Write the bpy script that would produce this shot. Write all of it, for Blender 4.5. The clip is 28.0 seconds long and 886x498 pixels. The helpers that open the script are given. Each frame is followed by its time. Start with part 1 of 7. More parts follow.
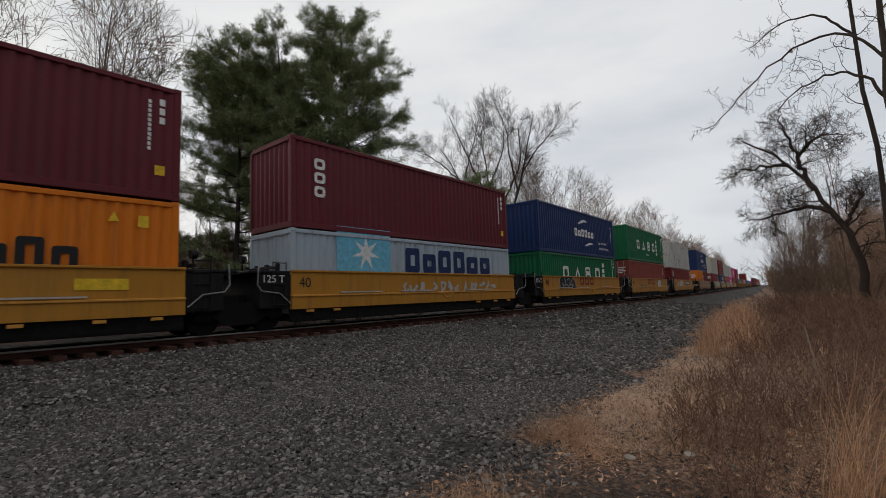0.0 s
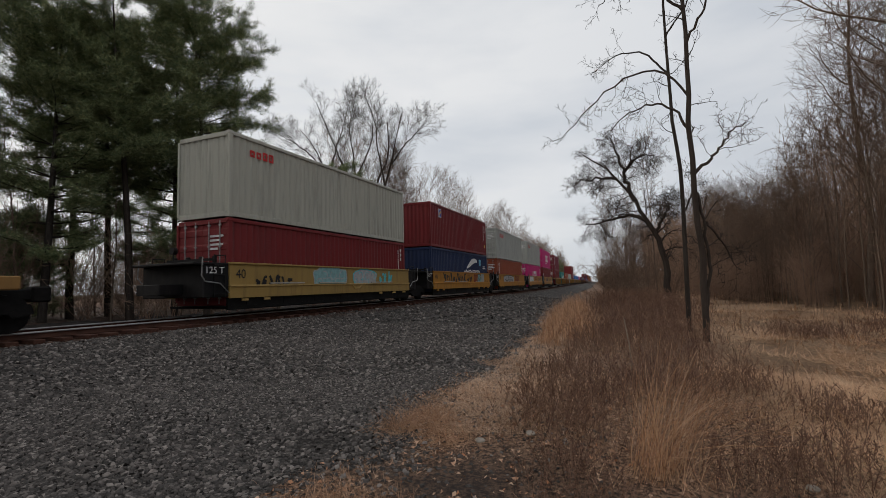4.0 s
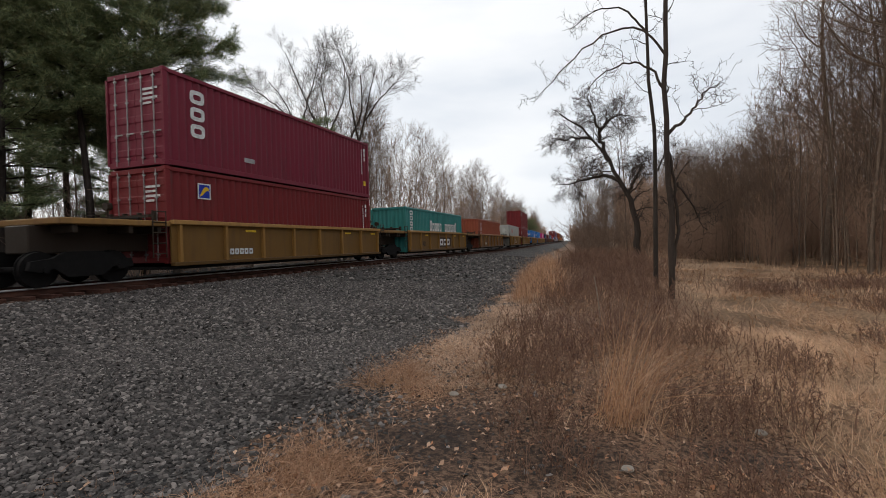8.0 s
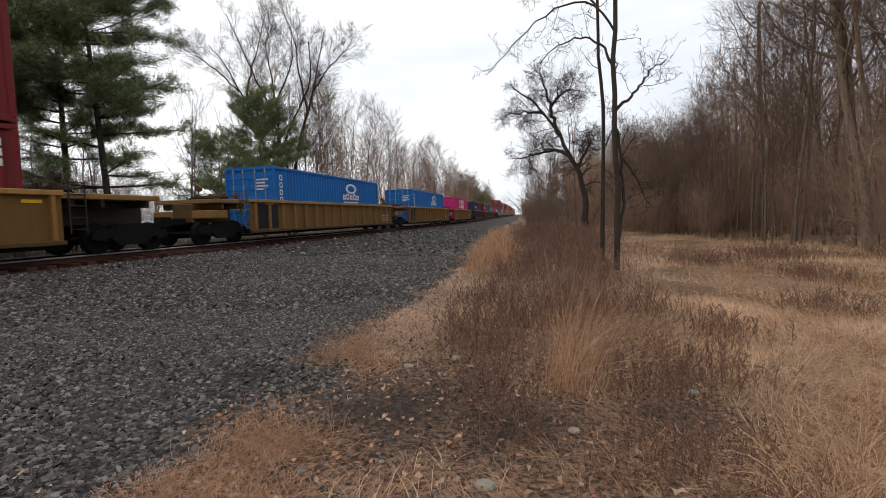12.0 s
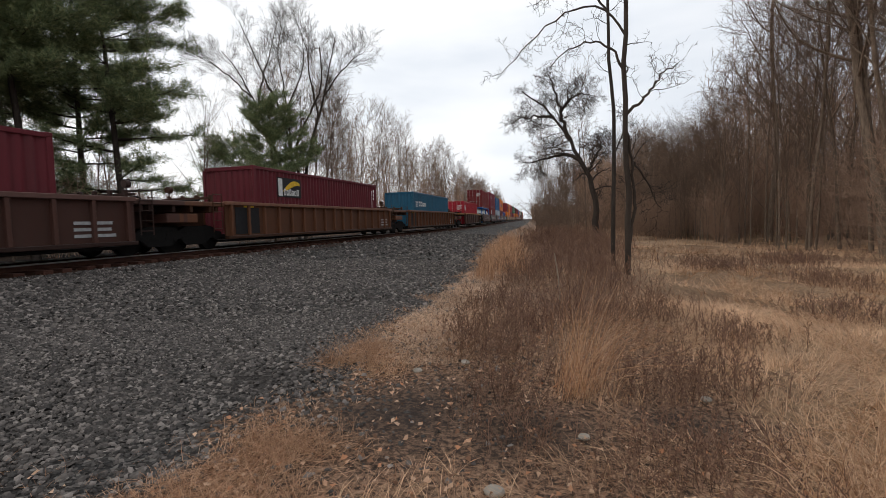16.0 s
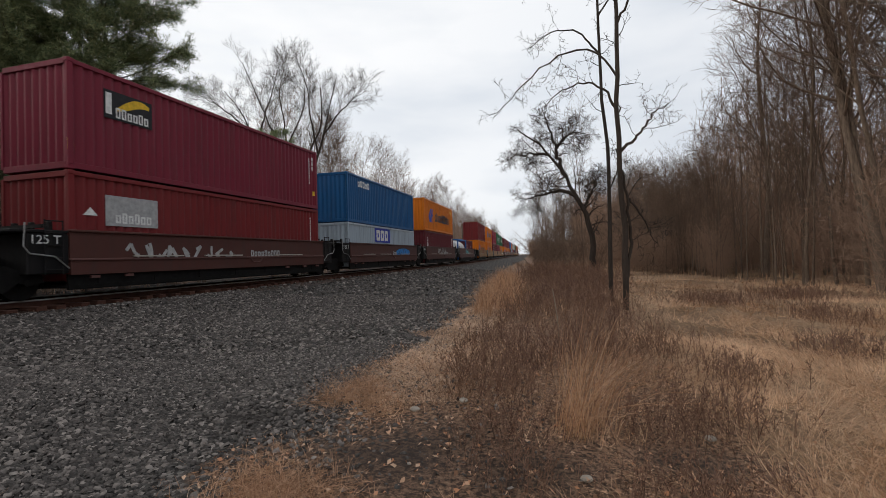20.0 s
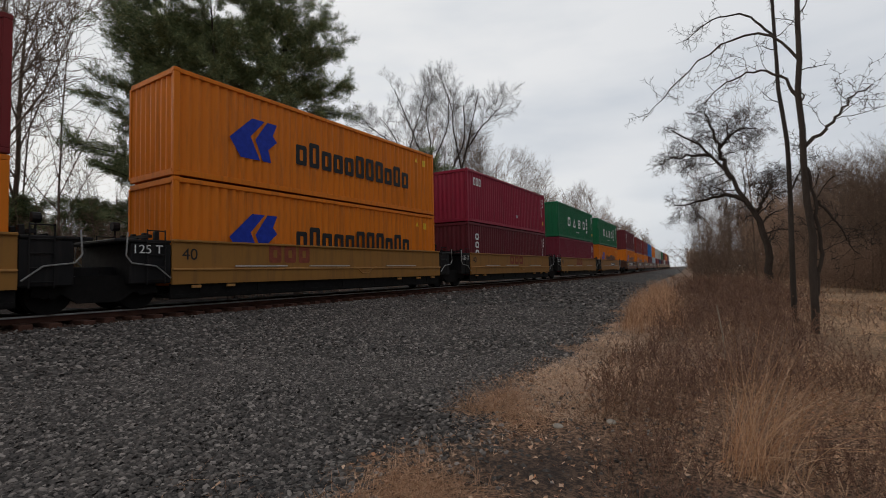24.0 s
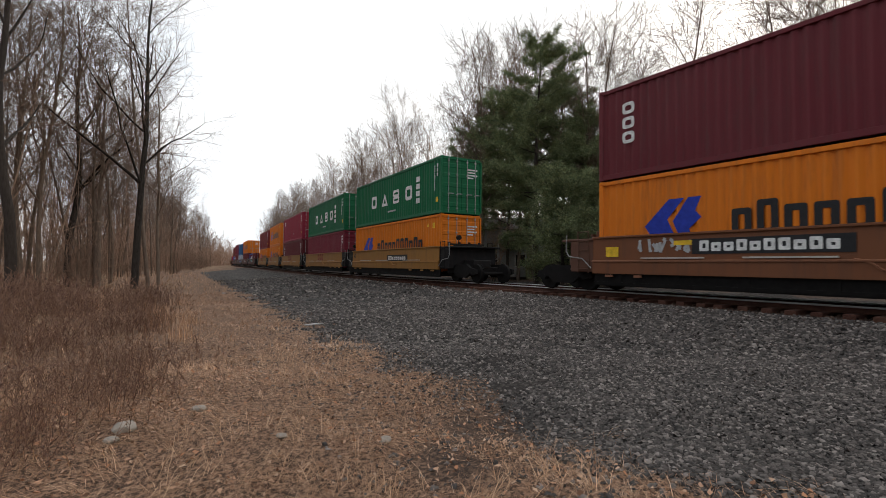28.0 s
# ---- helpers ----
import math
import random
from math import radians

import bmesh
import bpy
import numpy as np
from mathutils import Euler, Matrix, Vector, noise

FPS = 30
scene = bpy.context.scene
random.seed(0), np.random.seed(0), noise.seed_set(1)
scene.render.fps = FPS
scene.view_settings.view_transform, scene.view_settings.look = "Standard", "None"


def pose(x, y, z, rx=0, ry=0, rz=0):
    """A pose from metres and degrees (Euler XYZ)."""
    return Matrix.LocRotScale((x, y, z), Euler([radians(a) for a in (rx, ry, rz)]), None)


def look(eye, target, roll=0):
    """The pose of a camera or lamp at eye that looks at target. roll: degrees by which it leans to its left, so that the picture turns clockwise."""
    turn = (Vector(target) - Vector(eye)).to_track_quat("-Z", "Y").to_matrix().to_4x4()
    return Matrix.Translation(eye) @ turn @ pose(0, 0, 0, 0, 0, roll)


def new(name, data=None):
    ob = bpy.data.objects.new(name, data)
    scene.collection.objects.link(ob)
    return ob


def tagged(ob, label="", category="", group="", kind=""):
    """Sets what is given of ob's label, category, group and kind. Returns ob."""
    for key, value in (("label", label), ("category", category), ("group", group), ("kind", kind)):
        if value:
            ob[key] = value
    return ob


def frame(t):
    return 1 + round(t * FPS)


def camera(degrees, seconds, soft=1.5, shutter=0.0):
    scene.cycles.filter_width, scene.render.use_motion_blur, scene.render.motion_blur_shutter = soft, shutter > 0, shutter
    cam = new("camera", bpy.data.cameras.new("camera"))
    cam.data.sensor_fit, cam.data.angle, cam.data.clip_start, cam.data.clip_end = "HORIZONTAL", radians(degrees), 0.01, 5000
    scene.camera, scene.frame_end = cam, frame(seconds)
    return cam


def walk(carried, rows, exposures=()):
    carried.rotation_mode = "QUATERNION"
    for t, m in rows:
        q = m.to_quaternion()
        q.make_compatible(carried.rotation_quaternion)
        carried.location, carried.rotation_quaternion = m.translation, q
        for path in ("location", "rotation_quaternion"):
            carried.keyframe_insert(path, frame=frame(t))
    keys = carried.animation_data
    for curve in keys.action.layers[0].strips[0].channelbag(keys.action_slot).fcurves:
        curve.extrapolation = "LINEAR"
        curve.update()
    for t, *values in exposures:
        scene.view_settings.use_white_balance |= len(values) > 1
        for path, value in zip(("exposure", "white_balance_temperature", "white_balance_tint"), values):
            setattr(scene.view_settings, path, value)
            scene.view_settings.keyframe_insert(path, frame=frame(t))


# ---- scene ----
cam = camera(86.15, 28.0, soft=0.6, shutter=0.05)
EYE = 0.80  # eye over the rail top; z = 0 is the rail top


def aim(yaw, pitch, roll):
    """The camera's pose from degrees: yaw to the left of +y, pitch up, roll."""
    return pose(0, 0, EYE, 0, 0, yaw) @ pose(0, 0, 0, 90 + pitch) @ pose(0, 0, 0, 0, 0, roll)


PATH = [
    (0, 38.03, 5.70, -2.05),
    (0.5, 34.89, 5.28, -1.95),
    (1, 30.33, 4.75, -1.86),
    (1.5, 26.85, 4.37, -1.85),
    (2, 24.76, 4.16, -1.96),
    (2.5, 23.46, 4.16, -1.68),
    (4.5, 20.99, 4.31, -1.37),
    (5, 19.81, 2.75, -1.26),
    (5.5, 19.07, 1.96, -1.37),
    (6, 18.84, 1.32, -1.35),
    (6.5, 18.72, 0.73, -1.33),
    (7, 18.71, 0.23, -1.35),
    (7.5, 18.79, -0.22, -1.43),
    (8, 18.90, -0.63, -1.44),
    (8.5, 18.97, -1.01, -1.54),
    (9, 18.82, -1.28, -1.52),
    (9.5, 18.35, -1.62, -1.53),
    (10, 17.89, -2.14, -1.56),
    (10.5, 17.19, -2.73, -1.60),
    (11, 15.63, -3.50, -1.64),
    (11.5, 14.20, -3.98, -1.50),
    (12, 13.40, -3.94, -1.55),
    (12.5, 13.15, -3.64, -1.49),
    (14.5, 13.86, -3.17, -1.52),
    (15, 14.09, -3.22, -1.50),
    (15.5, 14.35, -3.30, -1.45),
    (16, 14.53, -3.40, -1.46),
    (16.5, 14.65, -3.52, -1.44),
    (17, 14.66, -3.96, -1.45),
    (17.5, 15.00, -4.34, -1.44),
    (18, 14.94, -3.83, -1.40),
    (18.5, 14.80, -2.52, -1.49),
    (19, 14.40, -1.02, -1.51),
    (19.5, 14.24, 0.10, -1.52),
    (20, 14.14, 0.88, -1.54),
    (20.5, 14.15, 1.56, -1.42),
    (21, 14.31, 2.12, -1.40),
    (21.5, 14.53, 2.48, -1.36),
    (23.5, 17.59, 2.48, -1.22),
    (23.7, 20.90, 2.50, -1.20),
    (24, 31.07, 2.63, -1.09),
    (24.1, 35.90, 2.85, -0.95),
    (24.2, 40.97, 3.36, -0.75),
    (24.3, 47.17, 3.12, -0.71),
    (24.5, 59.25, 3.63, -0.42),
    (24.6, 66.17, 4.21, -0.24),
    (24.8, 79.76, 4.22, -0.24),
    (25, 94.22, 4.41, 0.51),
    (25.3, 116.83, 5.00, 0.74),
    (25.4, 123.35, 5.04, 1.03),
    (25.5, 128.24, 4.81, 0.94),
    (26, 137.34, 2.80, 0.68),
    (26.5, 140.07, 2.14, 0.60),
    (27, 141.77, 2.25, 0.58),
    (27.5, 143.30, 2.25, 0.56),
    (28, 143.19, 1.93, 0.54),
]
EXPOSURE = [(0, -0.38), (2, -0.38), (5, -0.38), (6, -0.15), (8, 0.02), (9.5, 0.05), (12, 0.22), (15, 0.06), (17, 0.12), (19, 0.1), (21, -0.25), (23.5, -0.33), (25, -0.42), (26, -0.33), (27, 0.33), (28, 0.2)]
walk(cam, [(t, aim(a, b, c)) for t, a, b, c in PATH], EXPOSURE)

# ---- light: an overcast winter sky, brighter towards the left of the track ----
SUN_AZ, SUN_EL = 105.0, 26.0  # degrees: to the left of +y, and up
world = bpy.data.worlds.new("overcast_sky")
scene.world = world
world.use_nodes = True
wn, wl = world.node_tree.nodes, world.node_tree.links
wn.clear()


def wnode(kind, **kw):
    n = wn.new(kind)
    for k, v in kw.items():
        setattr(n, k, v)
    return n


def build_sky():
    out, bg = wnode("ShaderNodeOutputWorld"), wnode("ShaderNodeBackground")
    sky = wnode("ShaderNodeTexSky", sky_type="NISHITA", sun_disc=False)
    sky.sun_elevation, sky.sun_rotation = radians(SUN_EL), radians(-SUN_AZ)
    sky.air_density, sky.dust_density = 1.0, 2.0
    tc = wnode("ShaderNodeTexCoord")
    mp = wnode("ShaderNodeMapping")
    mp.inputs["Scale"].default_value = (1.3, 1.3, 4.5)
    wl.new(tc.outputs["Generated"], mp.inputs["Vector"])
    nz = wnode("ShaderNodeTexNoise")
    nz.inputs["Scale"].default_value, nz.inputs["Detail"].default_value, nz.inputs["Roughness"].default_value = 1.5, 5.0, 0.5
    wl.new(mp.outputs["Vector"], nz.inputs["Vector"])
    # broad glow of the hidden sun
    d = Vector((-math.sin(radians(SUN_AZ)), math.cos(radians(SUN_AZ)), 0.45)).normalized()
    dot = wnode("ShaderNodeVectorMath", operation="DOT_PRODUCT")
    dot.inputs[1].default_value = d
    wl.new(tc.outputs["Generated"], dot.inputs[0])
    mr = wnode("ShaderNodeMapRange")
    mr.inputs["From Min"].default_value, mr.inputs["From Max"].default_value = -1.0, 1.0
    mr.inputs["To Min"].default_value, mr.inputs["To Max"].default_value = 0.0, 1.0
    wl.new(dot.outputs["Value"], mr.inputs["Value"])
    ramp = wnode("ShaderNodeValToRGB")
    e = ramp.color_ramp.elements
    e[0].position, e[0].color = 0.36, (0.80, 0.83, 0.87, 1)
    e[1].position, e[1].color = 0.60, (1.0, 1.0, 1.0, 1)
    wl.new(nz.outputs["Fac"], ramp.inputs["Fac"])
    bright = wnode("ShaderNodeValToRGB")
    g = bright.color_ramp.elements
    # lowest stops: unseen sky dimmed to darken the train's near sides
    g[0].position, g[0].color = 0.0, (0.10, 0.11, 0.13, 1)
    g[1].position, g[1].color = 1.0, (1.12, 1.1, 1.06, 1)
    for pos, c in ((0.10, (0.20, 0.22, 0.25, 1)), (0.21, (0.68, 0.71, 0.76, 1)), (0.45, (0.86, 0.88, 0.91, 1)), (0.7, (1.0, 1.0, 1.0, 1))):
        g.new(pos).color = c
    wl.new(mr.outputs["Result"], bright.inputs["Fac"])
    glow = wnode("ShaderNodeMix", data_type="RGBA", blend_type="MULTIPLY")
    glow.inputs["Factor"].default_value = 1.0
    wl.new(bright.outputs["Color"], glow.inputs["B"])
    wl.new(ramp.outputs["Color"], glow.inputs["A"])
    # sky dimmed overhead, out of view, so that less light reaches the ground
    sep = wnode("ShaderNodeSeparateXYZ")
    wl.new(tc.outputs["Generated"], sep.inputs[0])
    over = wnode("ShaderNodeMapRange", interpolation_type="SMOOTHSTEP")
    over.inputs["From Min"].default_value, over.inputs["From Max"].default_value = 0.48, 1.0
    over.inputs["To Min"].default_value, over.inputs["To Max"].default_value = 1.0, 0.68
    wl.new(sep.outputs["Z"], over.inputs["Value"])
    top_dim = wnode("ShaderNodeVectorMath", operation="SCALE")
    wl.new(glow.outputs["Result"], top_dim.inputs[0])
    wl.new(over.outputs["Result"], top_dim.inputs["Scale"])
    dim = wnode("ShaderNodeVectorMath", operation="SCALE")
    dim.inputs["Scale"].default_value = 0.10
    wl.new(sky.outputs["Color"], dim.inputs[0])
    mix = wnode("ShaderNodeMix", data_type="RGBA", blend_type="MIX")
    mix.inputs["Factor"].default_value = 0.92
    wl.new(dim.outputs["Vector"], mix.inputs["A"])
    wl.new(top_dim.outputs["Vector"], mix.inputs["B"])
    bg.inputs["Strength"].default_value = 1.14
    wl.new(mix.outputs["Result"], bg.inputs["Color"])
    wl.new(bg.outputs["Background"], out.inputs["Surface"])


build_sky()
sun_data = bpy.data.lights.new("sun", "SUN")
sun_data.energy, sun_data.angle, sun_data.color = 0.6, radians(25), (1.0, 0.96, 0.9)
sun = new("sun", sun_data)
sun.matrix_world = look((-60 * math.sin(radians(SUN_AZ)), 60 * math.cos(radians(SUN_AZ)), 60 * math.tan(radians(SUN_EL))), (0, 0, 0))

# ---- the track's line: heading (degrees to the left of +y) along its length ----
KNOT = [-600, -300, -200, -120, -70, -35, 0, 35, 70, 120, 200, 600]
HEAD = [-40.0, -20.0, -12.0, -8.95, -10.64, -8.14, -2.73, 0.08, 3.3, 4.22, 3.6, 4.0]
NEAR_RAIL, GAUGE_C = -13.08, 0.75  # near rail at s = 0, half the distance of the rails
SPEED = 20.98  # metres a second, towards the viewer
_sg = np.arange(-900, 1400, 0.5)
_hd = np.radians(np.interp(_sg, KNOT, HEAD))
_tx = np.concatenate([[0], np.cumsum(-(np.sin(_hd[1:]) + np.sin(_hd[:-1])) * 0.25)])
_ty = np.concatenate([[0], np.cumsum((np.cos(_hd[1:]) + np.cos(_hd[:-1])) * 0.25)])
_zero = 1800
_tx += NEAR_RAIL - _tx[_zero] - GAUGE_C * math.cos(_hd[_zero])
_ty += -_ty[_zero] - GAUGE_C * math.sin(_hd[_zero])


def track(s, off=0.0):
    """Place and heading (radians) at s along the centre line, off metres to the viewer's side."""
    h = np.interp(s, _sg, _hd)
    return np.interp(s, _sg, _tx) + off * np.cos(h), np.interp(s, _sg, _ty) + off * np.sin(h), h


def rail_pose(s, z=0.0):
    x, y, h = track(s)
    return pose(float(x), float(y), z, 0, 0, math.degrees(float(h)))


def offset_of(x, y):
    """Metres from the centre line, to the viewer's side."""
    return (x - np.interp(y, _ty, _tx)) * np.cos(np.interp(y, _ty, _hd))


# ---- materials ----
def material(name, build):
    m = bpy.data.materials.new(name)
    m.use_nodes = True
    nt = m.node_tree
    b = nt.nodes["Principled BSDF"]
    b.inputs["Specular IOR Level"].default_value = 0.22
    build(nt, b)
    return m


def N(nt, kind, ins=None, **kw):
    n = nt.nodes.new(kind)
    for k, v in kw.items():
        setattr(n, k, v)
    for k, v in (ins or {}).items():
        if isinstance(v, bpy.types.NodeSocket):
            nt.links.new(v, n.inputs[k])
        else:
            n.inputs[k].default_value = v
    return n


def coords(nt, kind="Object", scale=(1, 1, 1)):
    tc = N(nt, "ShaderNodeTexCoord")
    return N(nt, "ShaderNodeMapping", {"Vector": tc.outputs[kind], "Scale": scale}).outputs["Vector"]


def noise_fac(nt, vec, scale, detail=4.0, rough=0.6):
    return N(nt, "ShaderNodeTexNoise", {"Vector": vec, "Scale": scale, "Detail": detail, "Roughness": rough}).outputs["Fac"]


def ramp(nt, fac, *stops):
    r = N(nt, "ShaderNodeValToRGB", {"Fac": fac})
    el = r.color_ramp.elements
    while len(el) < len(stops):
        el.new(0.5)
    for e, (p, c) in zip(el, stops):
        e.position, e.color = p, (*c, 1) if len(c) == 3 else c
    return r.outputs["Color"]


def mixc(nt, fac, a, b, mode="MIX"):
    n = N(nt, "ShaderNodeMix", {"Factor": fac, "A": a, "B": b}, data_type="RGBA", blend_type=mode)
    return n.outputs["Result"]


def bump(nt, b, height, strength=0.4, dist=0.02):
    n = N(nt, "ShaderNodeBump", {"Height": height, "Strength": strength, "Distance": dist})
    nt.links.new(n.outputs["Normal"], b.inputs["Normal"])


def paint_nodes(nt, b, base, rust=0.45, rough=0.5):
    """Worn paint: fading, vertical grime streaks and rust specks on a base colour."""
    v = coords(nt)
    streak = noise_fac(nt, coords(nt, "Object", (3.0, 3.0, 0.35)), 1.6, 5, 0.65)
    broad = noise_fac(nt, v, 0.5, 3)
    fine = noise_fac(nt, v, 9.0, 6, 0.7)
    faded = mixc(nt, ramp(nt, broad, (0.3, (0, 0, 0)), (0.75, (0.035, 0.035, 0.035))), base, (0.30, 0.25, 0.22, 1))
    grime = mixc(nt, ramp(nt, streak, (0.48, (0, 0, 0)), (0.8, (0.42, 0.42, 0.42))), faded, (0.05, 0.04, 0.035, 1))
    spots = N(nt, "ShaderNodeMath", {0: fine, 1: streak}, operation="MULTIPLY").outputs[0]
    rusty = mixc(nt, ramp(nt, spots, (rust, (0, 0, 0)), (rust + 0.05, (1, 1, 1))), grime, (0.11, 0.045, 0.02, 1))
    nt.links.new(rusty, b.inputs["Base Color"])
    nt.links.new(N(nt, "ShaderNodeMapRange", {"Value": fine, "To Min": rough - 0.1, "To Max": rough + 0.2}).outputs[0], b.inputs["Roughness"])
    bump(nt, b, fine, 0.08, 0.01)


def object_paint(nt, b):
    oi = N(nt, "ShaderNodeObjectInfo")
    paint_nodes(nt, b, oi.outputs["Color"], 0.47, 0.5)


def rusty_paint(nt, b):
    oi = N(nt, "ShaderNodeObjectInfo")
    v = coords(nt, "Object", (2.5, 2.5, 0.4))
    s = noise_fac(nt, v, 1.4, 6, 0.7)
    f = noise_fac(nt, coords(nt), 5.0, 5, 0.7)
    m = N(nt, "ShaderNodeMath", {0: s, 1: f}, operation="MULTIPLY").outputs[0]
    c = mixc(nt, ramp(nt, m, (0.27, (0, 0, 0)), (0.36, (1, 1, 1))), oi.outputs["Color"], (0.21, 0.075, 0.028, 1))
    nt.links.new(c, b.inputs["Base Color"])
    b.inputs["Roughness"].default_value = 0.65


def plain(name, col, rough=0.6, metal=0.0, vary=0.25, scale=6.0):
    def f(nt, b):
        v = coords(nt)
        n = noise_fac(nt, v, scale, 5, 0.65)
        lo = tuple(c * (1 - vary) for c in col)
        hi = tuple(min(1, c * (1 + vary)) for c in col)
        nt.links.new(ramp(nt, n, (0.3, lo), (0.7, hi)), b.inputs["Base Color"])
        b.inputs["Roughness"].default_value, b.inputs["Metallic"].default_value = rough, metal
    return material(name, f)


PAINT = material("worn_container_paint", object_paint)
RUSTY = material("rust_stained_paint", rusty_paint)
STEEL = plain("galvanised_steel", (0.35, 0.35, 0.34), 0.45, 0.6)
BLACKSTEEL = plain("black_grimy_steel", (0.007, 0.006, 0.0055), 0.85, 0.0, 0.5)
WHITE = plain("white_lettering", (0.72, 0.72, 0.7), 0.55)
YELLOW = plain("yellow_marking", (0.75, 0.48, 0.03), 0.5)
BLACK = plain("black_lettering", (0.02, 0.02, 0.022), 0.5)
BLUEMARK = plain("blue_marking", (0.015, 0.04, 0.36), 0.45)
PALEBLUE = plain("pale_blue_marking", (0.16, 0.46, 0.62), 0.5)
REDMARK = plain("red_marking", (0.5, 0.03, 0.03), 0.5)
GREYMARK = plain("grey_marking", (0.4, 0.4, 0.4), 0.5)
CYANPAINT = plain("cyan_spray_paint", (0.1, 0.5, 0.55), 0.5)
RUSTFILL = plain("orange_brown_spray_paint", (0.2, 0.08, 0.03), 0.7)
DARKWEAR = plain("dark_worn_patch", (0.07, 0.04, 0.03), 0.8)
BLUESPRAY = plain("blue_spray_paint", (0.02, 0.2, 0.55), 0.5)
PALECYAN = plain("pale_cyan_spray_paint", (0.24, 0.42, 0.42), 0.6)
FADEDRED = plain("faded_red_lettering", (0.24, 0.06, 0.035), 0.7)
TANKWHITE = plain("white_tank_paint", (0.68, 0.68, 0.66), 0.4, 0.0, 0.12, 1.5)
FRAMEBLUE = plain("blue_frame_paint", (0.02, 0.12, 0.38), 0.5)


def rail_mat(nt, b):
    geo = N(nt, "ShaderNodeNewGeometry")
    up = N(nt, "ShaderNodeSeparateXYZ", {0: geo.outputs["Position"]}).outputs["Z"]
    n = noise_fac(nt, coords(nt), 3.0)
    rust = ramp(nt, n, (0.3, (0.035, 0.016, 0.011)), (0.7, (0.085, 0.036, 0.023)))
    # worn head: bare steel, paler and rougher to carry the sky's reflection as colour
    head = N(nt, "ShaderNodeMapRange", {"Value": up, "From Min": -0.042, "From Max": -0.03}).outputs[0]
    top = ramp(nt, head, (0.0, (0, 0, 0)), (1.0, (1, 1, 1)))
    nt.links.new(mixc(nt, top, rust, (0.5, 0.48, 0.47, 1)), b.inputs["Base Color"])
    nt.links.new(N(nt, "ShaderNodeMath", {0: top, 1: 0.5}, operation="MULTIPLY").outputs[0], b.inputs["Metallic"])
    nt.links.new(N(nt, "ShaderNodeMapRange", {"Value": top, "To Min": 0.85, "To Max": 0.5}).outputs[0], b.inputs["Roughness"])


RAIL = material("rail_steel", rail_mat)


def tie_mat(nt, b):
    oi = N(nt, "ShaderNodeObjectInfo")
    g = noise_fac(nt, coords(nt, "Object", (1.2, 14, 14)), 2.5, 6, 0.7)
    c1 = ramp(nt, g, (0.3, (0.028, 0.012, 0.009)), (0.75, (0.13, 0.055, 0.038)))
    nt.links.new(mixc(nt, N(nt, "ShaderNodeMath", {0: oi.outputs["Random"], 1: 0.5}, operation="MULTIPLY").outputs[0], c1, (0.11, 0.055, 0.035, 1)), b.inputs["Base Color"])
    b.inputs["Roughness"].default_value = 0.9
    bump(nt, b, g, 0.5, 0.02)


TIE = material("weathered_tie_wood", tie_mat)


def stone_mat(nt, b):
    geo = N(nt, "ShaderNodeNewGeometry")
    r = geo.outputs["Random Per Island"]
    n = noise_fac(nt, coords(nt), 40.0, 3)
    c = ramp(nt, r, (0.0, (0.03, 0.028, 0.026)), (0.3, (0.046, 0.04, 0.036)), (0.6, (0.112, 0.096, 0.087)), (0.86, (0.225, 0.195, 0.176)), (1.0, (0.44, 0.385, 0.345)))
    nt.links.new(mixc(nt, 0.35, c, ramp(nt, n, (0.3, (0.035, 0.031, 0.029)), (0.7, (0.2, 0.18, 0.168)))), b.inputs["Base Color"])
    b.inputs["Roughness"].default_value = 0.8


STONE = material("crushed_ballast_stone", stone_mat)


def brown_stone_mat(nt, b):
    r = N(nt, "ShaderNodeNewGeometry").outputs["Random Per Island"]
    nt.links.new(ramp(nt, r, (0.0, (0.022, 0.014, 0.011)), (0.5, (0.075, 0.042, 0.03)), (1.0, (0.15, 0.095, 0.07))), b.inputs["Base Color"])
    b.inputs["Roughness"].default_value = 0.9


BROWNSTONE = material("rust_stained_ballast", brown_stone_mat)


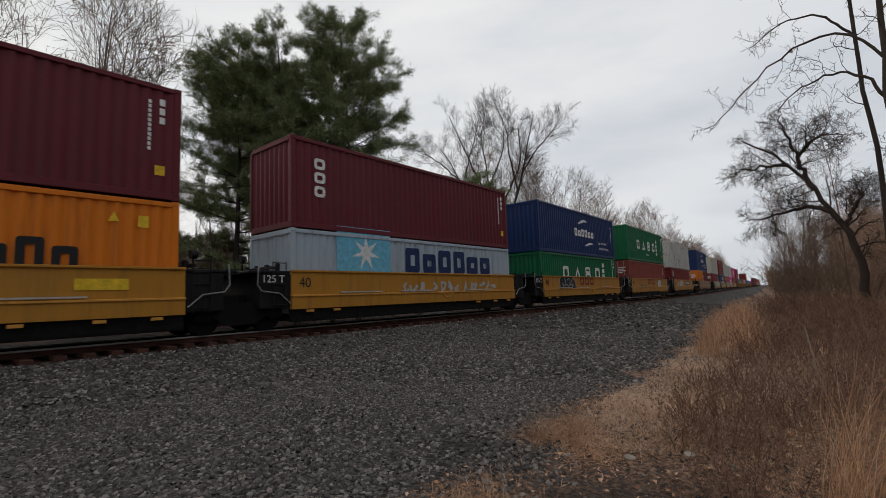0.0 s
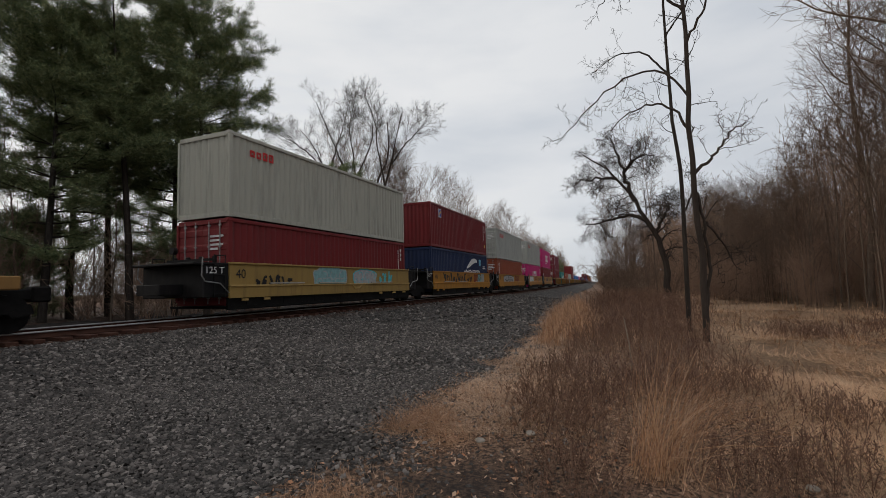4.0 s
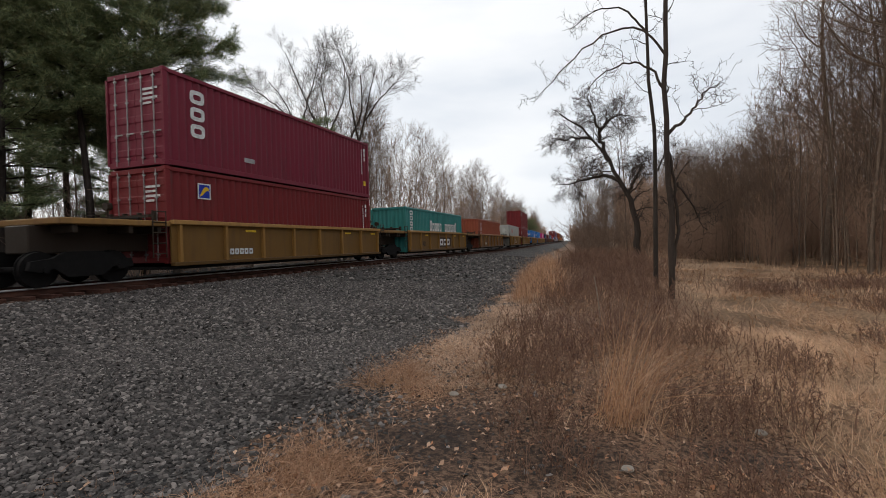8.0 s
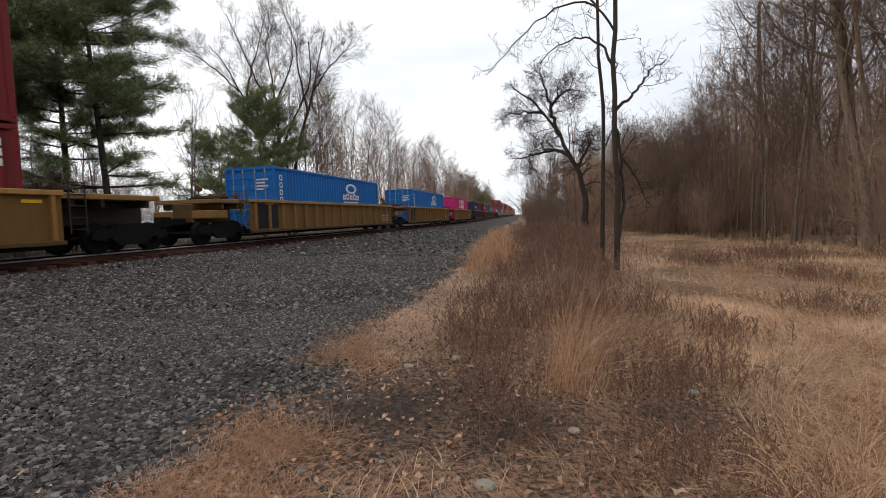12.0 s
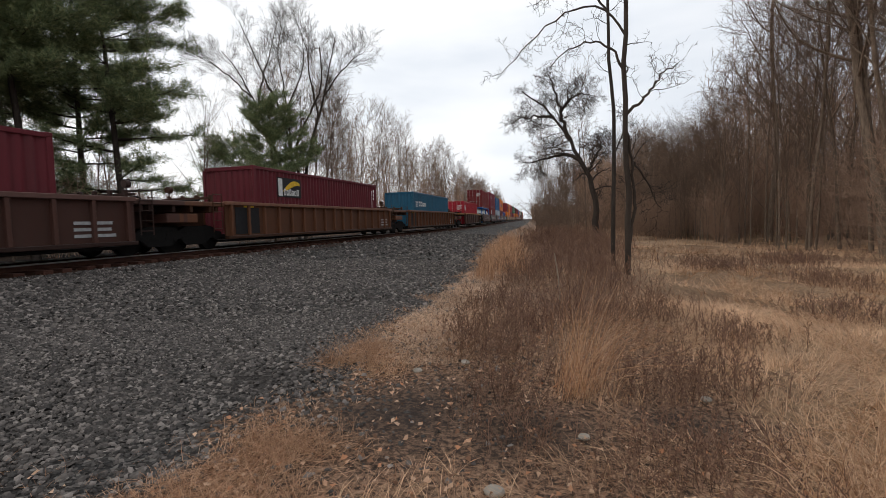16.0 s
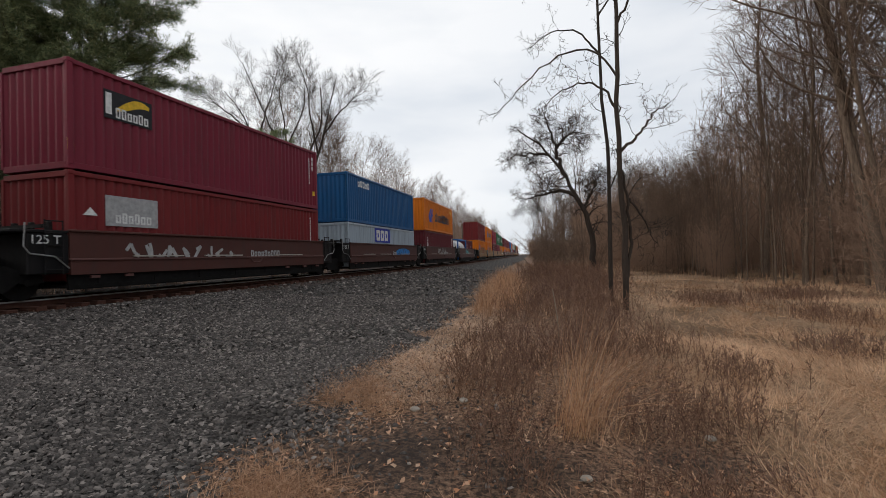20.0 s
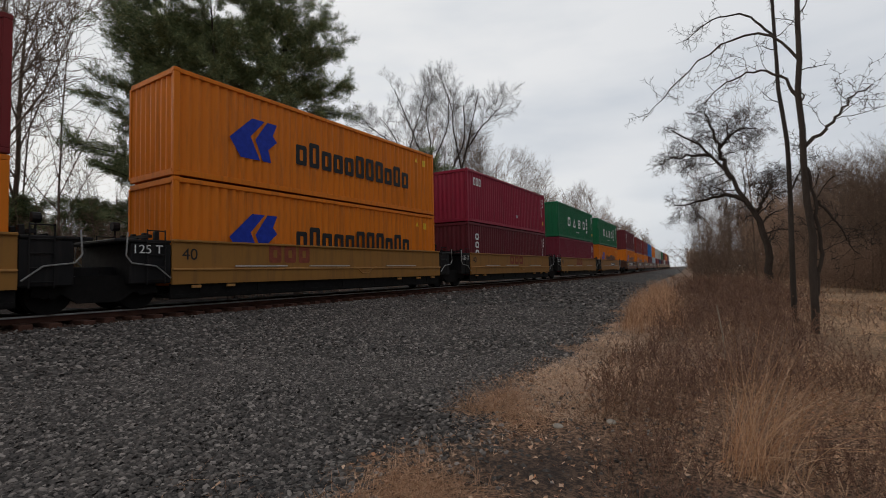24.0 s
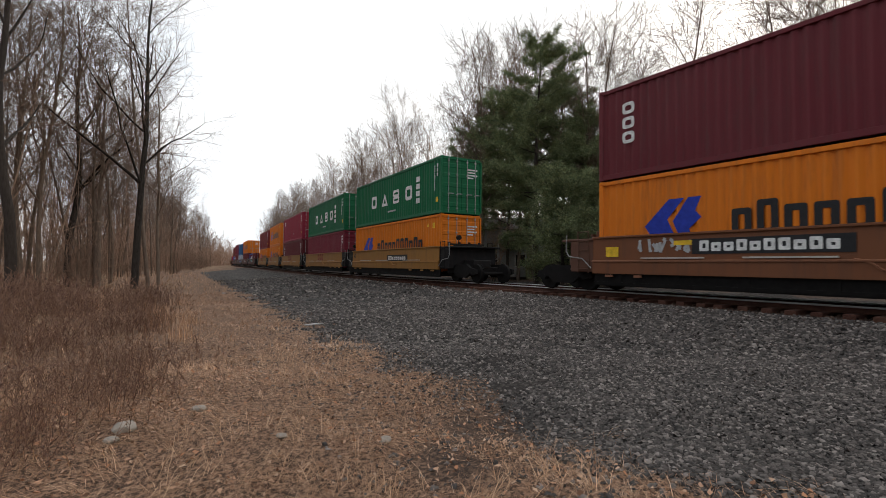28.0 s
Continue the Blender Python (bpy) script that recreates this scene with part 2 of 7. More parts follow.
def ground_mat(nt, b):
    at = N(nt, "ShaderNodeAttribute", attribute_name="gravel").outputs["Fac"]
    v = coords(nt)
    big = noise_fac(nt, v, 0.18, 4)
    mid = noise_fac(nt, v, 1.3, 5, 0.65)
    vor = N(nt, "ShaderNodeTexVoronoi", {"Vector": v, "Scale": 26.0}, feature="F1")
    cell = N(nt, "ShaderNodeSeparateColor", {"Color": vor.outputs["Color"]}).outputs[0]
    grav = ramp(nt, cell, (0.0, (0.012, 0.011, 0.01)), (0.35, (0.04, 0.036, 0.033)), (0.75, (0.11, 0.1, 0.092)), (1.0, (0.27, 0.245, 0.22)))
    grav = mixc(nt, ramp(nt, mid, (0.45, (0, 0, 0)), (0.75, (0.6, 0.6, 0.6))), grav, (0.03, 0.03, 0.032, 1))
    straw = noise_fac(nt, coords(nt, "Object", (1, 1, 1)), 14.0, 6, 0.75)
    dirt = ramp(nt, straw, (0.3, (0.035, 0.022, 0.016)), (0.5, (0.15, 0.088, 0.052)), (0.72, (0.38, 0.24, 0.14)))
    dirt = mixc(nt, ramp(nt, big, (0.35, (0, 0, 0)), (0.65, (0.7, 0.7, 0.7))), dirt, ramp(nt, straw, (0.3, (0.2, 0.118, 0.07)), (0.7, (0.74, 0.51, 0.32))))
    edge = N(nt, "ShaderNodeMath", {0: at, 1: N(nt, "ShaderNodeMapRange", {"Value": mid, "To Min": -0.35, "To Max": 0.35}).outputs[0]}, operation="ADD").outputs[0]
    k = ramp(nt, edge, (0.42, (0, 0, 0)), (0.6, (1, 1, 1)))
    rust = N(nt, "ShaderNodeAttribute", attribute_name="rust").outputs["Fac"]
    soil_shade = N(nt, "ShaderNodeAttribute", attribute_name="soil_shade").outputs["Fac"]
    grav = mixc(nt, N(nt, "ShaderNodeMath", {0: rust, 1: 0.8}, operation="MULTIPLY").outputs[0], grav, ramp(nt, cell, (0.0, (0.03, 0.017, 0.012)), (1.0, (0.13, 0.07, 0.048))))
    verge = N(nt, "ShaderNodeAttribute", attribute_name="verge").outputs["Fac"]
    clod = noise_fac(nt, v, 22.0, 6, 0.8)
    mat = ramp(nt, clod, (0.34, (0.022, 0.016, 0.013)), (0.46, (0.085, 0.052, 0.036)), (0.56, (0.37, 0.22, 0.14)), (0.75, (0.6, 0.42, 0.29)))
    patch = N(nt, "ShaderNodeMath", {0: verge, 1: N(nt, "ShaderNodeMapRange", {"Value": mid, "From Min": 0.3, "From Max": 0.7, "To Min": -0.3, "To Max": 0.3}).outputs[0]}, operation="ADD").outputs[0]
    dirt = mixc(nt, ramp(nt, patch, (0.3, (0, 0, 0)), (0.6, (0.95, 0.95, 0.95))), dirt, mat)
    both = mixc(nt, k, dirt, grav)
    # one dark colour for bare soil and the shade painted beyond the track
    nt.links.new(mixc(nt, soil_shade, both, (0.035, 0.028, 0.025, 1)), b.inputs["Base Color"])
    b.inputs["Roughness"].default_value = 0.92
    h = mixc(nt, k, straw, vor.outputs["Distance"])
    bump(nt, b, h, 0.7, 0.05)


GROUND = material("gravel_and_dry_grass_ground", ground_mat)


def blade_mat(name, *cols):
    def f(nt, b):
        geo = N(nt, "ShaderNodeNewGeometry")
        st = [(i / (len(cols) - 1), (c[0] * 1.22, c[1] * 1.1, c[2] * 1.06)) for i, c in enumerate(cols)]
        big = noise_fac(nt, coords(nt), 0.7, 3)
        c = ramp(nt, geo.outputs["Random Per Island"], *st)
        nt.links.new(mixc(nt, ramp(nt, big, (0.38, (0, 0, 0)), (0.7, (0.5, 0.5, 0.5))), c, (0.25, 0.145, 0.088, 1)), b.inputs["Base Color"])
        b.inputs["Roughness"].default_value = 0.8
    return material(name, f)


MATTED = blade_mat("matted_grey_brown_grass", (0.1, 0.062, 0.042), (0.3, 0.19, 0.125), (0.52, 0.38, 0.27), (0.2, 0.11, 0.07), (0.38, 0.22, 0.12))
STRAW = blade_mat("dry_straw", (0.28, 0.17, 0.1), (0.55, 0.385, 0.245), (0.76, 0.58, 0.4), (0.42, 0.255, 0.14))
SEDGE = blade_mat("orange_dry_sedge", (0.3, 0.165, 0.09), (0.52, 0.32, 0.18), (0.76, 0.56, 0.37), (0.29, 0.15, 0.085))
THATCH = blade_mat("orange_brown_thatch", (0.2, 0.128, 0.084), (0.46, 0.3, 0.19), (0.64, 0.46, 0.31), (0.32, 0.19, 0.11))
FIELD = blade_mat("tan_field_grass", (0.26, 0.16, 0.095), (0.54, 0.375, 0.235), (0.76, 0.57, 0.38), (0.4, 0.245, 0.14), (0.63, 0.455, 0.3))
PALEGRASS = blade_mat("pale_thatch", (0.3, 0.21, 0.145), (0.58, 0.45, 0.33), (0.74, 0.6, 0.45), (0.42, 0.3, 0.21))
WEED = blade_mat("dead_brown_weeds", (0.07, 0.045, 0.036), (0.16, 0.105, 0.08), (0.3, 0.2, 0.145), (0.11, 0.065, 0.05))


def bark_mat(name, lo, hi):
    def f(nt, b):
        oi = N(nt, "ShaderNodeObjectInfo")
        n = noise_fac(nt, coords(nt, "Object", (6, 6, 1.2)), 2.0, 6, 0.7)
        c = ramp(nt, n, (0.3, lo), (0.7, hi))
        tint = mixc(nt, N(nt, "ShaderNodeMath", {0: oi.outputs["Random"], 1: 0.35}, operation="MULTIPLY").outputs[0], c, (0.1, 0.07, 0.053, 1))
        nt.links.new(tint, b.inputs["Base Color"])
        b.inputs["Roughness"].default_value = 0.9
        bump(nt, b, n, 0.6, 0.03)
    return material(name, f)


BARK = bark_mat("grey_brown_bark", (0.1, 0.072, 0.053), (0.27, 0.2, 0.15))
TWIG = bark_mat("fine_brown_twigs", (0.12, 0.08, 0.058), (0.27, 0.187, 0.137))
DARKBARK = bark_mat("dark_bark", (0.018, 0.014, 0.012), (0.06, 0.05, 0.042))
BRUSH = bark_mat("reddish_brown_brush", (0.25, 0.16, 0.112), (0.48, 0.325, 0.235))


def needle_mat(nt, b):
    geo = N(nt, "ShaderNodeNewGeometry")
    c = ramp(nt, geo.outputs["Random Per Island"], (0.0, (0.07, 0.1, 0.045)), (0.6, (0.19, 0.23, 0.105)), (1.0, (0.36, 0.37, 0.18)))
    nt.links.new(c, b.inputs["Base Color"])
    b.inputs["Roughness"].default_value = 0.7


NEEDLE = material("pine_needles", needle_mat)
DEADLEAF = blade_mat("dead_leaves", (0.1, 0.055, 0.035), (0.28, 0.165, 0.1), (0.55, 0.42, 0.3), (0.42, 0.2, 0.1))
LITTER = plain("pale_litter", (0.36, 0.32, 0.27), 0.8)
SIDING = plain("grey_house_siding", (0.36, 0.36, 0.35), 0.7, 0, 0.1)
ROOFING = plain("dark_roof_shingle", (0.1, 0.095, 0.09), 0.9)


def glass_nodes(nt, b):
    b.inputs["Base Color"].default_value = (0.03, 0.035, 0.04, 1)
    b.inputs["Roughness"].default_value = 0.08


PANE = material("dark_window_glass", glass_nodes)


# ---- mesh tools ----
def fast_mesh(name, verts, faces, mats, smooth=False):
    """A mesh from an array of points and an array of equal-sized faces."""
    me = bpy.data.meshes.new(name)
    v, f = np.asarray(verts, np.float32), np.asarray(faces, np.int32)
    me.vertices.add(len(v))
    me.vertices.foreach_set("co", v.ravel())
    k = f.shape[1]
    me.loops.add(f.size)
    me.loops.foreach_set("vertex_index", f.ravel())
    me.polygons.add(len(f))
    me.polygons.foreach_set("loop_start", np.arange(0, f.size, k, dtype=np.int32))
    me.polygons.foreach_set("loop_total", np.full(len(f), k, np.int32))
    if smooth:
        me.polygons.foreach_set("use_smooth", np.ones(len(f), bool))
    me.update(calc_edges=True)
    for m in mats if isinstance(mats, (list, tuple)) else [mats]:
        me.materials.append(m)
    return me


def thing(name, label, category, group="", m=None):
    ob = tagged(new(name), label, category, group)
    if m is not None:
        ob.matrix_basis = m
    return ob


def hang(name, me, parent, label="", m=None, col=None):
    """A mesh object as a part of its thing."""
    ob = new(name, me)
    ob.parent = parent
    if m is not None:
        ob.matrix_basis = m
    if col is not None:
        ob.color = (*col, 1)
    if label:
        ob["label"] = label
    return ob


def part(name, bm, mat, parent, label="", m=None, col=None):
    me = bpy.data.meshes.new(name)
    bm.to_mesh(me)
    bm.free()
    me.materials.append(mat)
    return hang(name, me, parent, label, m, col)


def box(bm, x0, x1, y0, y1, z0, z1, bevel=0.0):
    r = bmesh.ops.create_cube(bm, size=1.0, matrix=Matrix.Translation(((x0 + x1) / 2, (y0 + y1) / 2, (z0 + z1) / 2)) @ Matrix.Diagonal((x1 - x0, y1 - y0, z1 - z0, 1)))
    if bevel:
        bmesh.ops.bevel(bm, geom=list({e for v in r["verts"] for e in v.link_edges}), offset=bevel, segments=1, affect="EDGES")
    return bm


def rod(bm, p, q, r, sides=6):
    p, q = Vector(p), Vector(q)
    d = q - p
    m = Matrix.Translation((p + q) / 2) @ d.to_track_quat("Z", "Y").to_matrix().to_4x4()
    bmesh.ops.create_cone(bm, cap_ends=True, segments=sides, radius1=r, radius2=r, depth=d.length, matrix=m)
    return bm


def bmx(*boxes, bevel=0.0):
    bm = bmesh.new()
    for b in boxes:
        box(bm, *b, bevel=bevel)
    return bm


def mesh_of(name, bm, mat):
    me = bpy.data.meshes.new(name)
    bm.to_mesh(me)
    bm.free()
    me.materials.append(mat)
    return me


def text_mesh(text, size, mat):
    cu = bpy.data.curves.new("writing", "FONT")
    cu.body, cu.size, cu.extrude = text, size, 0.002
    ob = bpy.data.objects.new("writing", cu)
    me = bpy.data.meshes.new_from_object(ob)
    me.materials.clear()
    me.materials.append(mat)
    bpy.data.objects.remove(ob)
    bpy.data.curves.remove(cu)
    return me


# ---- ground ----
EDGE_Y = [-600, -88, -32, -17, -10, -5, -3, -1.7, 2.3, 3.7, 5.5, 8, 12, 18, 41, 118, 900]
EDGE_X = [-250, -14.7, -7.2, -5.2, -4.3, -4.0, -3.6, -3.2, -2.7, -2.35, -2.5, -2.6, -2.8, -3.4, -5.6, -9.2, -62]
PROFILE_O = [-400, -14, -8, -3.4, -2.0, -1.45, 1.45, 2.0, 3.6, 6.0, 9.5, 14, 22, 60, 400]
PROFILE_Z = [0.4, -0.5, -0.75, -0.62, -0.32, -0.25, -0.25, -0.31, -0.55, -0.70, -0.78, -0.78, -0.85, -0.7, 0.3]


def ground_z(x, y):
    x, y = np.asarray(x, float), np.asarray(y, float)
    o = offset_of(x, y)
    z = np.interp(o, PROFILE_O, PROFILE_Z)
    soft = np.clip((np.abs(o) - 1.8) / 3, 0, 1)
    z = z + soft * 0.035 * (np.sin(x * 1.3 + 0.7 * y) + np.sin(y * 1.1 - 0.4 * x + 1.0) + 0.8 * np.sin(2.3 * x + 1.9 * y))
    # a low grassy ridge between gravel and field, a shallow dip in the road
    z = z + 0.16 * np.exp(-((x - 0.2) / 1.6) ** 2) * np.clip((y - 5) / 6, 0, 1) * np.exp(-np.clip(y - 30, 0, None) / 30)
    return z


def gravel_at(x, y):
    """1 on gravel, 0 on grass, soft over half a metre."""
    d = np.interp(y, EDGE_Y, EDGE_X) - x
    back = offset_of(x, y) + 13
    wob = 0.35 * np.sin(y * 1.7 + 0.5) + 0.25 * np.sin(y * 4.1 + x)
    wob = wob + 0.3 * np.sin(2.6 * x + 3.3 * y) + 0.25 * np.sin(5.2 * x - 4.1 * y + 1.0)
    return np.clip(0.5 + (np.minimum(d, back) + wob * 0.6) / 1.5, 0, 1)


SOIL = ((-1.25, 3.7, 0.65, 0.75), (-1.6, 3.5, 0.6, 0.4), (-0.3, 3.5, 0.6, 0.45), (-5.4, -5.6, 1.1, 0.4), (0.95, 4.0, 0.4, 0.35), (-3.4, -3.6, 0.8, 0.5), (-4.6, -4.5, 1.0, 0.5), (-2.4, -3.0, 0.5, 0.4), (-3.0, 4.2, 0.8, 0.35))


def soil_at(x, y):
    """1 on the bare dark patches."""
    s = np.zeros(len(x))
    for cx, cy, rx, ry in SOIL:
        s = np.maximum(s, np.exp(-(((x - cx) / rx) ** 2 + ((y - cy) / ry) ** 2)))
    return s


def verge_at(x, y):
    """1 on the littered, weedy verge, 0 out on the open field."""
    e = x - np.interp(y, EDGE_Y, EDGE_X)
    lim = np.interp(y, [-60, -8, 0, 6, 12, 40], [9, 6.0, 5.5, 4.4, 5.0, 7.0])
    return np.clip((lim - e) / 1.6, 0, 1)


def build_ground():
    def axis(lo, hi, step):
        near = np.arange(-40, 40.01, step)
        far = np.concatenate([np.geomspace(41, hi, 40)])
        neg = -np.geomspace(41, -lo, 40)[::-1]
        return np.concatenate([neg, near, far])
    xs, ys = axis(-1500, 1500, 0.4), axis(-1500, 2500, 0.4)
    X, Y = np.meshgrid(xs, ys)
    x, y = X.ravel(), Y.ravel()
    nx, ny = len(xs), len(ys)
    i = (np.arange(ny - 1)[:, None] * nx + np.arange(nx - 1)).ravel()
    me = fast_mesh("ground", np.stack([x, y, ground_z(x, y)], 1), np.stack([i, i + 1, i + nx + 1, i + nx], 1), GROUND, True)
    at = me.attributes.new("gravel", "FLOAT", "POINT")
    at.data.foreach_set("value", gravel_at(x, y).astype(np.float32))
    o = np.abs(offset_of(x, y))
    at = me.attributes.new("rust", "FLOAT", "POINT")
    at.data.foreach_set("value", np.clip((2.3 - o) / 0.5, 0, 1).astype(np.float32))
    at = me.attributes.new("verge", "FLOAT", "POINT")
    at.data.foreach_set("value", verge_at(x, y).astype(np.float32))
    # bare patches, plus the train's shade painted on the ground beyond the track
    soil_shade = np.maximum(soil_at(x, y), 0.8 * np.clip((-offset_of(x, y) - 2.1) / 0.8, 0, 1) * (offset_of(x, y) > -40))
    at = me.attributes.new("soil_shade", "FLOAT", "POINT")
    at.data.foreach_set("value", (0.85 * soil_shade).astype(np.float32))
    return tagged(new("ground", me), "grey gravel road and dry grass verge beside a railway", "ground", kind="structure")


build_ground()


def sweep_profile(name, prof, s0, s1, step, off, mat):
    """A profile (x, z points) swept along the track."""
    s = np.arange(s0, s1 + step, step)
    P = np.array(prof)
    vs = []
    for px, pz in P:
        x, y, h = track(s, off + px)
        vs.append(np.stack([x, y, np.full_like(x, pz)], 1))
    n, k = len(s), len(P)
    V = np.concatenate(vs)
    f = []
    for a in range(k):
        b = (a + 1) % k
        i = np.arange(n - 1)
        f.append(np.stack([a * n + i, a * n + i + 1, b * n + i + 1, b * n + i], 1))
    return fast_mesh(name, V, np.concatenate(f), mat)


RAILP = [(-0.07, -0.16), (0.07, -0.16), (0.07, -0.145), (0.012, -0.12), (0.012, -0.045), (0.036, -0.035), (0.036, -0.006), (0.03, 0.0), (-0.03, 0.0), (-0.036, -0.006), (-0.036, -0.035), (-0.012, -0.045), (-0.012, -0.12), (-0.07, -0.145)]
track_thing = tagged(new("railway_track"), "steel rails on weathered wooden ties in grey ballast", "track", kind="structure")
for o in (GAUGE_C, -GAUGE_C):
    hang("rail", sweep_profile("rail", RAILP, -320, 700, 2.0, o, RAIL), track_thing, "rusty steel rail with a polished top")


def build_ties():
    r = random.Random(5)
    metie = [mesh_of("tie", bmx((-1.35, 1.35, -0.115, 0.115, -0.34, -0.15), bevel=0.012), TIE) for _ in range(1)][0]
    meplate = mesh_of("tie_plate", bmx((-0.18, 0.18, -0.1, 0.1, -0.166, -0.152), bevel=0.004), RAIL)
    near = np.arange(-60, 90, 0.52)
    for s in near:
        x, y, h = track(s + r.uniform(-0.05, 0.05), r.uniform(-0.12, 0.14))
        t = hang("tie", metie, track_thing, "", pose(float(x), float(y), r.uniform(-0.015, 0.01), 0, 0, math.degrees(float(h)) + r.uniform(-1.5, 1.5)))
    far = np.concatenate([np.arange(-320, -60, 0.52), np.arange(90, 420, 0.52)])
    vs, fs = [], []
    base = np.array([(a, b, c) for a in (-1.3, 1.3) for b in (-0.115, 0.115) for c in (-0.34, -0.165)])
    q = np.array([(0, 1, 3, 2), (4, 6, 7, 5), (0, 4, 5, 1), (2, 3, 7, 6), (1, 5, 7, 3)])
    for i, s in enumerate(far):
        x, y, h = track(s)
        c, sn = math.cos(h), math.sin(h)
        b = base.copy()
        vs.append(np.stack([x + b[:, 0] * c - b[:, 1] * sn, y + b[:, 0] * sn + b[:, 1] * c, b[:, 2]], 1))
        fs.append(q + 8 * i)
    rest = hang("far_ties", fast_mesh("far_ties", np.concatenate(vs), np.concatenate(fs), TIE), track_thing)
    rest["kind"] = "stuff"


build_ties()

# ---- containers ----
H_HC, L40, L20, HALF = 2.896, 12.19, 6.06, 1.219
_cache = {}


def corrugated(length, height, horizontal_span, axis):
    """A trapezoid-corrugated sheet: along y for a side, along x for an end. Flat in the middle of its thickness."""
    n = max(4, int(round(length / 0.278)))
    p = length / n
    pts = []
    for i in range(n):
        a = -length / 2 + i * p
        pts += [(a, 0.0), (a + 0.26 * p, 0.0), (a + 0.46 * p, -0.052), (a + 0.78 * p, -0.052)]
    pts.append((length / 2, 0.0))
    v = [(d, u, z) if axis == "y" else (u, d, z) for z in (0.0, height) for u, d in pts]
    k = len(pts)
    f = [(i, i + 1, k + i + 1, k + i) for i in range(k - 1)]
    return np.array(v), np.array(f)


def container_meshes(L, H, mat):
    key = (L, H, mat.name)
    if key in _cache:
        return _cache[key]
    hl, c = L / 2, {}
    v, f = corrugated(L - 0.32, H - 0.30, 0, "y")
    c["side"] = fast_mesh("side_panel", v + (HALF - 0.03, 0, 0.17), f[:, ::-1], mat)
    c["side2"] = fast_mesh("side_panel", v * (-1, 1, 1) + (-HALF + 0.03, 0, 0.17), f, mat)
    v, f = corrugated(2.2, H - 0.30, 0, "x")
    c["front"] = fast_mesh("front_panel", v + (0, hl - 0.03, 0.17), f, mat)
    bm = bmx((-HALF + 0.05, HALF - 0.05, -hl + 0.1, hl - 0.1, H - 0.07, H - 0.03))
    for i in range(int(L / 0.6)):
        y = -hl + 0.4 + i * 0.6
        box(bm, -1.05, 1.05, y, y + 0.3, H - 0.031, H - 0.016)
    c["roof"] = mesh_of("roof", bm, mat)
    c["floor"] = mesh_of("floor", bmx((-HALF + 0.05, HALF - 0.05, -hl + 0.1, hl - 0.1, 0.1, 0.16)), mat)
    c["post"] = mesh_of("corner_post", bmx((-0.09, 0.0, -0.0, 0.16, 0.115, H - 0.115), bevel=0.012), mat)
    c["toprail"] = mesh_of("top_rail", bmx((-0.07, 0.0, -hl + 0.16, hl - 0.16, H - 0.14, H - 0.02), bevel=0.01), mat)
    c["botrail"] = mesh_of("bottom_rail", bmx((-0.06, -0.006, -hl + 0.16, hl - 0.16, 0.02, 0.18), bevel=0.01), mat)
    c["header"] = mesh_of("end_header", bmx((-HALF + 0.1, HALF - 0.1, 0, 0.09, H - 0.17, H - 0.02), bevel=0.01), mat)
    c["sill"] = mesh_of("end_sill", bmx((-HALF + 0.1, HALF - 0.1, 0, 0.09, 0.02, 0.19), bevel=0.01), mat)
    c["casting"] = mesh_of("corner_casting", bmx((-0.162, 0.004, -0.004, 0.178, 0, 0.118), bevel=0.015), mat)
    prof = [(0.0, 0.19)]
    for k in range(5):
        q = 0.34 + k * (H - 0.62) / 4.6
        prof += [(0.0, q), (-0.02, q + 0.04), (-0.02, q + 0.2), (0.0, q + 0.24)]
    prof += [(0.0, H - 0.17), (0.045, H - 0.17), (0.045, 0.19)]
    bm = bmesh.new()
    rows = [[bm.verts.new((x, d, z)) for d, z in prof] for x in (0.01, 1.10)]
    for k in range(len(prof)):
        j = (k + 1) % len(prof)
        bm.faces.new((rows[0][k], rows[1][k], rows[1][j], rows[0][j]))
    bm.faces.new(rows[0][::-1])
    bm.faces.new(rows[1])
    c["door"] = mesh_of("door", bm, mat)
    bm = bmesh.new()
    rod(bm, (0, -0.045, 0.08), (0, -0.045, H - 0.08), 0.019, 6)
    for z in (0.25, 0.95, H - 0.95, H - 0.25):
        box(bm, -0.05, 0.05, -0.06, -0.01, z, z + 0.05)
    box(bm, -0.02, 0.3, -0.075, -0.055, 1.0, 1.035)
    c["rod"] = mesh_of("lock_rod", bm, STEEL)
    bm = bmesh.new()
    for k, (a, b) in enumerate(((0.35, 0.95), (0.35, 0.8), (0.35, 0.95), (0.35, 0.7))):
        box(bm, a, b, -0.026, -0.021, H - 0.62 - 0.14 * k, H - 0.55 - 0.14 * k)
    c["data"] = mesh_of("marking", bm, WHITE)
    _cache[key] = c
    return c


ALONG = {}


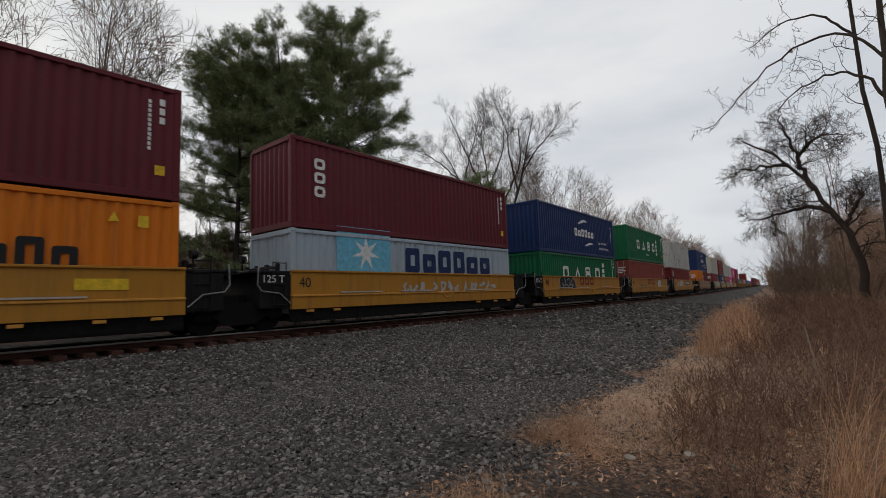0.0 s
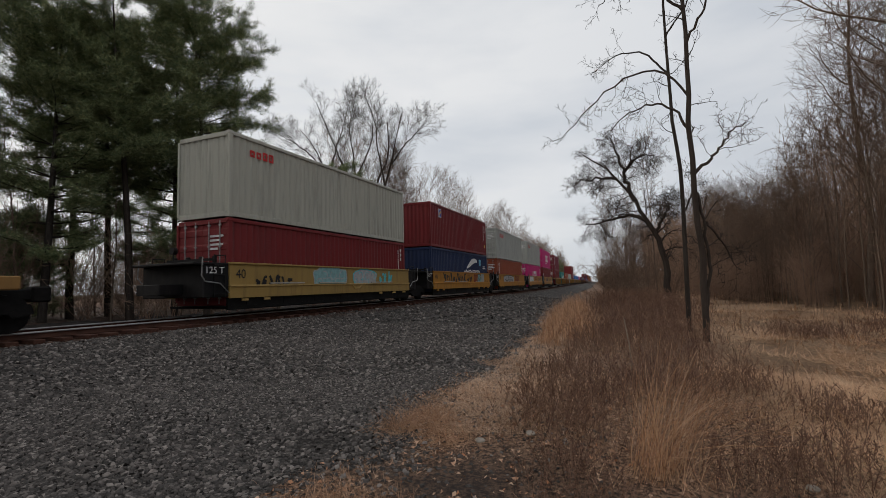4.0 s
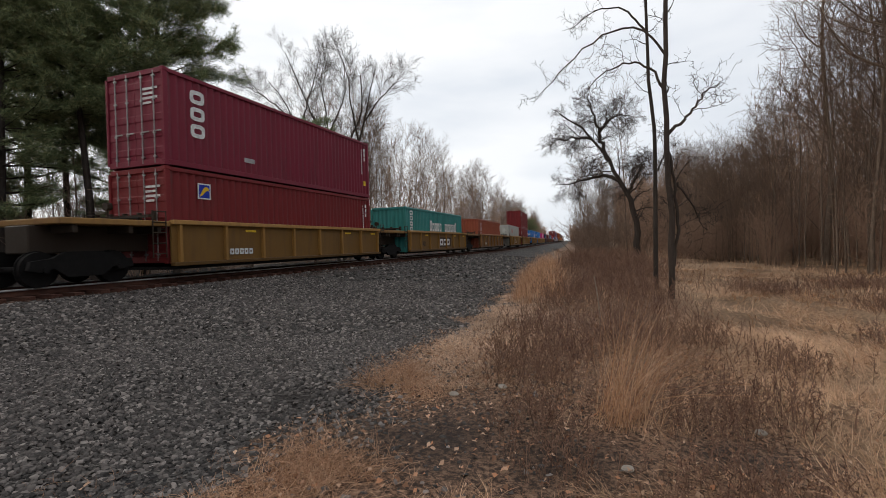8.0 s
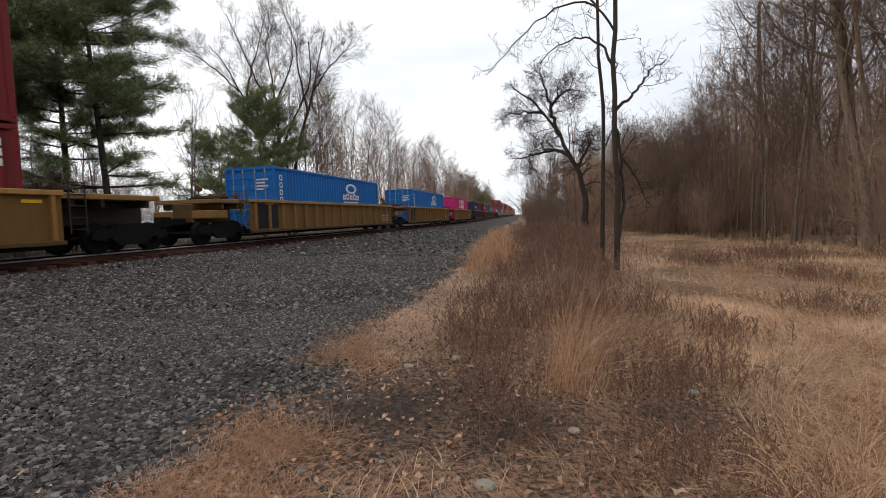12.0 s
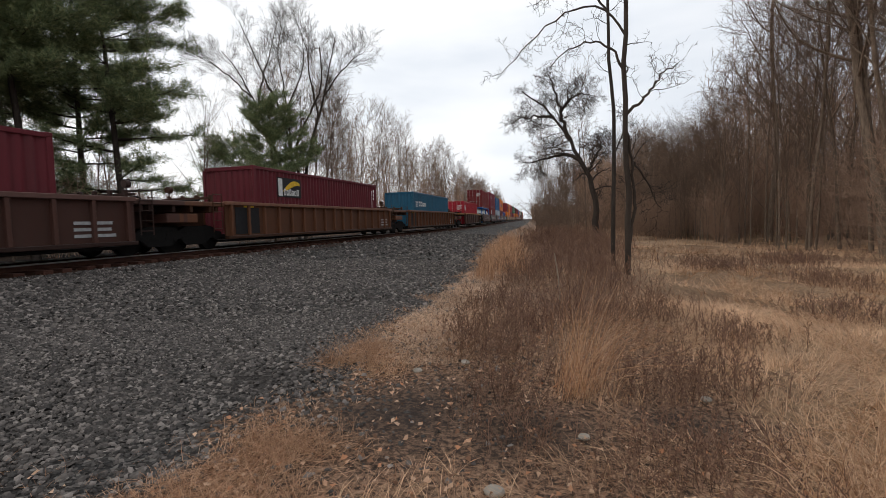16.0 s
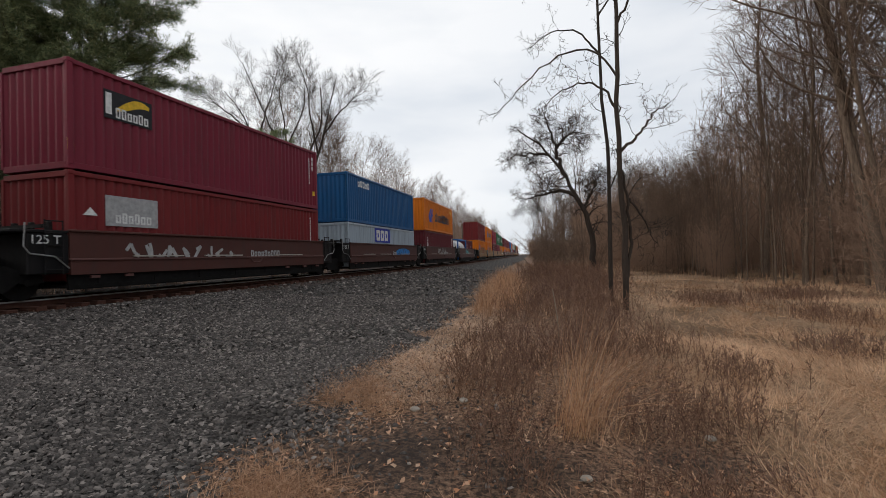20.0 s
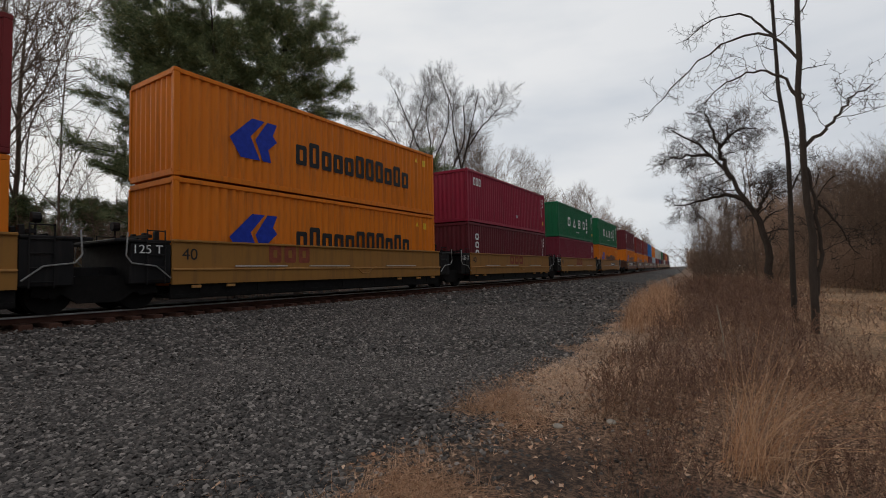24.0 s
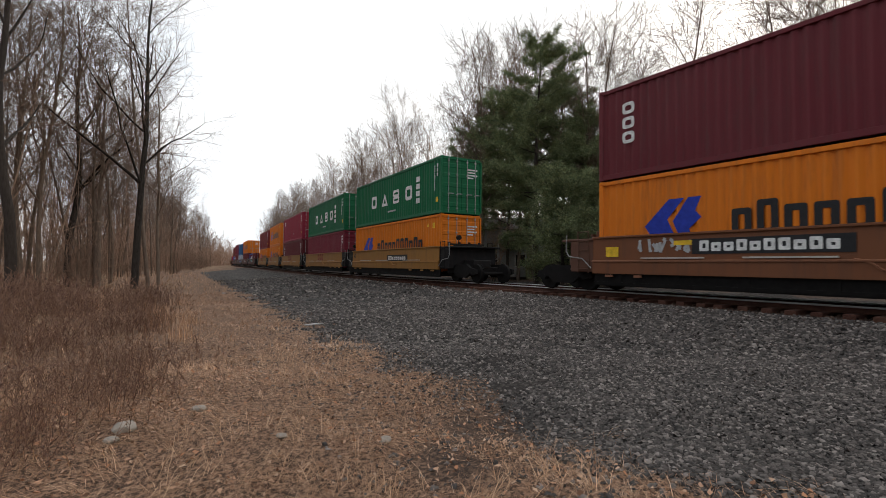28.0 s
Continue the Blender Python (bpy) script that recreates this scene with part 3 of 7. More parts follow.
def make_container(s, z, L=L40, H=H_HC, col=(0.16, 0.02, 0.025), word="maroon", doors="lead", marks=(), rusty=False, label=None):
    """A box container whose leading end lies at s (metres at t = 0), its foot z over the rail."""
    mat = RUSTY if rusty else PAINT
    c = container_meshes(L, H, mat)
    root = thing("shipping_container", label or f"{word} corrugated steel container riding on a railway well car", "container", "containers on the train")
    turn = pose(0, 0, 0) if doors == "lead" else pose(0, 0, 0, 0, 0, 180)
    hl = L / 2

    def put(name, me, m, lab="", cc=col):
        return hang(name, me, root, lab, turn @ m, cc)
    I = pose(0, 0, 0)
    side = put("side_panel", c["side"], I)
    put("side_panel", c["side2"], I)
    put("front_panel", c["front"], I)
    put("roof", c["roof"], I)
    put("floor", c["floor"], I)
    for sx in (1, -1):
        fx = I if sx > 0 else pose(0, 0, 0, 0, 0, 180)
        put("top_rail", c["toprail"], fx @ pose(HALF, 0, 0))
        put("bottom_rail", c["botrail"], fx @ pose(HALF, 0, 0))
        put("corner_post", c["post"], fx @ pose(HALF, -hl, 0))
        put("corner_post", c["post"], fx @ pose(HALF - 0.09, hl, 0, 0, 0, 180))
        for zz in (0, H - 0.118) if sx * (1 if doors == "lead" else -1) > 0 else ():
            put("corner_casting", c["casting"], fx @ pose(HALF, -hl, zz))
            put("corner_casting", c["casting"], fx @ pose(HALF - 0.158, hl, zz, 0, 0, 180))
    put("end_header", c["header"], pose(0, -hl + 0.0, 0))
    put("end_sill", c["sill"], pose(0, -hl + 0.0, 0))
    put("end_header", c["header"], pose(0, hl - 0.09, 0))
    put("end_sill", c["sill"], pose(0, hl - 0.09, 0))
    for sx in (0, -1.11):
        d = put("door", c["door"], pose(sx, -hl + 0.05, 0))
        for x in (0.32, 0.82):
            hang("lock_rod", c["rod"], d, "galvanised locking rod", pose(x, 0, 0), (0.4, 0.4, 0.4))
        if sx == 0:
            hang("marking", c["data"], d, "white stencilled data lines")
    # marks on the side that faces the viewer: u from the leading end, v from the foot
    for mk in marks:
        add_mark(root, hl, H, mk)
    ALONG[root] = (s + hl, z)
    return root


def hollow(bm, u, v, w, h, t, sq=0.55, n=16):
    """A rounded hollow shape with a rim t wide."""
    rim = []
    for k in range(n):
        a = 2 * math.pi * (k + 0.5) / n
        ca, sa = math.copysign(abs(math.cos(a)) ** sq, math.cos(a)), math.copysign(abs(math.sin(a)) ** sq, math.sin(a))
        rim.append([bm.verts.new((0.003, u + w / 2 + (w / 2 - q) * ca, v + h / 2 + (h / 2 - q) * sa)) for q in (0.0, t)])
    for k in range(n):
        a, b = rim[k], rim[(k + 1) % n]
        bm.faces.new((a[0], b[0], b[1], a[1]))


def bars(bm, u, v, w, h, n, gap=0.2, seed=1):
    """A word as a row of plain hollow and solid blocks of its weight."""
    r = random.Random(seed)
    p = w / n
    for i in range(n):
        a, g = u + i * p, p * (1 - gap)
        hh = h * (r.choice((1.0, 0.8)) if n > 3 else 1.0)
        if g < 0.14:
            bm_rect(bm, a, v, a + g * 0.75, v + hh)
        else:
            hollow(bm, a, v, g, hh, min(0.34 * g, 0.3 * h), 0.2)


def bm_rect(bm, u0, v0, u1, v1):
    """A thin plate in the side plane (x = 0), u along y, v along z."""
    box(bm, -0.004, 0.004, u0, u1, v0, v1)


def bm_poly(bm, pts):
    vs = [bm.verts.new((0.003, u, v)) for u, v in pts]
    bm.faces.new(vs)


def add_mark(root, hl, H, mk):
    kind, mat, u, v, w, h = mk[:6]
    layer = 0.0015 * sum(c.name.startswith("marking") for c in root.children)
    bm = bmesh.new()
    if kind == "word":
        bars(bm, u, v, w, h, mk[6], seed=int(u * 7 + v * 13 + mk[6]))
    elif kind == "stack":
        n = mk[6]
        for i in range(n):
            z = v + h - (i + 1) * h / n
            hollow(bm, u, z, w, h / n * 0.8, min(w, h / n) * 0.24)
    elif kind == "lines":
        n = mk[6]
        r = random.Random(int(u * 100 + v * 10))
        for i in range(n):
            bm_rect(bm, u, v + i * h / n, u + w * r.uniform(0.6, 1), v + i * h / n + h / n * 0.5)
    elif kind == "column":
        n = mk[6]
        for i in range(n):
            bm_rect(bm, u, v + i * h / n, u + w, v + i * h / n + h / n * 0.72)
    elif kind == "arrow":  # slanted double chevron
        bm_poly(bm, [(u, v + h * 0.42), (u + w * 0.45, v + h), (u + w * 0.72, v + h), (u + w * 0.42, v + h * 0.55), (u + w * 0.62, v), (u + w * 0.22, v)])
        bm_poly(bm, [(u + w * 0.52, v + h * 0.5), (u + w * 0.78, v + h), (u + w, v + h), (u + w * 0.9, v + h * 0.7), (u + w, v + h * 0.55), (u + w * 0.8, v + h * 0.32), (u + w * 0.86, v), (u + w * 0.68, v)])
    elif kind == "star":
        k = 7
        pts = []
        for i in range(2 * k):
            a, q = math.pi * i / k, (0.5 if i % 2 == 0 else 0.16)
            pts.append((u + w / 2 + w * q * math.sin(a), v + h / 2 + h * q * math.cos(a)))
        bm_poly(bm, pts)
    elif kind == "swoosh":
        top, bot = [], []
        for i in range(9):
            t = i / 8
            top.append((u + w * t, v + h * (math.sin(t * 2.2) * 0.9 + 0.1)))
            bot.append((u + w * t, v + h * (math.sin(t * 2.2) * 0.62 * (0.2 + t))))
        bm_poly(bm, top + bot[::-1])
    elif kind == "tri":
        bm_poly(bm, [(u, v), (u + w, v), (u + w / 2, v + h)])
    elif kind == "loop":
        hollow(bm, u, v, w, h, mk[6], 0.4)
    elif kind == "peak":  # a hollow triangle
        out, inn = [(u, v), (u + w, v), (u + w / 2, v + h)], [(u + w * 0.3, v + h * 0.2), (u + w * 0.7, v + h * 0.2), (u + w / 2, v + h * 0.62)]
        for k in range(3):
            q = (k + 1) % 3
            bm_poly(bm, [out[k], out[q], inn[q], inn[k]])
    elif kind == "ring":
        n = 14
        for i in range(n):
            a, b = 2 * math.pi * i / n, 2 * math.pi * (i + 1) / n
            f = lambda t, k: (u + w / 2 + w / 2 * k * math.cos(t), v + h / 2 + h / 2 * k * math.sin(t))
            bm_poly(bm, [f(a, 1), f(b, 1), f(b, 0.62), f(a, 0.62)])
    elif kind == "tag":  # spray-painted scrawl
        r = random.Random(int(u * 31 + w * 17))
        n = mk[6] if len(mk) > 6 else 5
        for i in range(n):
            a = u + w * i / n
            pts = [(a + r.uniform(0, w / n), v + h * r.random()) for _ in range(5)]
            for (u0, v0), (u1, v1) in zip(pts, pts[1:]):
                rod(bm, (0, u0, v0), (0, u1, v1), 0.03 + 0.03 * h, 4)
        for vv in bm.verts:
            vv.co.x *= 0.06
    elif kind == "blob":  # filled spray-painted piece: outline, fill and loops
        r = random.Random(int(u * 13 + w * 7))
        ph = [r.uniform(0, 6.28) for _ in range(3)]

        def rim(k):
            pts = []
            for i in range(28):
                a = 2 * math.pi * i / 28
                ca, sa = math.cos(a), math.sin(a)
                q = 1 + 0.05 * math.sin(5 * a + ph[0]) + 0.04 * math.sin(9 * a + ph[1])
                pts.append((u + w / 2 + (w / 2 * q + k) * math.copysign(abs(ca) ** 0.55, ca), v + h / 2 + (h / 2 * q + k) * math.copysign(abs(sa) ** 0.5, sa)))
            return pts
        edge = bmesh.new()
        bm_poly(edge, rim(0.05))
        x = mk[7] if len(mk) > 7 else HALF
        part("marking", edge, mk[6], root, "", Matrix.Translation((x + 0.005, -hl, 0)))
        bm_poly(bm, rim(0))
        bmesh.ops.translate(bm, verts=bm.verts, vec=(0.003, 0, 0))
        loops = bmesh.new()
        for i in range(6):
            cx, cy, rx, ry, a0 = u + w * (0.15 + 0.14 * i), v + h * (0.68 if i % 2 else 0.35), w * 0.09, h * r.uniform(0.16, 0.26), r.uniform(0, 6)
            pts = [(0.011, cx + rx * math.cos(a0 + t * 0.6), cy + ry * math.sin(a0 + t * 0.6)) for t in range(8)]
            for p, q in zip(pts, pts[1:]):
                rod(loops, p, q, 0.022, 4)
        for vv in loops.verts:
            vv.co.x = 0.011 + (vv.co.x - 0.011) * 0.08
        part("marking", loops, mk[6], root, "", Matrix.Translation((x + 0.005, -hl, 0)))
    elif kind == "text":
        bm.free()
        me = text_mesh(mk[6], h, mat)
        hang("writing", me, root, "", Matrix.Translation((HALF - 0.026, u - hl, v)) @ Matrix(((0, 0, 1, 0), (1, 0, 0, 0), (0, 1, 0, 0), (0, 0, 0, 1))))
        return
    else:
        bm_rect(bm, u, v, u + w, v + h)
    x = mk[7] if len(mk) > 7 else HALF - 0.032
    part("marking", bm, mat, root, "", Matrix.Translation((x + 0.006 + layer, -hl, 0)))


def make_tank(s, z):
    """A 20-foot tank container: white vessel in a blue frame."""
    root = thing("tank_container", "white tank container in a blue steel frame on a well car", "tank container", "containers on the train")
    H, hl = 2.55, L20 / 2
    bm = bmesh.new()
    bmesh.ops.create_cone(bm, cap_ends=False, segments=28, radius1=1.08, radius2=1.08, depth=4.9, matrix=pose(0, 0, 1.32, 90))
    for e in (1, -1):
        prev = None
        for k in range(5):
            a = k / 4 * math.pi / 2
            rr, yy = 1.08 * math.cos(a) ** 0.6 if k < 4 else 0.02, 2.45 + 0.42 * math.sin(a)
            ring = [bm.verts.new((rr * math.cos(2 * math.pi * i / 28), e * yy, 1.32 + rr * math.sin(2 * math.pi * i / 28))) for i in range(28)]
            if prev:
                for i in range(28):
                    bm.faces.new((prev[i], prev[(i + 1) % 28], ring[(i + 1) % 28], ring[i]))
            prev = ring
    bmesh.ops.recalc_face_normals(bm, faces=bm.faces)
    for f in bm.faces:
        f.smooth = True
    part("vessel", bm, TANKWHITE, root, "white insulated vessel with rounded ends")
    for sx in (1, -1):
        for sy in (1, -1):
            part("corner_post", bmx((sx * 1.14 - 0.075, sx * 1.14 + 0.075, sy * (hl - 0.08) - 0.08, sy * (hl - 0.08) + 0.08, 0, H), bevel=0.01), FRAMEBLUE, root, "blue steel post")
        part("frame_rail", bmx((sx * 1.16 - 0.05, sx * 1.16 + 0.05, -hl + 0.16, hl - 0.16, H - 0.13, H - 0.01), bevel=0.01), FRAMEBLUE, root)
        part("frame_rail", bmx((sx * 1.16 - 0.05, sx * 1.16 + 0.05, -hl + 0.16, hl - 0.16, 0.02, 0.16), bevel=0.01), FRAMEBLUE, root)
        bm = bmesh.new()
        for sy in (1, -1):
            rod(bm, (sx * 1.14, sy * (hl - 0.16), H - 0.15), (sx * 1.14, sy * (hl - 0.95), H - 0.02), 0.05, 5)
            rod(bm, (sx * 1.14, sy * (hl - 0.16), 0.9), (sx * 1.14, sy * (hl - 0.8), 0.15), 0.04, 5)
        part("brace", bm, FRAMEBLUE, root)
    for sy in (1, -1):
        part("end_beam", bmx((-1.07, 1.07, sy * (hl - 0.08) - 0.06, sy * (hl - 0.08) + 0.06, H - 0.14, H - 0.01), (-1.07, 1.07, sy * (hl - 0.08) - 0.06, sy * (hl - 0.08) + 0.06, 0.02, 0.16)), FRAMEBLUE, root)
    part("walkway", bmx((-0.25, 0.25, -2.4, 2.4, 2.43, 2.47)), STEEL, root, "grey steel walkway")
    bm = bmesh.new()
    bars(bm, hl - 0.6, 1.5, 1.9, 0.16, 9)
    part("marking", bm, GREYMARK, root, "", Matrix.Translation((1.07, -hl, 0)))
    ALONG[root] = (s + hl, z)
    return root


# ---- well cars ----
def bogie_meshes():
    if "bogie" in _cache:
        return _cache["bogie"]
    bm = bmesh.new()
    # cast side frame: arched top beam, two jaws, spring window
    pts = [(-1.25, 0.42), (-1.2, 0.62), (-0.75, 0.68), (-0.45, 0.84), (0.45, 0.84), (0.75, 0.68), (1.2, 0.62), (1.25, 0.42), (1.0, 0.36), (0.7, 0.44), (0.42, 0.22), (-0.42, 0.22), (-0.7, 0.44), (-1.0, 0.36)]
    va = [bm.verts.new((-0.06, a, b)) for a, b in pts]
    vb = [bm.verts.new((0.06, a, b)) for a, b in pts]
    bm.faces.new(va[::-1])
    bm.faces.new(vb)
    for i in range(len(pts)):
        j = (i + 1) % len(pts)
        bm.faces.new((va[i], va[j], vb[j], vb[i]))
    frame = mesh_of("side_frame", bm, BLACKSTEEL)
    bm = bmesh.new()
    for a in (-0.15, 0.0, 0.15):
        bmesh.ops.create_cone(bm, cap_ends=True, segments=10, radius1=0.06, radius2=0.06, depth=0.26, matrix=pose(0, a, 0.42))
    spring = mesh_of("spring", bm, BLACKSTEEL)
    bm = bmesh.new()
    bmesh.ops.create_cone(bm, cap_ends=True, segments=24, radius1=0.42, radius2=0.42, depth=0.13, matrix=pose(0, 0, 0, 0, 90, 0))
    bmesh.ops.create_cone(bm, cap_ends=True, segments=24, radius1=0.45, radius2=0.45, depth=0.03, matrix=pose(-0.08, 0, 0, 0, 90, 0))
    wheel = mesh_of("wheel", bm, BLACKSTEEL)
    bolster = mesh_of("bolster", bmx((-1.0, 1.0, -0.2, 0.2, 0.4, 0.72), bevel=0.03), BLACKSTEEL)
    axle = mesh_of("axle", rod(bmesh.new(), (-1.1, 0, 0.42), (1.1, 0, 0.42), 0.08, 8), BLACKSTEEL)
    _cache["bogie"] = (frame, spring, wheel, bolster, axle)
    return _cache["bogie"]


def add_bogie(root, y):
    frame, spring, wheel, bolster, axle = bogie_meshes()
    b = hang("bogie", bolster, root, "black grimy two-axle bogie", pose(0, y, 0))
    for sx in (1, -1):
        hang("side_frame", frame, b, "", pose(sx * 1.02, 0, 0))
        hang("spring", spring, b, "", pose(sx * 1.02, 0, 0))
        for dy in (-0.88, 0.88):
            hang("wheel", wheel, b, "", pose(sx * 0.76, dy, 0.42) @ (pose(0, 0, 0) if sx > 0 else pose(0, 0, 0, 0, 0, 180)))
    for dy in (-0.88, 0.88):
        hang("axle", axle, b, "", pose(0, dy, 0))


OCHRE, RUSTBROWN, DARKBROWN, TAN = (0.46, 0.205, 0.024), (0.15, 0.06, 0.03), (0.09, 0.04, 0.03), (0.30, 0.16, 0.05)
OCHRE_PALE = (0.36, 0.23, 0.07)


def side_pieces(kind, half, zb, zt, ribs):
    """The pieces of one side: (name, mesh, tone) for web, chords, and each rib or bracket."""
    out = []
    if kind == "smooth":
        out.append(("web", bmx((-0.05, 0.0, -half, half, zb + 0.42, zt - 0.05)), 0))
        out.append(("top_chord", bmx((-0.10, 0.06, -half, half, zt - 0.05, zt + 0.012), bevel=0.012), 0))
        out.append(("lower_web", bmx((-0.05, 0.035, -half, half, zb, zb + 0.36)), 0))
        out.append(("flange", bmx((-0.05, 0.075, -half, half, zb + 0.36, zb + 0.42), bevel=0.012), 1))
        out.append(("bottom_sill", bmx((-0.14, -0.07, -half, half, 0.2, zb + 0.02)), 4))
        for a, b in ((-0.72, -0.43), (-0.28, 0.02), (0.36, 0.68)):
            out.append(("grab_strip", bmx((0.03, 0.09, half * a, half * b, zb + 0.45, zb + 0.49)), 2))
        for k in (-0.9, -0.74, 0.5, 0.72, 0.9):
            out.append(("bracket", bmx((0.0, 0.06, half * k - 0.12, half * k + 0.12, zb - 0.1, zb - 0.03)), 1))
        bm = bmesh.new()  # the dip of the flange past the middle
        pts = [(0.06, zb + 0.42), (0.10, zb + 0.36), (0.13, zb + 0.2), (0.19, zb + 0.2), (0.22, zb + 0.36), (0.26, zb + 0.42)]
        for (u0, v0), (u1, v1) in zip(pts, pts[1:]):
            rod(bm, (0.05, half * u0, v0), (0.05, half * u1, v1), 0.028, 5)
        out.append(("flange_dip", bm, 1))
    else:
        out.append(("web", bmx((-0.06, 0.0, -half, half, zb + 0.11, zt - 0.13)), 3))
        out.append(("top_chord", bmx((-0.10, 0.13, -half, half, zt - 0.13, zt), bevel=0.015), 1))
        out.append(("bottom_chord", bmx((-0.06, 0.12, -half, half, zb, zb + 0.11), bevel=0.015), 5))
        for i in range(ribs):
            y = -half + 0.25 + i * (2 * half - 0.5) / (ribs - 1)
            out.append(("rib", bmx((-0.01, 0.115, y - 0.05, y + 0.05, zb + 0.11, zt - 0.13), bevel=0.008), 0))
    return [(n, mesh_of(n, bm, BLACKSTEEL if tone == 4 else PAINT), tone) for n, bm, tone in out]


def make_car(mid, kind, col, half=6.2, end=7.75, lead_bogie=False, coupler=False, tags=(), platform=(0.006, 0.006, 0.007), ribs=12, web=0.75, label=None, chord=None):
    """A well car unit whose middle lies at mid (metres at t = 0)."""
    words = {"smooth": "ochre yellow smooth-sided", "ribbed": "rust-streaked ribbed"}
    root = thing("well_car", label or f"{words[kind]} steel railway well car with graffiti", "railway car", "cars of the train")
    zb, zt = (0.58, 1.72) if kind == "smooth" else (0.34, 1.70)
    X = 1.38
    key = (kind, half, ribs)
    if key not in _cache:
        pieces = side_pieces(kind, half, zb, zt, ribs)
        floor, top, prof = bmesh.new(), 0.66 if kind == "smooth" else 0.5, [(-half, 0.24), (-half, 0.32)]
        for k in range(7):
            y = -half + (k + 0.5) * 2 * half / 7
            prof += [(y - 0.12, 0.32), (y - 0.12, top), (y + 0.12, top), (y + 0.12, 0.32)]
        prof += [(half, 0.32), (half, 0.24)]
        rows = [[floor.verts.new((x, y, z)) for y, z in prof] for x in (-1.33, 1.33)]
        for k in range(len(prof)):
            j = (k + 1) % len(prof)
            floor.faces.new((rows[0][k], rows[0][j], rows[1][j], rows[1][k]))
        floor.faces.new(rows[0][::-1])
        floor.faces.new(rows[1])
        plat = bmesh.new()
        L = end - half
        if kind == "smooth":
            box(plat, -1.36, 1.36, 0, L * 0.62, 0.62, 1.62, bevel=0.03)
            box(plat, -0.5, 0.5, 0, L + 0.2, 0.72, 1.05, bevel=0.02)
            box(plat, -1.38, 1.38, 0.02, L * 0.62 + 0.35, 1.62, 1.70, bevel=0.02)
        else:  # a thin deck over the bogie, carried by a deep centre sill
            box(plat, -0.45, 0.45, 0, L + 0.9, 0.8, 1.5, bevel=0.03)
            for y in (0.25, L * 0.5, L + 0.3):
                box(plat, -1.3, 1.3, y, y + 0.12, 1.3, 1.5, bevel=0.01)
        deck = mesh_of("deck", bmx((-1.38, 1.38, 0, L + 0.75, 1.505, 1.66), bevel=0.02), PAINT)
        lad = bmesh.new()
        for y in (0.18, 0.6):
            rod(lad, (0, y, 0.6), (0, y, 1.95), 0.018, 5)
        for z in (0.72, 1.02, 1.32, 1.62, 1.92):
            rod(lad, (0, 0.18, z), (0, 0.6, z), 0.016, 5)
        hr = bmesh.new()
        p = [(0, 1.05, 1.85), (0, 1.08, 1.3), (0, 0.95, 1.12), (0, 0.4, 1.05), (0, 0.05, 0.75)]
        for u, v in zip(p, p[1:]):
            rod(hr, u, v, 0.018, 5)
        gr = bmesh.new()
        for x in (-0.9, -0.3, 0.3, 0.9):
            box(gr, x - 0.06, x + 0.06, 0.1, 0.22, 1.7, 1.95, bevel=0.02)
        box(gr, -1.0, 1.0, 0.3, 0.4, 1.78, 1.86)
        rod(gr, (0.55, 0.5, 1.7), (0.55, 0.5, 2.15), 0.025, 6)
        rod(gr, (0.55, 0.42, 2.15), (0.55, 0.58, 2.15), 0.12, 10)
        gr2 = rod(rod(bmesh.new(), (-0.8, 0.55, 1.75), (0.9, 0.6, 1.75), 0.03), (0.9, 0.6, 1.75), (1.2, 0.9, 1.3), 0.02)
        far = mesh_of("far_side", bmx((-0.06, 0.06, -half, half, zb, zt)), PAINT)
        _cache[key] = [pieces, far, deck] + [mesh_of(n, bmq, m) for n, bmq, m in (("well_floor", floor, BLACKSTEEL), ("end_platform", plat, PAINT), ("ladder", lad, PAINT), ("handrail", hr, STEEL), ("brake_gear", gr, PAINT), ("air_hose", gr2, BLACKSTEEL))]
    pieces, far, deck, floor, plat, lad, hr, gear, hose = _cache[key]
    # tones 3 and 5: shade on recessed web and bottom chord, put into the paint
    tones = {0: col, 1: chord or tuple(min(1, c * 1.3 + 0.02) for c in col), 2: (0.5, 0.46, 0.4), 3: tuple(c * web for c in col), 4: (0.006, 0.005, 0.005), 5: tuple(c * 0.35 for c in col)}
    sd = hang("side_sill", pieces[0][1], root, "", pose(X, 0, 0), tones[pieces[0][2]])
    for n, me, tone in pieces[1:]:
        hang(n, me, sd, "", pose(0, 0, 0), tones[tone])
    hang("side_sill", far, root, "", pose(-X, 0, 0), col)
    hang("well_floor", floor, root, "dark underframe")
    for m in (pose(0, half, 0), pose(0, -half, 0, 0, 0, 180)):
        pl = hang("end_platform", plat, root, "", m, platform)
        hang("brake_gear", gear, pl, "", pose(0, 0, 0), platform)
        if kind == "ribbed":
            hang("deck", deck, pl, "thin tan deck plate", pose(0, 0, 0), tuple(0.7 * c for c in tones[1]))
        hang("air_hose", hose, pl, "", pose(0, 0, 0))
        for sx in (1.4, -1.4):
            hang("ladder", lad, pl, "", pose(sx, 0, 0), platform)
            if kind == "smooth":
                hang("handrail", hr, pl, "pale bent handrail", pose(sx + (0.03 if sx > 0 else -0.03), 0, 0))
    add_bogie(root, end)
    if lead_bogie:
        add_bogie(root, -end)
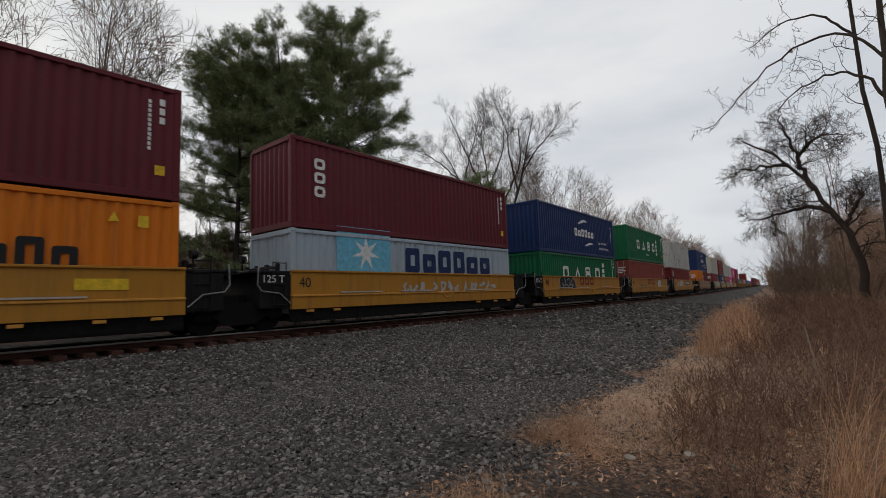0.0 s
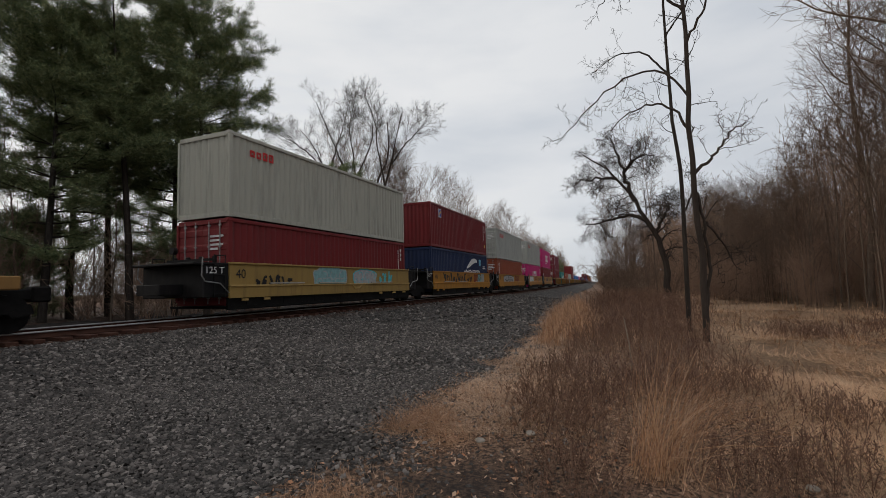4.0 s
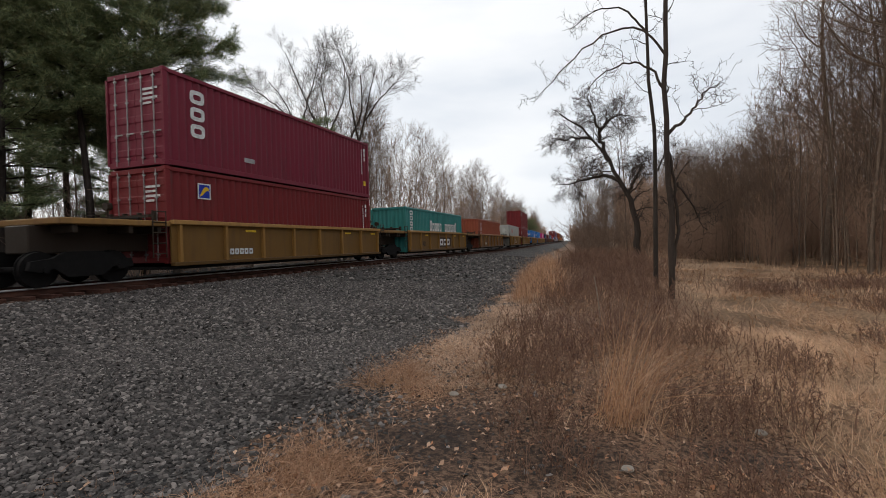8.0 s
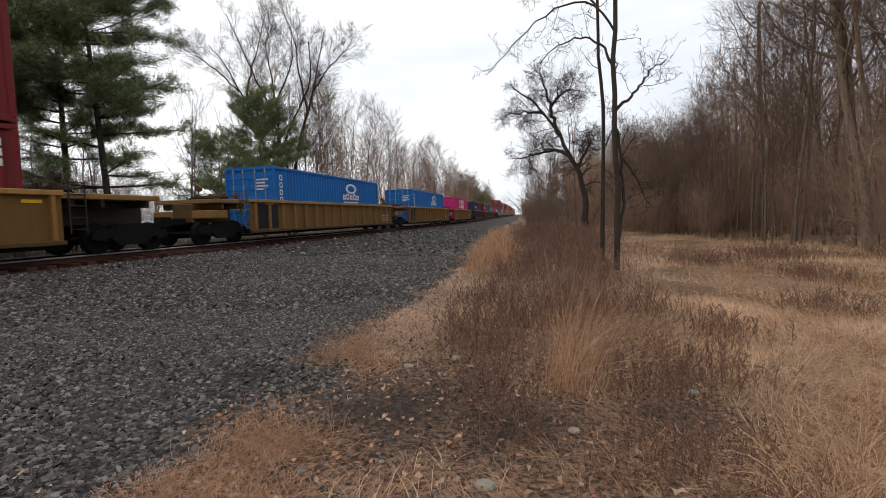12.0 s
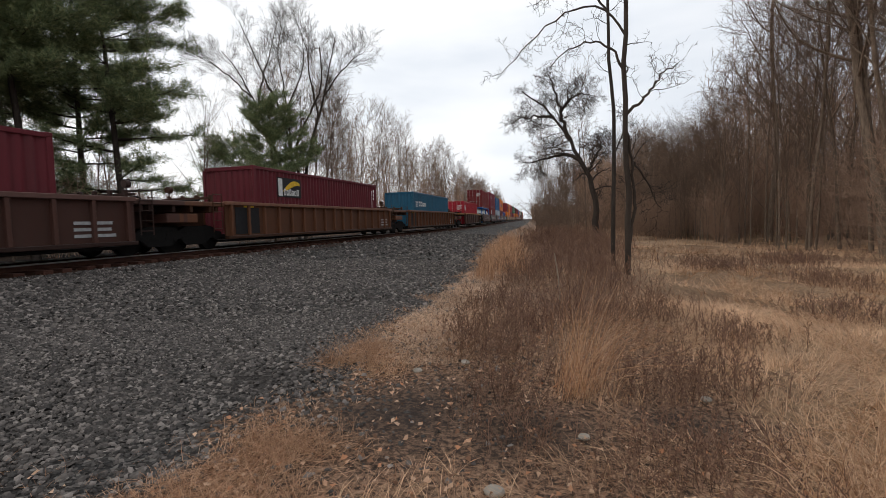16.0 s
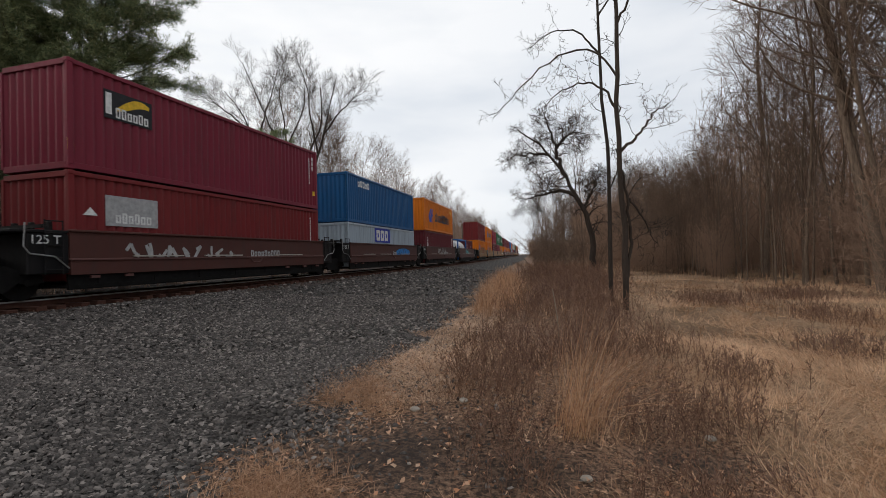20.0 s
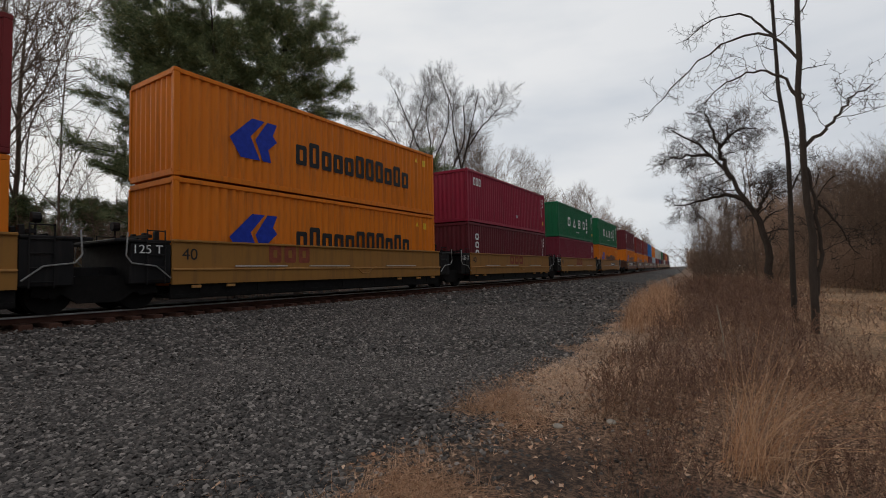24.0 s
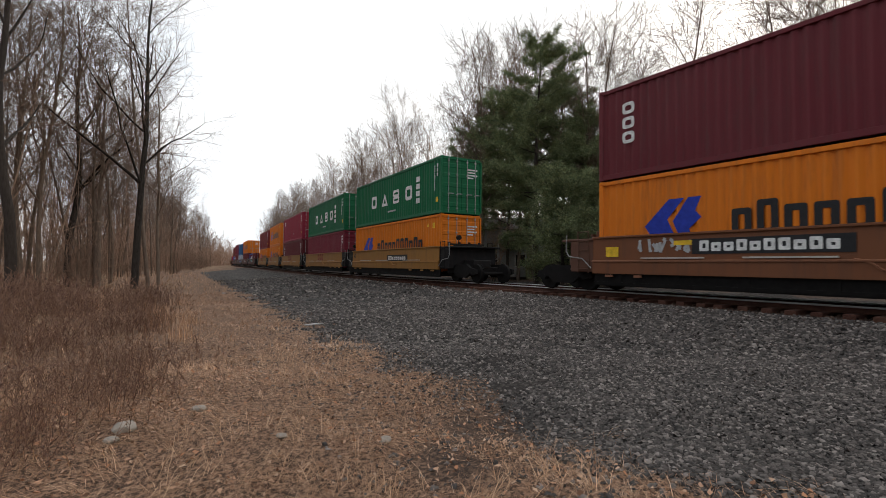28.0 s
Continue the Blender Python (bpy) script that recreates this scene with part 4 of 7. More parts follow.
    if coupler:
        for sy in (1, -1):
            bm = bmx((-0.12, 0.12, min(sy * (end + 0.2), sy * (end + 1.9)), max(sy * (end + 0.2), sy * (end + 1.9)), 0.72, 0.98), bevel=0.03)
            box(bm, -0.2, 0.2, min(sy * (end + 1.6), sy * (end + 2.0)), max(sy * (end + 1.6), sy * (end + 2.0)), 0.66, 1.04, bevel=0.04)
            part("coupler", bm, BLACKSTEEL, root, "cast steel coupler")
            bm = bmx((-1.3, 1.3, min(sy * (end + 0.1), sy * (end + 0.9)), max(sy * (end + 0.1), sy * (end + 0.9)), 0.95, 1.25), bevel=0.03)
            part("end_sill", bm, PAINT, root, "", None, col)
    for mk in tags:
        mk = list(mk) + ([0] if len(mk) == 6 else [])
        if mk[0] == "text":
            me = text_mesh(mk[6], mk[5], mk[1])
            hang("writing", me, root, "", Matrix.Translation((X + 0.012 + (mk[7] if len(mk) > 7 else 0), mk[2] - half, mk[3])) @ Matrix(((0, 0, 1, 0), (1, 0, 0, 0), (0, 1, 0, 0), (0, 0, 0, 1))))
        else:
            add_mark(root, half, 0, (*mk[:7], X + 0.008))
    ALONG[root] = (mid, 0.0)
    return root


MAROON, DKRED, ORANGE, BLUE, GREEN = (0.135, 0.018, 0.026), (0.19, 0.02, 0.022), (0.72, 0.19, 0.008), (0.010, 0.032, 0.12), (0.004, 0.135, 0.052)
PALEGREY, REDBROWN, WHITEC, CREAM, NAVY = (0.40, 0.47, 0.53), (0.26, 0.055, 0.04), (0.52, 0.52, 0.49), (0.46, 0.45, 0.38), (0.02, 0.035, 0.09)
OOGREY, BROWNOR, PINK, TEAL, CBLUE = (0.42, 0.43, 0.39), (0.32, 0.08, 0.04), (0.62, 0.03, 0.2), (0.045, 0.25, 0.23), (0.01, 0.16, 0.5)
TEALBLUE, CRED, WINE = (0.02, 0.12, 0.2), (0.4, 0.018, 0.035), (0.2, 0.02, 0.04)
FOOT, UPPER = 0.32, 3.24  # a lower container's foot, and an upper one's


def hap(u=2.0):
    return [("arrow", BLUEMARK, u - 0.4, 0.85, 1.65, 1.25), ("word", BLACK, u + 2.0, 1.0, 6.3, 0.85, 11), ("tri", YELLOW, 10.7, 2.3, 0.22, 0.22), ("plate", YELLOW, 11.3, 2.2, 0.22, 0.28)]


def tex(dark=False):
    return [("stack", WHITE, 0.85, 1.05, 0.42, 1.35, 3)]


def idmarks():
    return [("column", WHITE, 11.45, 1.2, 0.07, 1.3, 11), ("column", WHITE, 11.7, 1.9, 0.12, 0.7, 3), ("plate", YELLOW, 11.62, 0.6, 0.22, 0.24)]


def uasc():
    return [("loop", WHITE, 2.9, 1.05, 0.85, 0.8, 0.2), ("peak", WHITE, 4.6, 1.05, 0.95, 0.8), ("loop", WHITE, 6.35, 1.05, 0.85, 0.42, 0.15), ("loop", WHITE, 6.35, 1.44, 0.85, 0.42, 0.15), ("loop", WHITE, 8.05, 1.05, 0.85, 0.8, 0.2), ("column", WHITE, 9.4, 0.75, 0.42, 1.55, 4), ("lines", GREYMARK, 5.6, 0.6, 1.2, 0.2, 1)] + idmarks()


def cma():
    return [("word", WHITE, 5.0, 1.25, 3.3, 0.5, 6), ("swoosh", WHITE, 5.6, 2.05, 1.5, 0.35), ("swoosh", WHITE, 6.6, 0.65, 1.4, 0.28), ("text", WHITE, 9.0, 0.92, 0, 0.30, "eco container"), ("text", WHITE, 9.15, 0.55, 0, 0.27, "bamboo flooring"), ("column", WHITE, 11.6, 1.2, 0.07, 1.2, 9)]


def one():
    return [("ring", WHITE, 4.2, 1.0, 1.1, 1.1), ("word", WHITE, 5.6, 1.0, 2.6, 1.1, 2), ("lines", WHITE, 4.4, 0.7, 3.6, 0.12, 1)] + idmarks()


def beacon():
    return [("plate", BLACK, 1.0, 1.6, 1.55, 0.8), ("swoosh", YELLOW, 1.35, 1.85, 1.1, 0.5), ("word", WHITE, 1.35, 1.66, 1.1, 0.3, 6), ("plate", WHITE, 1.05, 1.72, 0.18, 0.6), ("plate", YELLOW, 11.75, 0.65, 0.2, 0.22)] + idmarks()[:2]


def cai():
    return [("word", WHITE, 0.75, 2.05, 0.95, 0.45, 3), ("plate", GREYMARK, 6.7, 0.75, 0.3, 0.16)] + idmarks()


def scrawl(*spec):
    return [("tag", m, u, 0.85, w, h, n) for m, u, w, h, n in spec]


T40 = [("text", BLACK, 0.25, 1.22, 0, 0.42, "40"), ("text", WHITE, -0.95, 1.36, 0, 0.3, "125 T", 0.02)]
TT = [("word", FADEDRED, 5.0, 1.2, 2.4, 0.5, 3)]


def stack(s, up, low, col=OCHRE, tags=(), kind="smooth", dz=0.0, **kw):
    """An upper and a lower container on one 40-foot unit."""
    make_car(s + L40 / 2, kind, col, tags=tags, **kw)
    if low and dz < -0.08:  # a lower pile holds a container of standard height
        make_container(s, UPPER + dz - 2.6, H=2.59, **low)
    elif low:
        make_container(s, FOOT + dz, **low)
    if up:
        make_container(s, UPPER + dz, **up)


def C(col, word, marks=(), **kw):
    return dict(col=col, word=word, marks=marks, **kw)


def build_train():
    T = "trail"
    # first set of ochre wells
    stack(-7.0, C(MAROON, "maroon", idmarks(), doors=T), C(ORANGE, "orange", hap(), doors=T), OCHRE, T40 + [("plate", YELLOW, 10.2, 1.2, 1.0, 0.25)], dz=0.15)
    stack(8.3, C(MAROON, "maroon", tex() + idmarks(), doors=T), C(PALEGREY, "pale grey", [("plate", PALEBLUE, 1.7, 1.1, 2.4, 1.7), ("star", WHITE, 2.3, 1.3, 1.3, 1.3), ("word", NAVYMARK, 4.9, 1.3, 5.8, 0.95, 6)], doors=T), OCHRE, T40 + scrawl((GREYMARK, 4.5, 6.3, 0.6, 14)), dz=-0.2)
    stack(23.8, C(BLUE, "dark blue", cma(), doors=T), C(GREEN, "green", uasc(), doors=T), OCHRE, T40 + TT + [("blob", BLACK, 2.0, 0.7, 2.2, 1.0, GREYMARK)], dz=-0.12)
    stack(39.3, C(GREEN, "green", uasc(), doors=T), C(REDBROWN, "faded red", idmarks()), OCHRE, T40 + TT + [("blob", WHITE, 8.4, 0.85, 1.3, 0.75, BLACK)] + scrawl((BLACK, 2.6, 1.6, 0.4, 5)), dz=0)
    stack(55.1, C(WHITEC, "white rust-streaked", idmarks()[:1], rusty=True, doors=T), C(DKRED, "dark red", [("plate", GREYMARK, 0.6, 1.7, 0.55, 0.55)] + idmarks(), doors=T), OCHRE, T40 + [("plate", BLACK, 7.0, 1.1, 3.0, 0.45), ("word", WHITE, 7.2, 1.2, 2.6, 0.26, 8)] + [("blob", GREYMARK, 3.4, 0.8, 1.9, 0.75, WHITE)] + scrawl((WHITE, 1.6, 1.4, 0.6, 4)), dz=-0.22)
    # a single car between two sets
    make_car(75.05 + L40 / 2, "smooth", TAN, 6.6, 8.0, True, True, T40[:1])
    make_container(75.05, UPPER, **C(BLUE, "dark blue", cma(), doors=T))
    make_container(75.05, FOOT, L=L20, **C(ORANGE, "orange", [("arrow", BLUEMARK, 0.4, 1.0, 0.9, 0.9), ("word", BLACK, 1.7, 1.1, 3.8, 0.6, 11)]))
    make_container(75.05 + 6.12, FOOT, L=L20, **C(MAROON, "maroon", [("stack", WHITE, 0.4, 1.0, 0.35, 1.3, 3)]))
    # second set of ochre wells
    stack(95.55, C(CREAM, "cream", [("word", REDMARK, 0.9, 2.2, 1.2, 0.3, 4)], doors=T), C(DKRED, "dark red", idmarks()), OCHRE_PALE, T40 + [("blob", PALECYAN, 4.2, 0.75, 2.2, 0.9, GREYMARK), ("blob", GREYMARK, 7.0, 0.8, 1.9, 0.8, CYANPAINT)] + scrawl((CYANPAINT, 9.2, 1.3, 0.75, 5), (BLACK, 1.0, 2.0, 0.5, 6)), dz=0)
    stack(111.4, C(DKRED, "red", [("plate", WHITE, 1.45, 2.05, 0.5, 0.55), ("plate", BLUEMARK, 1.49, 2.09, 0.42, 0.47), ("swoosh", YELLOW, 1.53, 2.12, 0.35, 0.35)] + idmarks(), doors=T), C(NAVY, "navy blue", [("word", WHITE, 6.3, 1.15, 4.0, 0.42, 12), ("swoosh", WHITE, 6.9, 1.65, 2.6, 0.85), ("plate", PALEBLUE, 10.0, 1.95, 0.5, 0.5), ("lines", WHITE, 11.0, 1.7, 1.0, 0.3, 2)], doors=T), OCHRE, T40 + [("word", FADEDRED, 8.1, 1.0, 1.7, 0.6, 3)] + scrawl((BLACK, 1.6, 6.0, 0.8, 18), (BLACK, 11.2, 0.5, 0.3, 2)) + [("blob", PALECYAN, 9.0, 0.85, 0.8, 0.75, BLACK), ("blob", GREYMARK, 9.95, 0.85, 0.75, 0.75, PALECYAN)], dz=0.07)
    stack(127.1, C(OOGREY, "light grey", [("word", REDMARK, 1.6, 2.1, 1.6, 0.4, 4)]), C(BROWNOR, "rust-orange", [("stack", WHITE, 0.7, 0.9, 0.35, 1.7, 4)] + idmarks()), OCHRE, T40 + [("blob", GREYMARK, 1.9, 0.74, 4.6, 0.86, BLACK), ("word", FADEDRED, 7.2, 1.05, 2.0, 0.55, 3)] + scrawl((BLACK, 2.6, 3.4, 0.7, 5)), dz=0)
    stack(142.9, C(OOGREY, "light grey", [("word", REDMARK, 1.6, 2.1, 1.6, 0.4, 4)]), C(PINK, "bright pink", one()), OCHRE, T40 + TT + [("blob", WHITE, 0.4, 0.7, 3.4, 0.9, CYANPAINT)] + scrawl((BLACK, 8.0, 2.6, 0.7, 6)), dz=0)
    stack(158.3, C(PINK, "bright pink", one()), C(DKRED, "dark red", [("plate", WHITE, 0.7, 1.6, 0.4, 0.4)] + idmarks()), OCHRE, T40 + scrawl((BLACK, 2.4, 3.6, 0.85, 12), (BLACK, 7.2, 3.2, 0.7, 9)), dz=0)
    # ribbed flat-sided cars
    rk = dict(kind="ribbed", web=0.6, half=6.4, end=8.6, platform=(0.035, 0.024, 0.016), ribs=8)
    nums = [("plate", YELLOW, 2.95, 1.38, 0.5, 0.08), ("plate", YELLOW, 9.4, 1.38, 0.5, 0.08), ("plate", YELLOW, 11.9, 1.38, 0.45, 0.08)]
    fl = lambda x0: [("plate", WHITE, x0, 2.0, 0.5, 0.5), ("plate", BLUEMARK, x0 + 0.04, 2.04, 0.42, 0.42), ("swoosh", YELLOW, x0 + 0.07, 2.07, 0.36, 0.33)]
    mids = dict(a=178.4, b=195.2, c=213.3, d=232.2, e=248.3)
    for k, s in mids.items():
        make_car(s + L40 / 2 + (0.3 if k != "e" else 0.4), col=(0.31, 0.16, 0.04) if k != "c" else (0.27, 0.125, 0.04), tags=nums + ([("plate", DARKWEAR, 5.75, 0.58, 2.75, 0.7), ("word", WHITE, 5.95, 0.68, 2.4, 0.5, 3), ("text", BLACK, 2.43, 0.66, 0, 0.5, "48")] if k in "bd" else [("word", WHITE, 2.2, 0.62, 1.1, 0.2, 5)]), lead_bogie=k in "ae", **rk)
    make_container(178.4, FOOT + 0.1, **C(DKRED, "dark red", fl(1.15) + idmarks()))
    make_container(178.4, UPPER + 0.1, **C(WINE, "wine red", [("stack", WHITE, 0.95, 1.0, 0.55, 1.6, 3), ("plate", GREYMARK, 3.2, 0.55, 0.5, 0.16)] + idmarks()))
    make_container(195.2, FOOT, **C(TEAL, "turquoise", [("stack", WHITE, 0.75, 1.35, 0.5, 1.4, 4), ("word", WHITE, 4.4, 1.42, 2.6, 0.75, 5), ("word", WHITE, 7.7, 1.42, 3.0, 0.75, 8)], doors=T))
    make_container(213.3, FOOT, **C(BROWNOR, "rust-orange", [("stack", WHITE, 1.3, 0.8, 0.35, 1.8, 4)] + idmarks(), doors=T))
    make_container(232.2, FOOT, **C(OOGREY, "light grey", [("word", REDMARK, 3.4, 1.85, 1.6, 0.45, 4), ("stack", GREYMARK, 0.5, 1.2, 0.3, 1.2, 3)]))
    make_container(248.3, FOOT, **C(DKRED, "dark red", [("plate", GREYMARK, 0.7, 1.8, 0.45, 0.45)] + idmarks()))
    make_container(248.3, UPPER, **C(DKRED, "red", [("plate", GREYMARK, 0.7, 2.0, 0.45, 0.5)] + idmarks(), doors=T))
    # long brown ribbed wells, single containers
    lk = dict(kind="ribbed", half=8.0, end=9.1, ribs=17)
    specs = [(270.3, (0.26, 0.14, 0.045), C(CBLUE, "bright blue", [("stack", WHITE, 0.5, 1.3, 0.25, 1.3, 4), ("ring", WHITE, 7.2, 1.95, 1.5, 0.6), ("word", WHITE, 6.8, 1.6, 2.3, 0.36, 5), ("lines", WHITE, 6.9, 1.42, 2.1, 0.14, 1)])),
             (290.5, (0.26, 0.14, 0.045), C(CBLUE, "bright blue", [("stack", WHITE, 0.5, 1.3, 0.25, 1.3, 4), ("ring", WHITE, 7.2, 1.95, 1.5, 0.6), ("word", WHITE, 6.8, 1.6, 2.3, 0.36, 5)])),
             (310.2, (0.28, 0.15, 0.045), C(PINK, "bright pink", [("ring", WHITE, 3.6, 1.5, 1.3, 1.1), ("word", WHITE, 5.3, 1.5, 2.9, 1.1, 2)], doors=T)),
             (332.6, DARKBROWN, None),
             (352.2, RUSTBROWN, C(MAROON, "maroon", [("plate", BLACK, 1.6, 1.7, 1.8, 0.85), ("plate", WHITE, 1.65, 1.75, 0.3, 0.75), ("swoosh", YELLOW, 2.0, 1.95, 1.3, 0.5), ("word", WHITE, 2.05, 1.78, 1.2, 0.3, 6)] + idmarks(), doors=T)),
             (372.0, RUSTBROWN, C(TEALBLUE, "teal blue", [("lines", WHITE, 0.7, 1.7, 0.8, 0.5, 3), ("word", WHITE, 1.6, 1.75, 2.2, 0.4, 4)], doors=T)),
             (393.8, DARKBROWN, C(CRED, "bright red", [("word", WHITE, 0.6, 1.75, 1.0, 0.65, 3)]))]
    for i, (s, col, c) in enumerate(specs):
        make_car(s + L40 / 2, col=col, lead_bogie=True, coupler=True, platform=tuple(k * 0.4 for k in col), tags=[("plate", BLACK, 0.5, 0.5, 1.4, 1.0), ("text", WHITE, 0.6, 0.7, 0, 0.3, "125T"), ("lines", GREYMARK, 14.3, 0.6, 1.2, 0.5, 3), ("plate", YELLOW, 1.0, 1.5, 0.6, 0.12)] if i < 6 else [("plate", YELLOW, 0.8, 1.5, 0.6, 0.12)], **(lk if i < 6 else dict(lk, half=6.5, ribs=8, chord=(0.36, 0.19, 0.055))))
        if c:
            make_container(s, FOOT, **c)
    make_container(332.6, FOOT, L=L20, **C(NAVY, "navy blue", [("lines", WHITE, 0.5, 1.7, 0.7, 0.5, 3), ("word", WHITE, 1.4, 1.75, 1.9, 0.4, 4)], doors=T))
    make_container(332.6 + 6.12, FOOT, L=L20, **C(MAROON, "maroon", [("plate", GREYMARK, 4.5, 1.2, 0.3, 0.3)], doors=T))
    # dark red-brown wells
    dk = (0.085, 0.03, 0.024)
    dt = [("text", WHITE, -0.95, 1.36, 0, 0.3, "125 T", 0.02), ("word", GREYMARK, 6.9, 1.0, 1.9, 0.24, 9)]
    make_car(413.4 + L40 / 2, "smooth", dk, tags=dt, lead_bogie=True, label="dark brown smooth-sided steel railway well car")
    make_tank(413.4, FOOT)
    make_tank(413.4 + 6.12, FOOT)
    make_container(413.4, UPPER - 0.35, **C(DKRED, "red-brown", idmarks()))
    bl = [("tri", WHITE, 0.38, 1.75, 0.4, 0.22), ("plate", GREYMARK, 1.0, 1.5, 1.7, 0.85), ("word", WHITE, 1.3, 1.58, 1.2, 0.3, 6)]
    stack(429.0, C(WINE, "wine red", beacon() + [("plate", YELLOW, 0.0, 0.5, 0.16, 0.3)], doors=T), C(DKRED, "dark red", bl + idmarks()[:1], doors=T), dk, dt + scrawl((GREYMARK, 1.5, 4.4, 0.6, 9)), label="dark brown smooth-sided steel railway well car", dz=0.08)
    stack(444.5, C((0.012, 0.1, 0.26), "blue", [("word", WHITE, 1.5, 2.2, 1.8, 0.4, 5)], doors=T), C(PALEGREY, "pale grey", [("plate", BLUEMARK, 4.0, 1.5, 2.7, 0.95), ("word", WHITE, 4.25, 1.62, 2.2, 0.7, 3)], doors=T), dk, dt + [("blob", BLUESPRAY, 7.6, 0.64, 2.9, 0.8, BLACK)], label="dark brown smooth-sided steel railway well car", dz=-0.3)
    stack(459.9, C(ORANGE, "orange", hap(), doors=T), C(MAROON, "maroon", tex() + idmarks(), doors=T), dk, dt + scrawl((GREYMARK, 4.2, 3.6, 0.8, 8)), label="dark brown smooth-sided steel railway well car", dz=-0.05)
    make_car(475.5 + L40 / 2, "smooth", dk, tags=dt + scrawl((CYANPAINT, 4.6, 2.4, 0.8, 9)), label="dark brown smooth-sided steel railway well car")
    make_tank(475.5, FOOT)
    make_container(475.5 + 6.12, FOOT, L=L20, H=2.59, **C(MAROON, "maroon", [("stack", WHITE, 0.7, 0.9, 0.3, 1.3, 3), ("plate", WHITE, 4.3, 1.6, 0.25, 0.25)], doors=T))
    # ochre wells
    oc = (0.31, 0.145, 0.032)
    stack(495.0, C(DKRED, "red-brown", idmarks(), doors=T), C(ORANGE, "orange", hap(), doors=T), oc, T40 + TT, lead_bogie=True, dz=0.1)
    stack(510.4, C(ORANGE, "orange", hap(), doors=T), C(ORANGE, "orange", hap(), doors=T), oc, T40 + [("word", FADEDRED, 2.9, 1.15, 1.7, 0.55, 3)], dz=0.2)
    stack(525.85, C((0.3, 0.018, 0.045), "crimson", cai(), doors=T), C(MAROON, "maroon", tex() + idmarks(), doors=T), oc, T40 + [("word", FADEDRED, 5.2, 1.15, 2.2, 0.5, 3)], dz=0.2)
    stack(541.35, C(GREEN, "green", uasc(), doors=T), C(WINE, "wine red", idmarks(), doors=T), oc, T40 + [("word", FADEDRED, 4.9, 1.1, 2.0, 0.6, 3)], dz=0.2)
    stack(556.5, C(GREEN, "green", uasc(), doors=T), C(ORANGE, "orange", hap(), doors=T), oc, T40[:1] + [("plate", BLACK, 6.1, 1.0, 2.8, 0.36), ("word", WHITE, 6.3, 1.08, 2.4, 0.22, 9)], dz=0.15)
    # rust-brown wells at the end
    rb = (0.18, 0.066, 0.027)
    rt = [("plate", BLACK, 3.2, 1.15, 3.4, 0.4), ("word", WHITE, 3.4, 1.22, 3.0, 0.28, 10), ("plate", YELLOW, 0.5, 1.1, 0.45, 0.3), ("plate", YELLOW, 2.7, 1.4, 0.5, 0.12), ("tag", GREYMARK, 1.6, 1.2, 1.6, 0.4, 7), ("blob", DARKWEAR, 7.3, 0.75, 2.0, 0.85, GREYMARK), ("blob", RUSTFILL, 9.6, 0.75, 1.7, 0.85, GREYMARK)]
    tail = [(MAROON, "maroon", ORANGE, "orange"), (DKRED, "red-brown", ORANGE, "orange"), (DKRED, "red-brown", ORANGE, "orange"), (CBLUE, "bright blue", MAROON, "maroon"), (ORANGE, "orange", PALEGREY, "pale grey"), (WHITEC, "white", DKRED, "dark red"), (CREAM, "cream", NAVY, "navy blue"), (GREEN, "green", MAROON, "maroon"), (DKRED, "dark red", WHITEC, "white"), (ORANGE, "orange", DKRED, "dark red"), (DKRED, "dark red", MAROON, "maroon"), (WHITEC, "white", BLUE, "dark blue")]
    s = 578.3
    for i, (a, aw, b, bw) in enumerate(tail):
        stack(s, dz=0.28 if i == 0 else 0.1, up=C(a, aw, (tex() if i == 0 else []) + idmarks(), doors=T), low=C(b, bw, hap() if b is ORANGE else [], doors=T), col=rb if i < 5 else oc, tags=rt, platform=(0.12, 0.055, 0.035), lead_bogie=i in (0, 5), label="rust-brown smooth-sided steel railway well car with white graffiti")
        s += 15.5 if i != 4 else 20.0


NAVYMARK = plain("navy_lettering", (0.015, 0.03, 0.1), 0.5)
build_train()


# ---- plants ----
def tubes(branches, sides):
    """Tapered tubes along polylines: one array of points and one of quads."""
    V, F, n0 = [], [], 0
    ang = np.arange(sides) * 2 * math.pi / sides
    ca, sa = np.cos(ang), np.sin(ang)
    for pts, rad in branches:
        p = np.asarray(pts)
        t = np.gradient(p, axis=0)
        t /= np.linalg.norm(t, axis=1)[:, None] + 1e-9
        ref = np.array([1.0, 0.13, 0.07]) if abs(t[0, 0]) < 0.8 else np.array([0.1, 1.0, 0.05])
        a = np.cross(t, ref)
        a /= np.linalg.norm(a, axis=1)[:, None] + 1e-9
        b = np.cross(t, a)
        r = np.asarray(rad)[:, None, None]
        ring = p[:, None, :] + r * (a[:, None, :] * ca[None, :, None] + b[:, None, :] * sa[None, :, None])
        m = len(p)
        V.append(ring.reshape(-1, 3))
        i = np.arange(m - 1)[:, None] * sides
        j = np.arange(sides)[None, :]
        k = (j + 1) % sides
        F.append((np.stack([i + j, i + k, i + sides + k, i + sides + j], -1) + n0).reshape(-1, 4))
        n0 += m * sides
    return np.concatenate(V), np.concatenate(F)


def limb(rng, start, d, length, r, seg, wander, lift, tip=0.25):
    """A wandering polyline with tapering radii."""
    p, d = np.array(start, float), np.array(d, float)
    d /= np.linalg.norm(d)
    pts, step = [p.copy()], length / seg
    for _ in range(seg):
        d = d + rng.normal(0, wander, 3) + np.array([0, 0, lift])
        d /= np.linalg.norm(d)
        p = p + d * step
        pts.append(p.copy())
    return np.array(pts), np.linspace(r, r * tip, seg + 1)


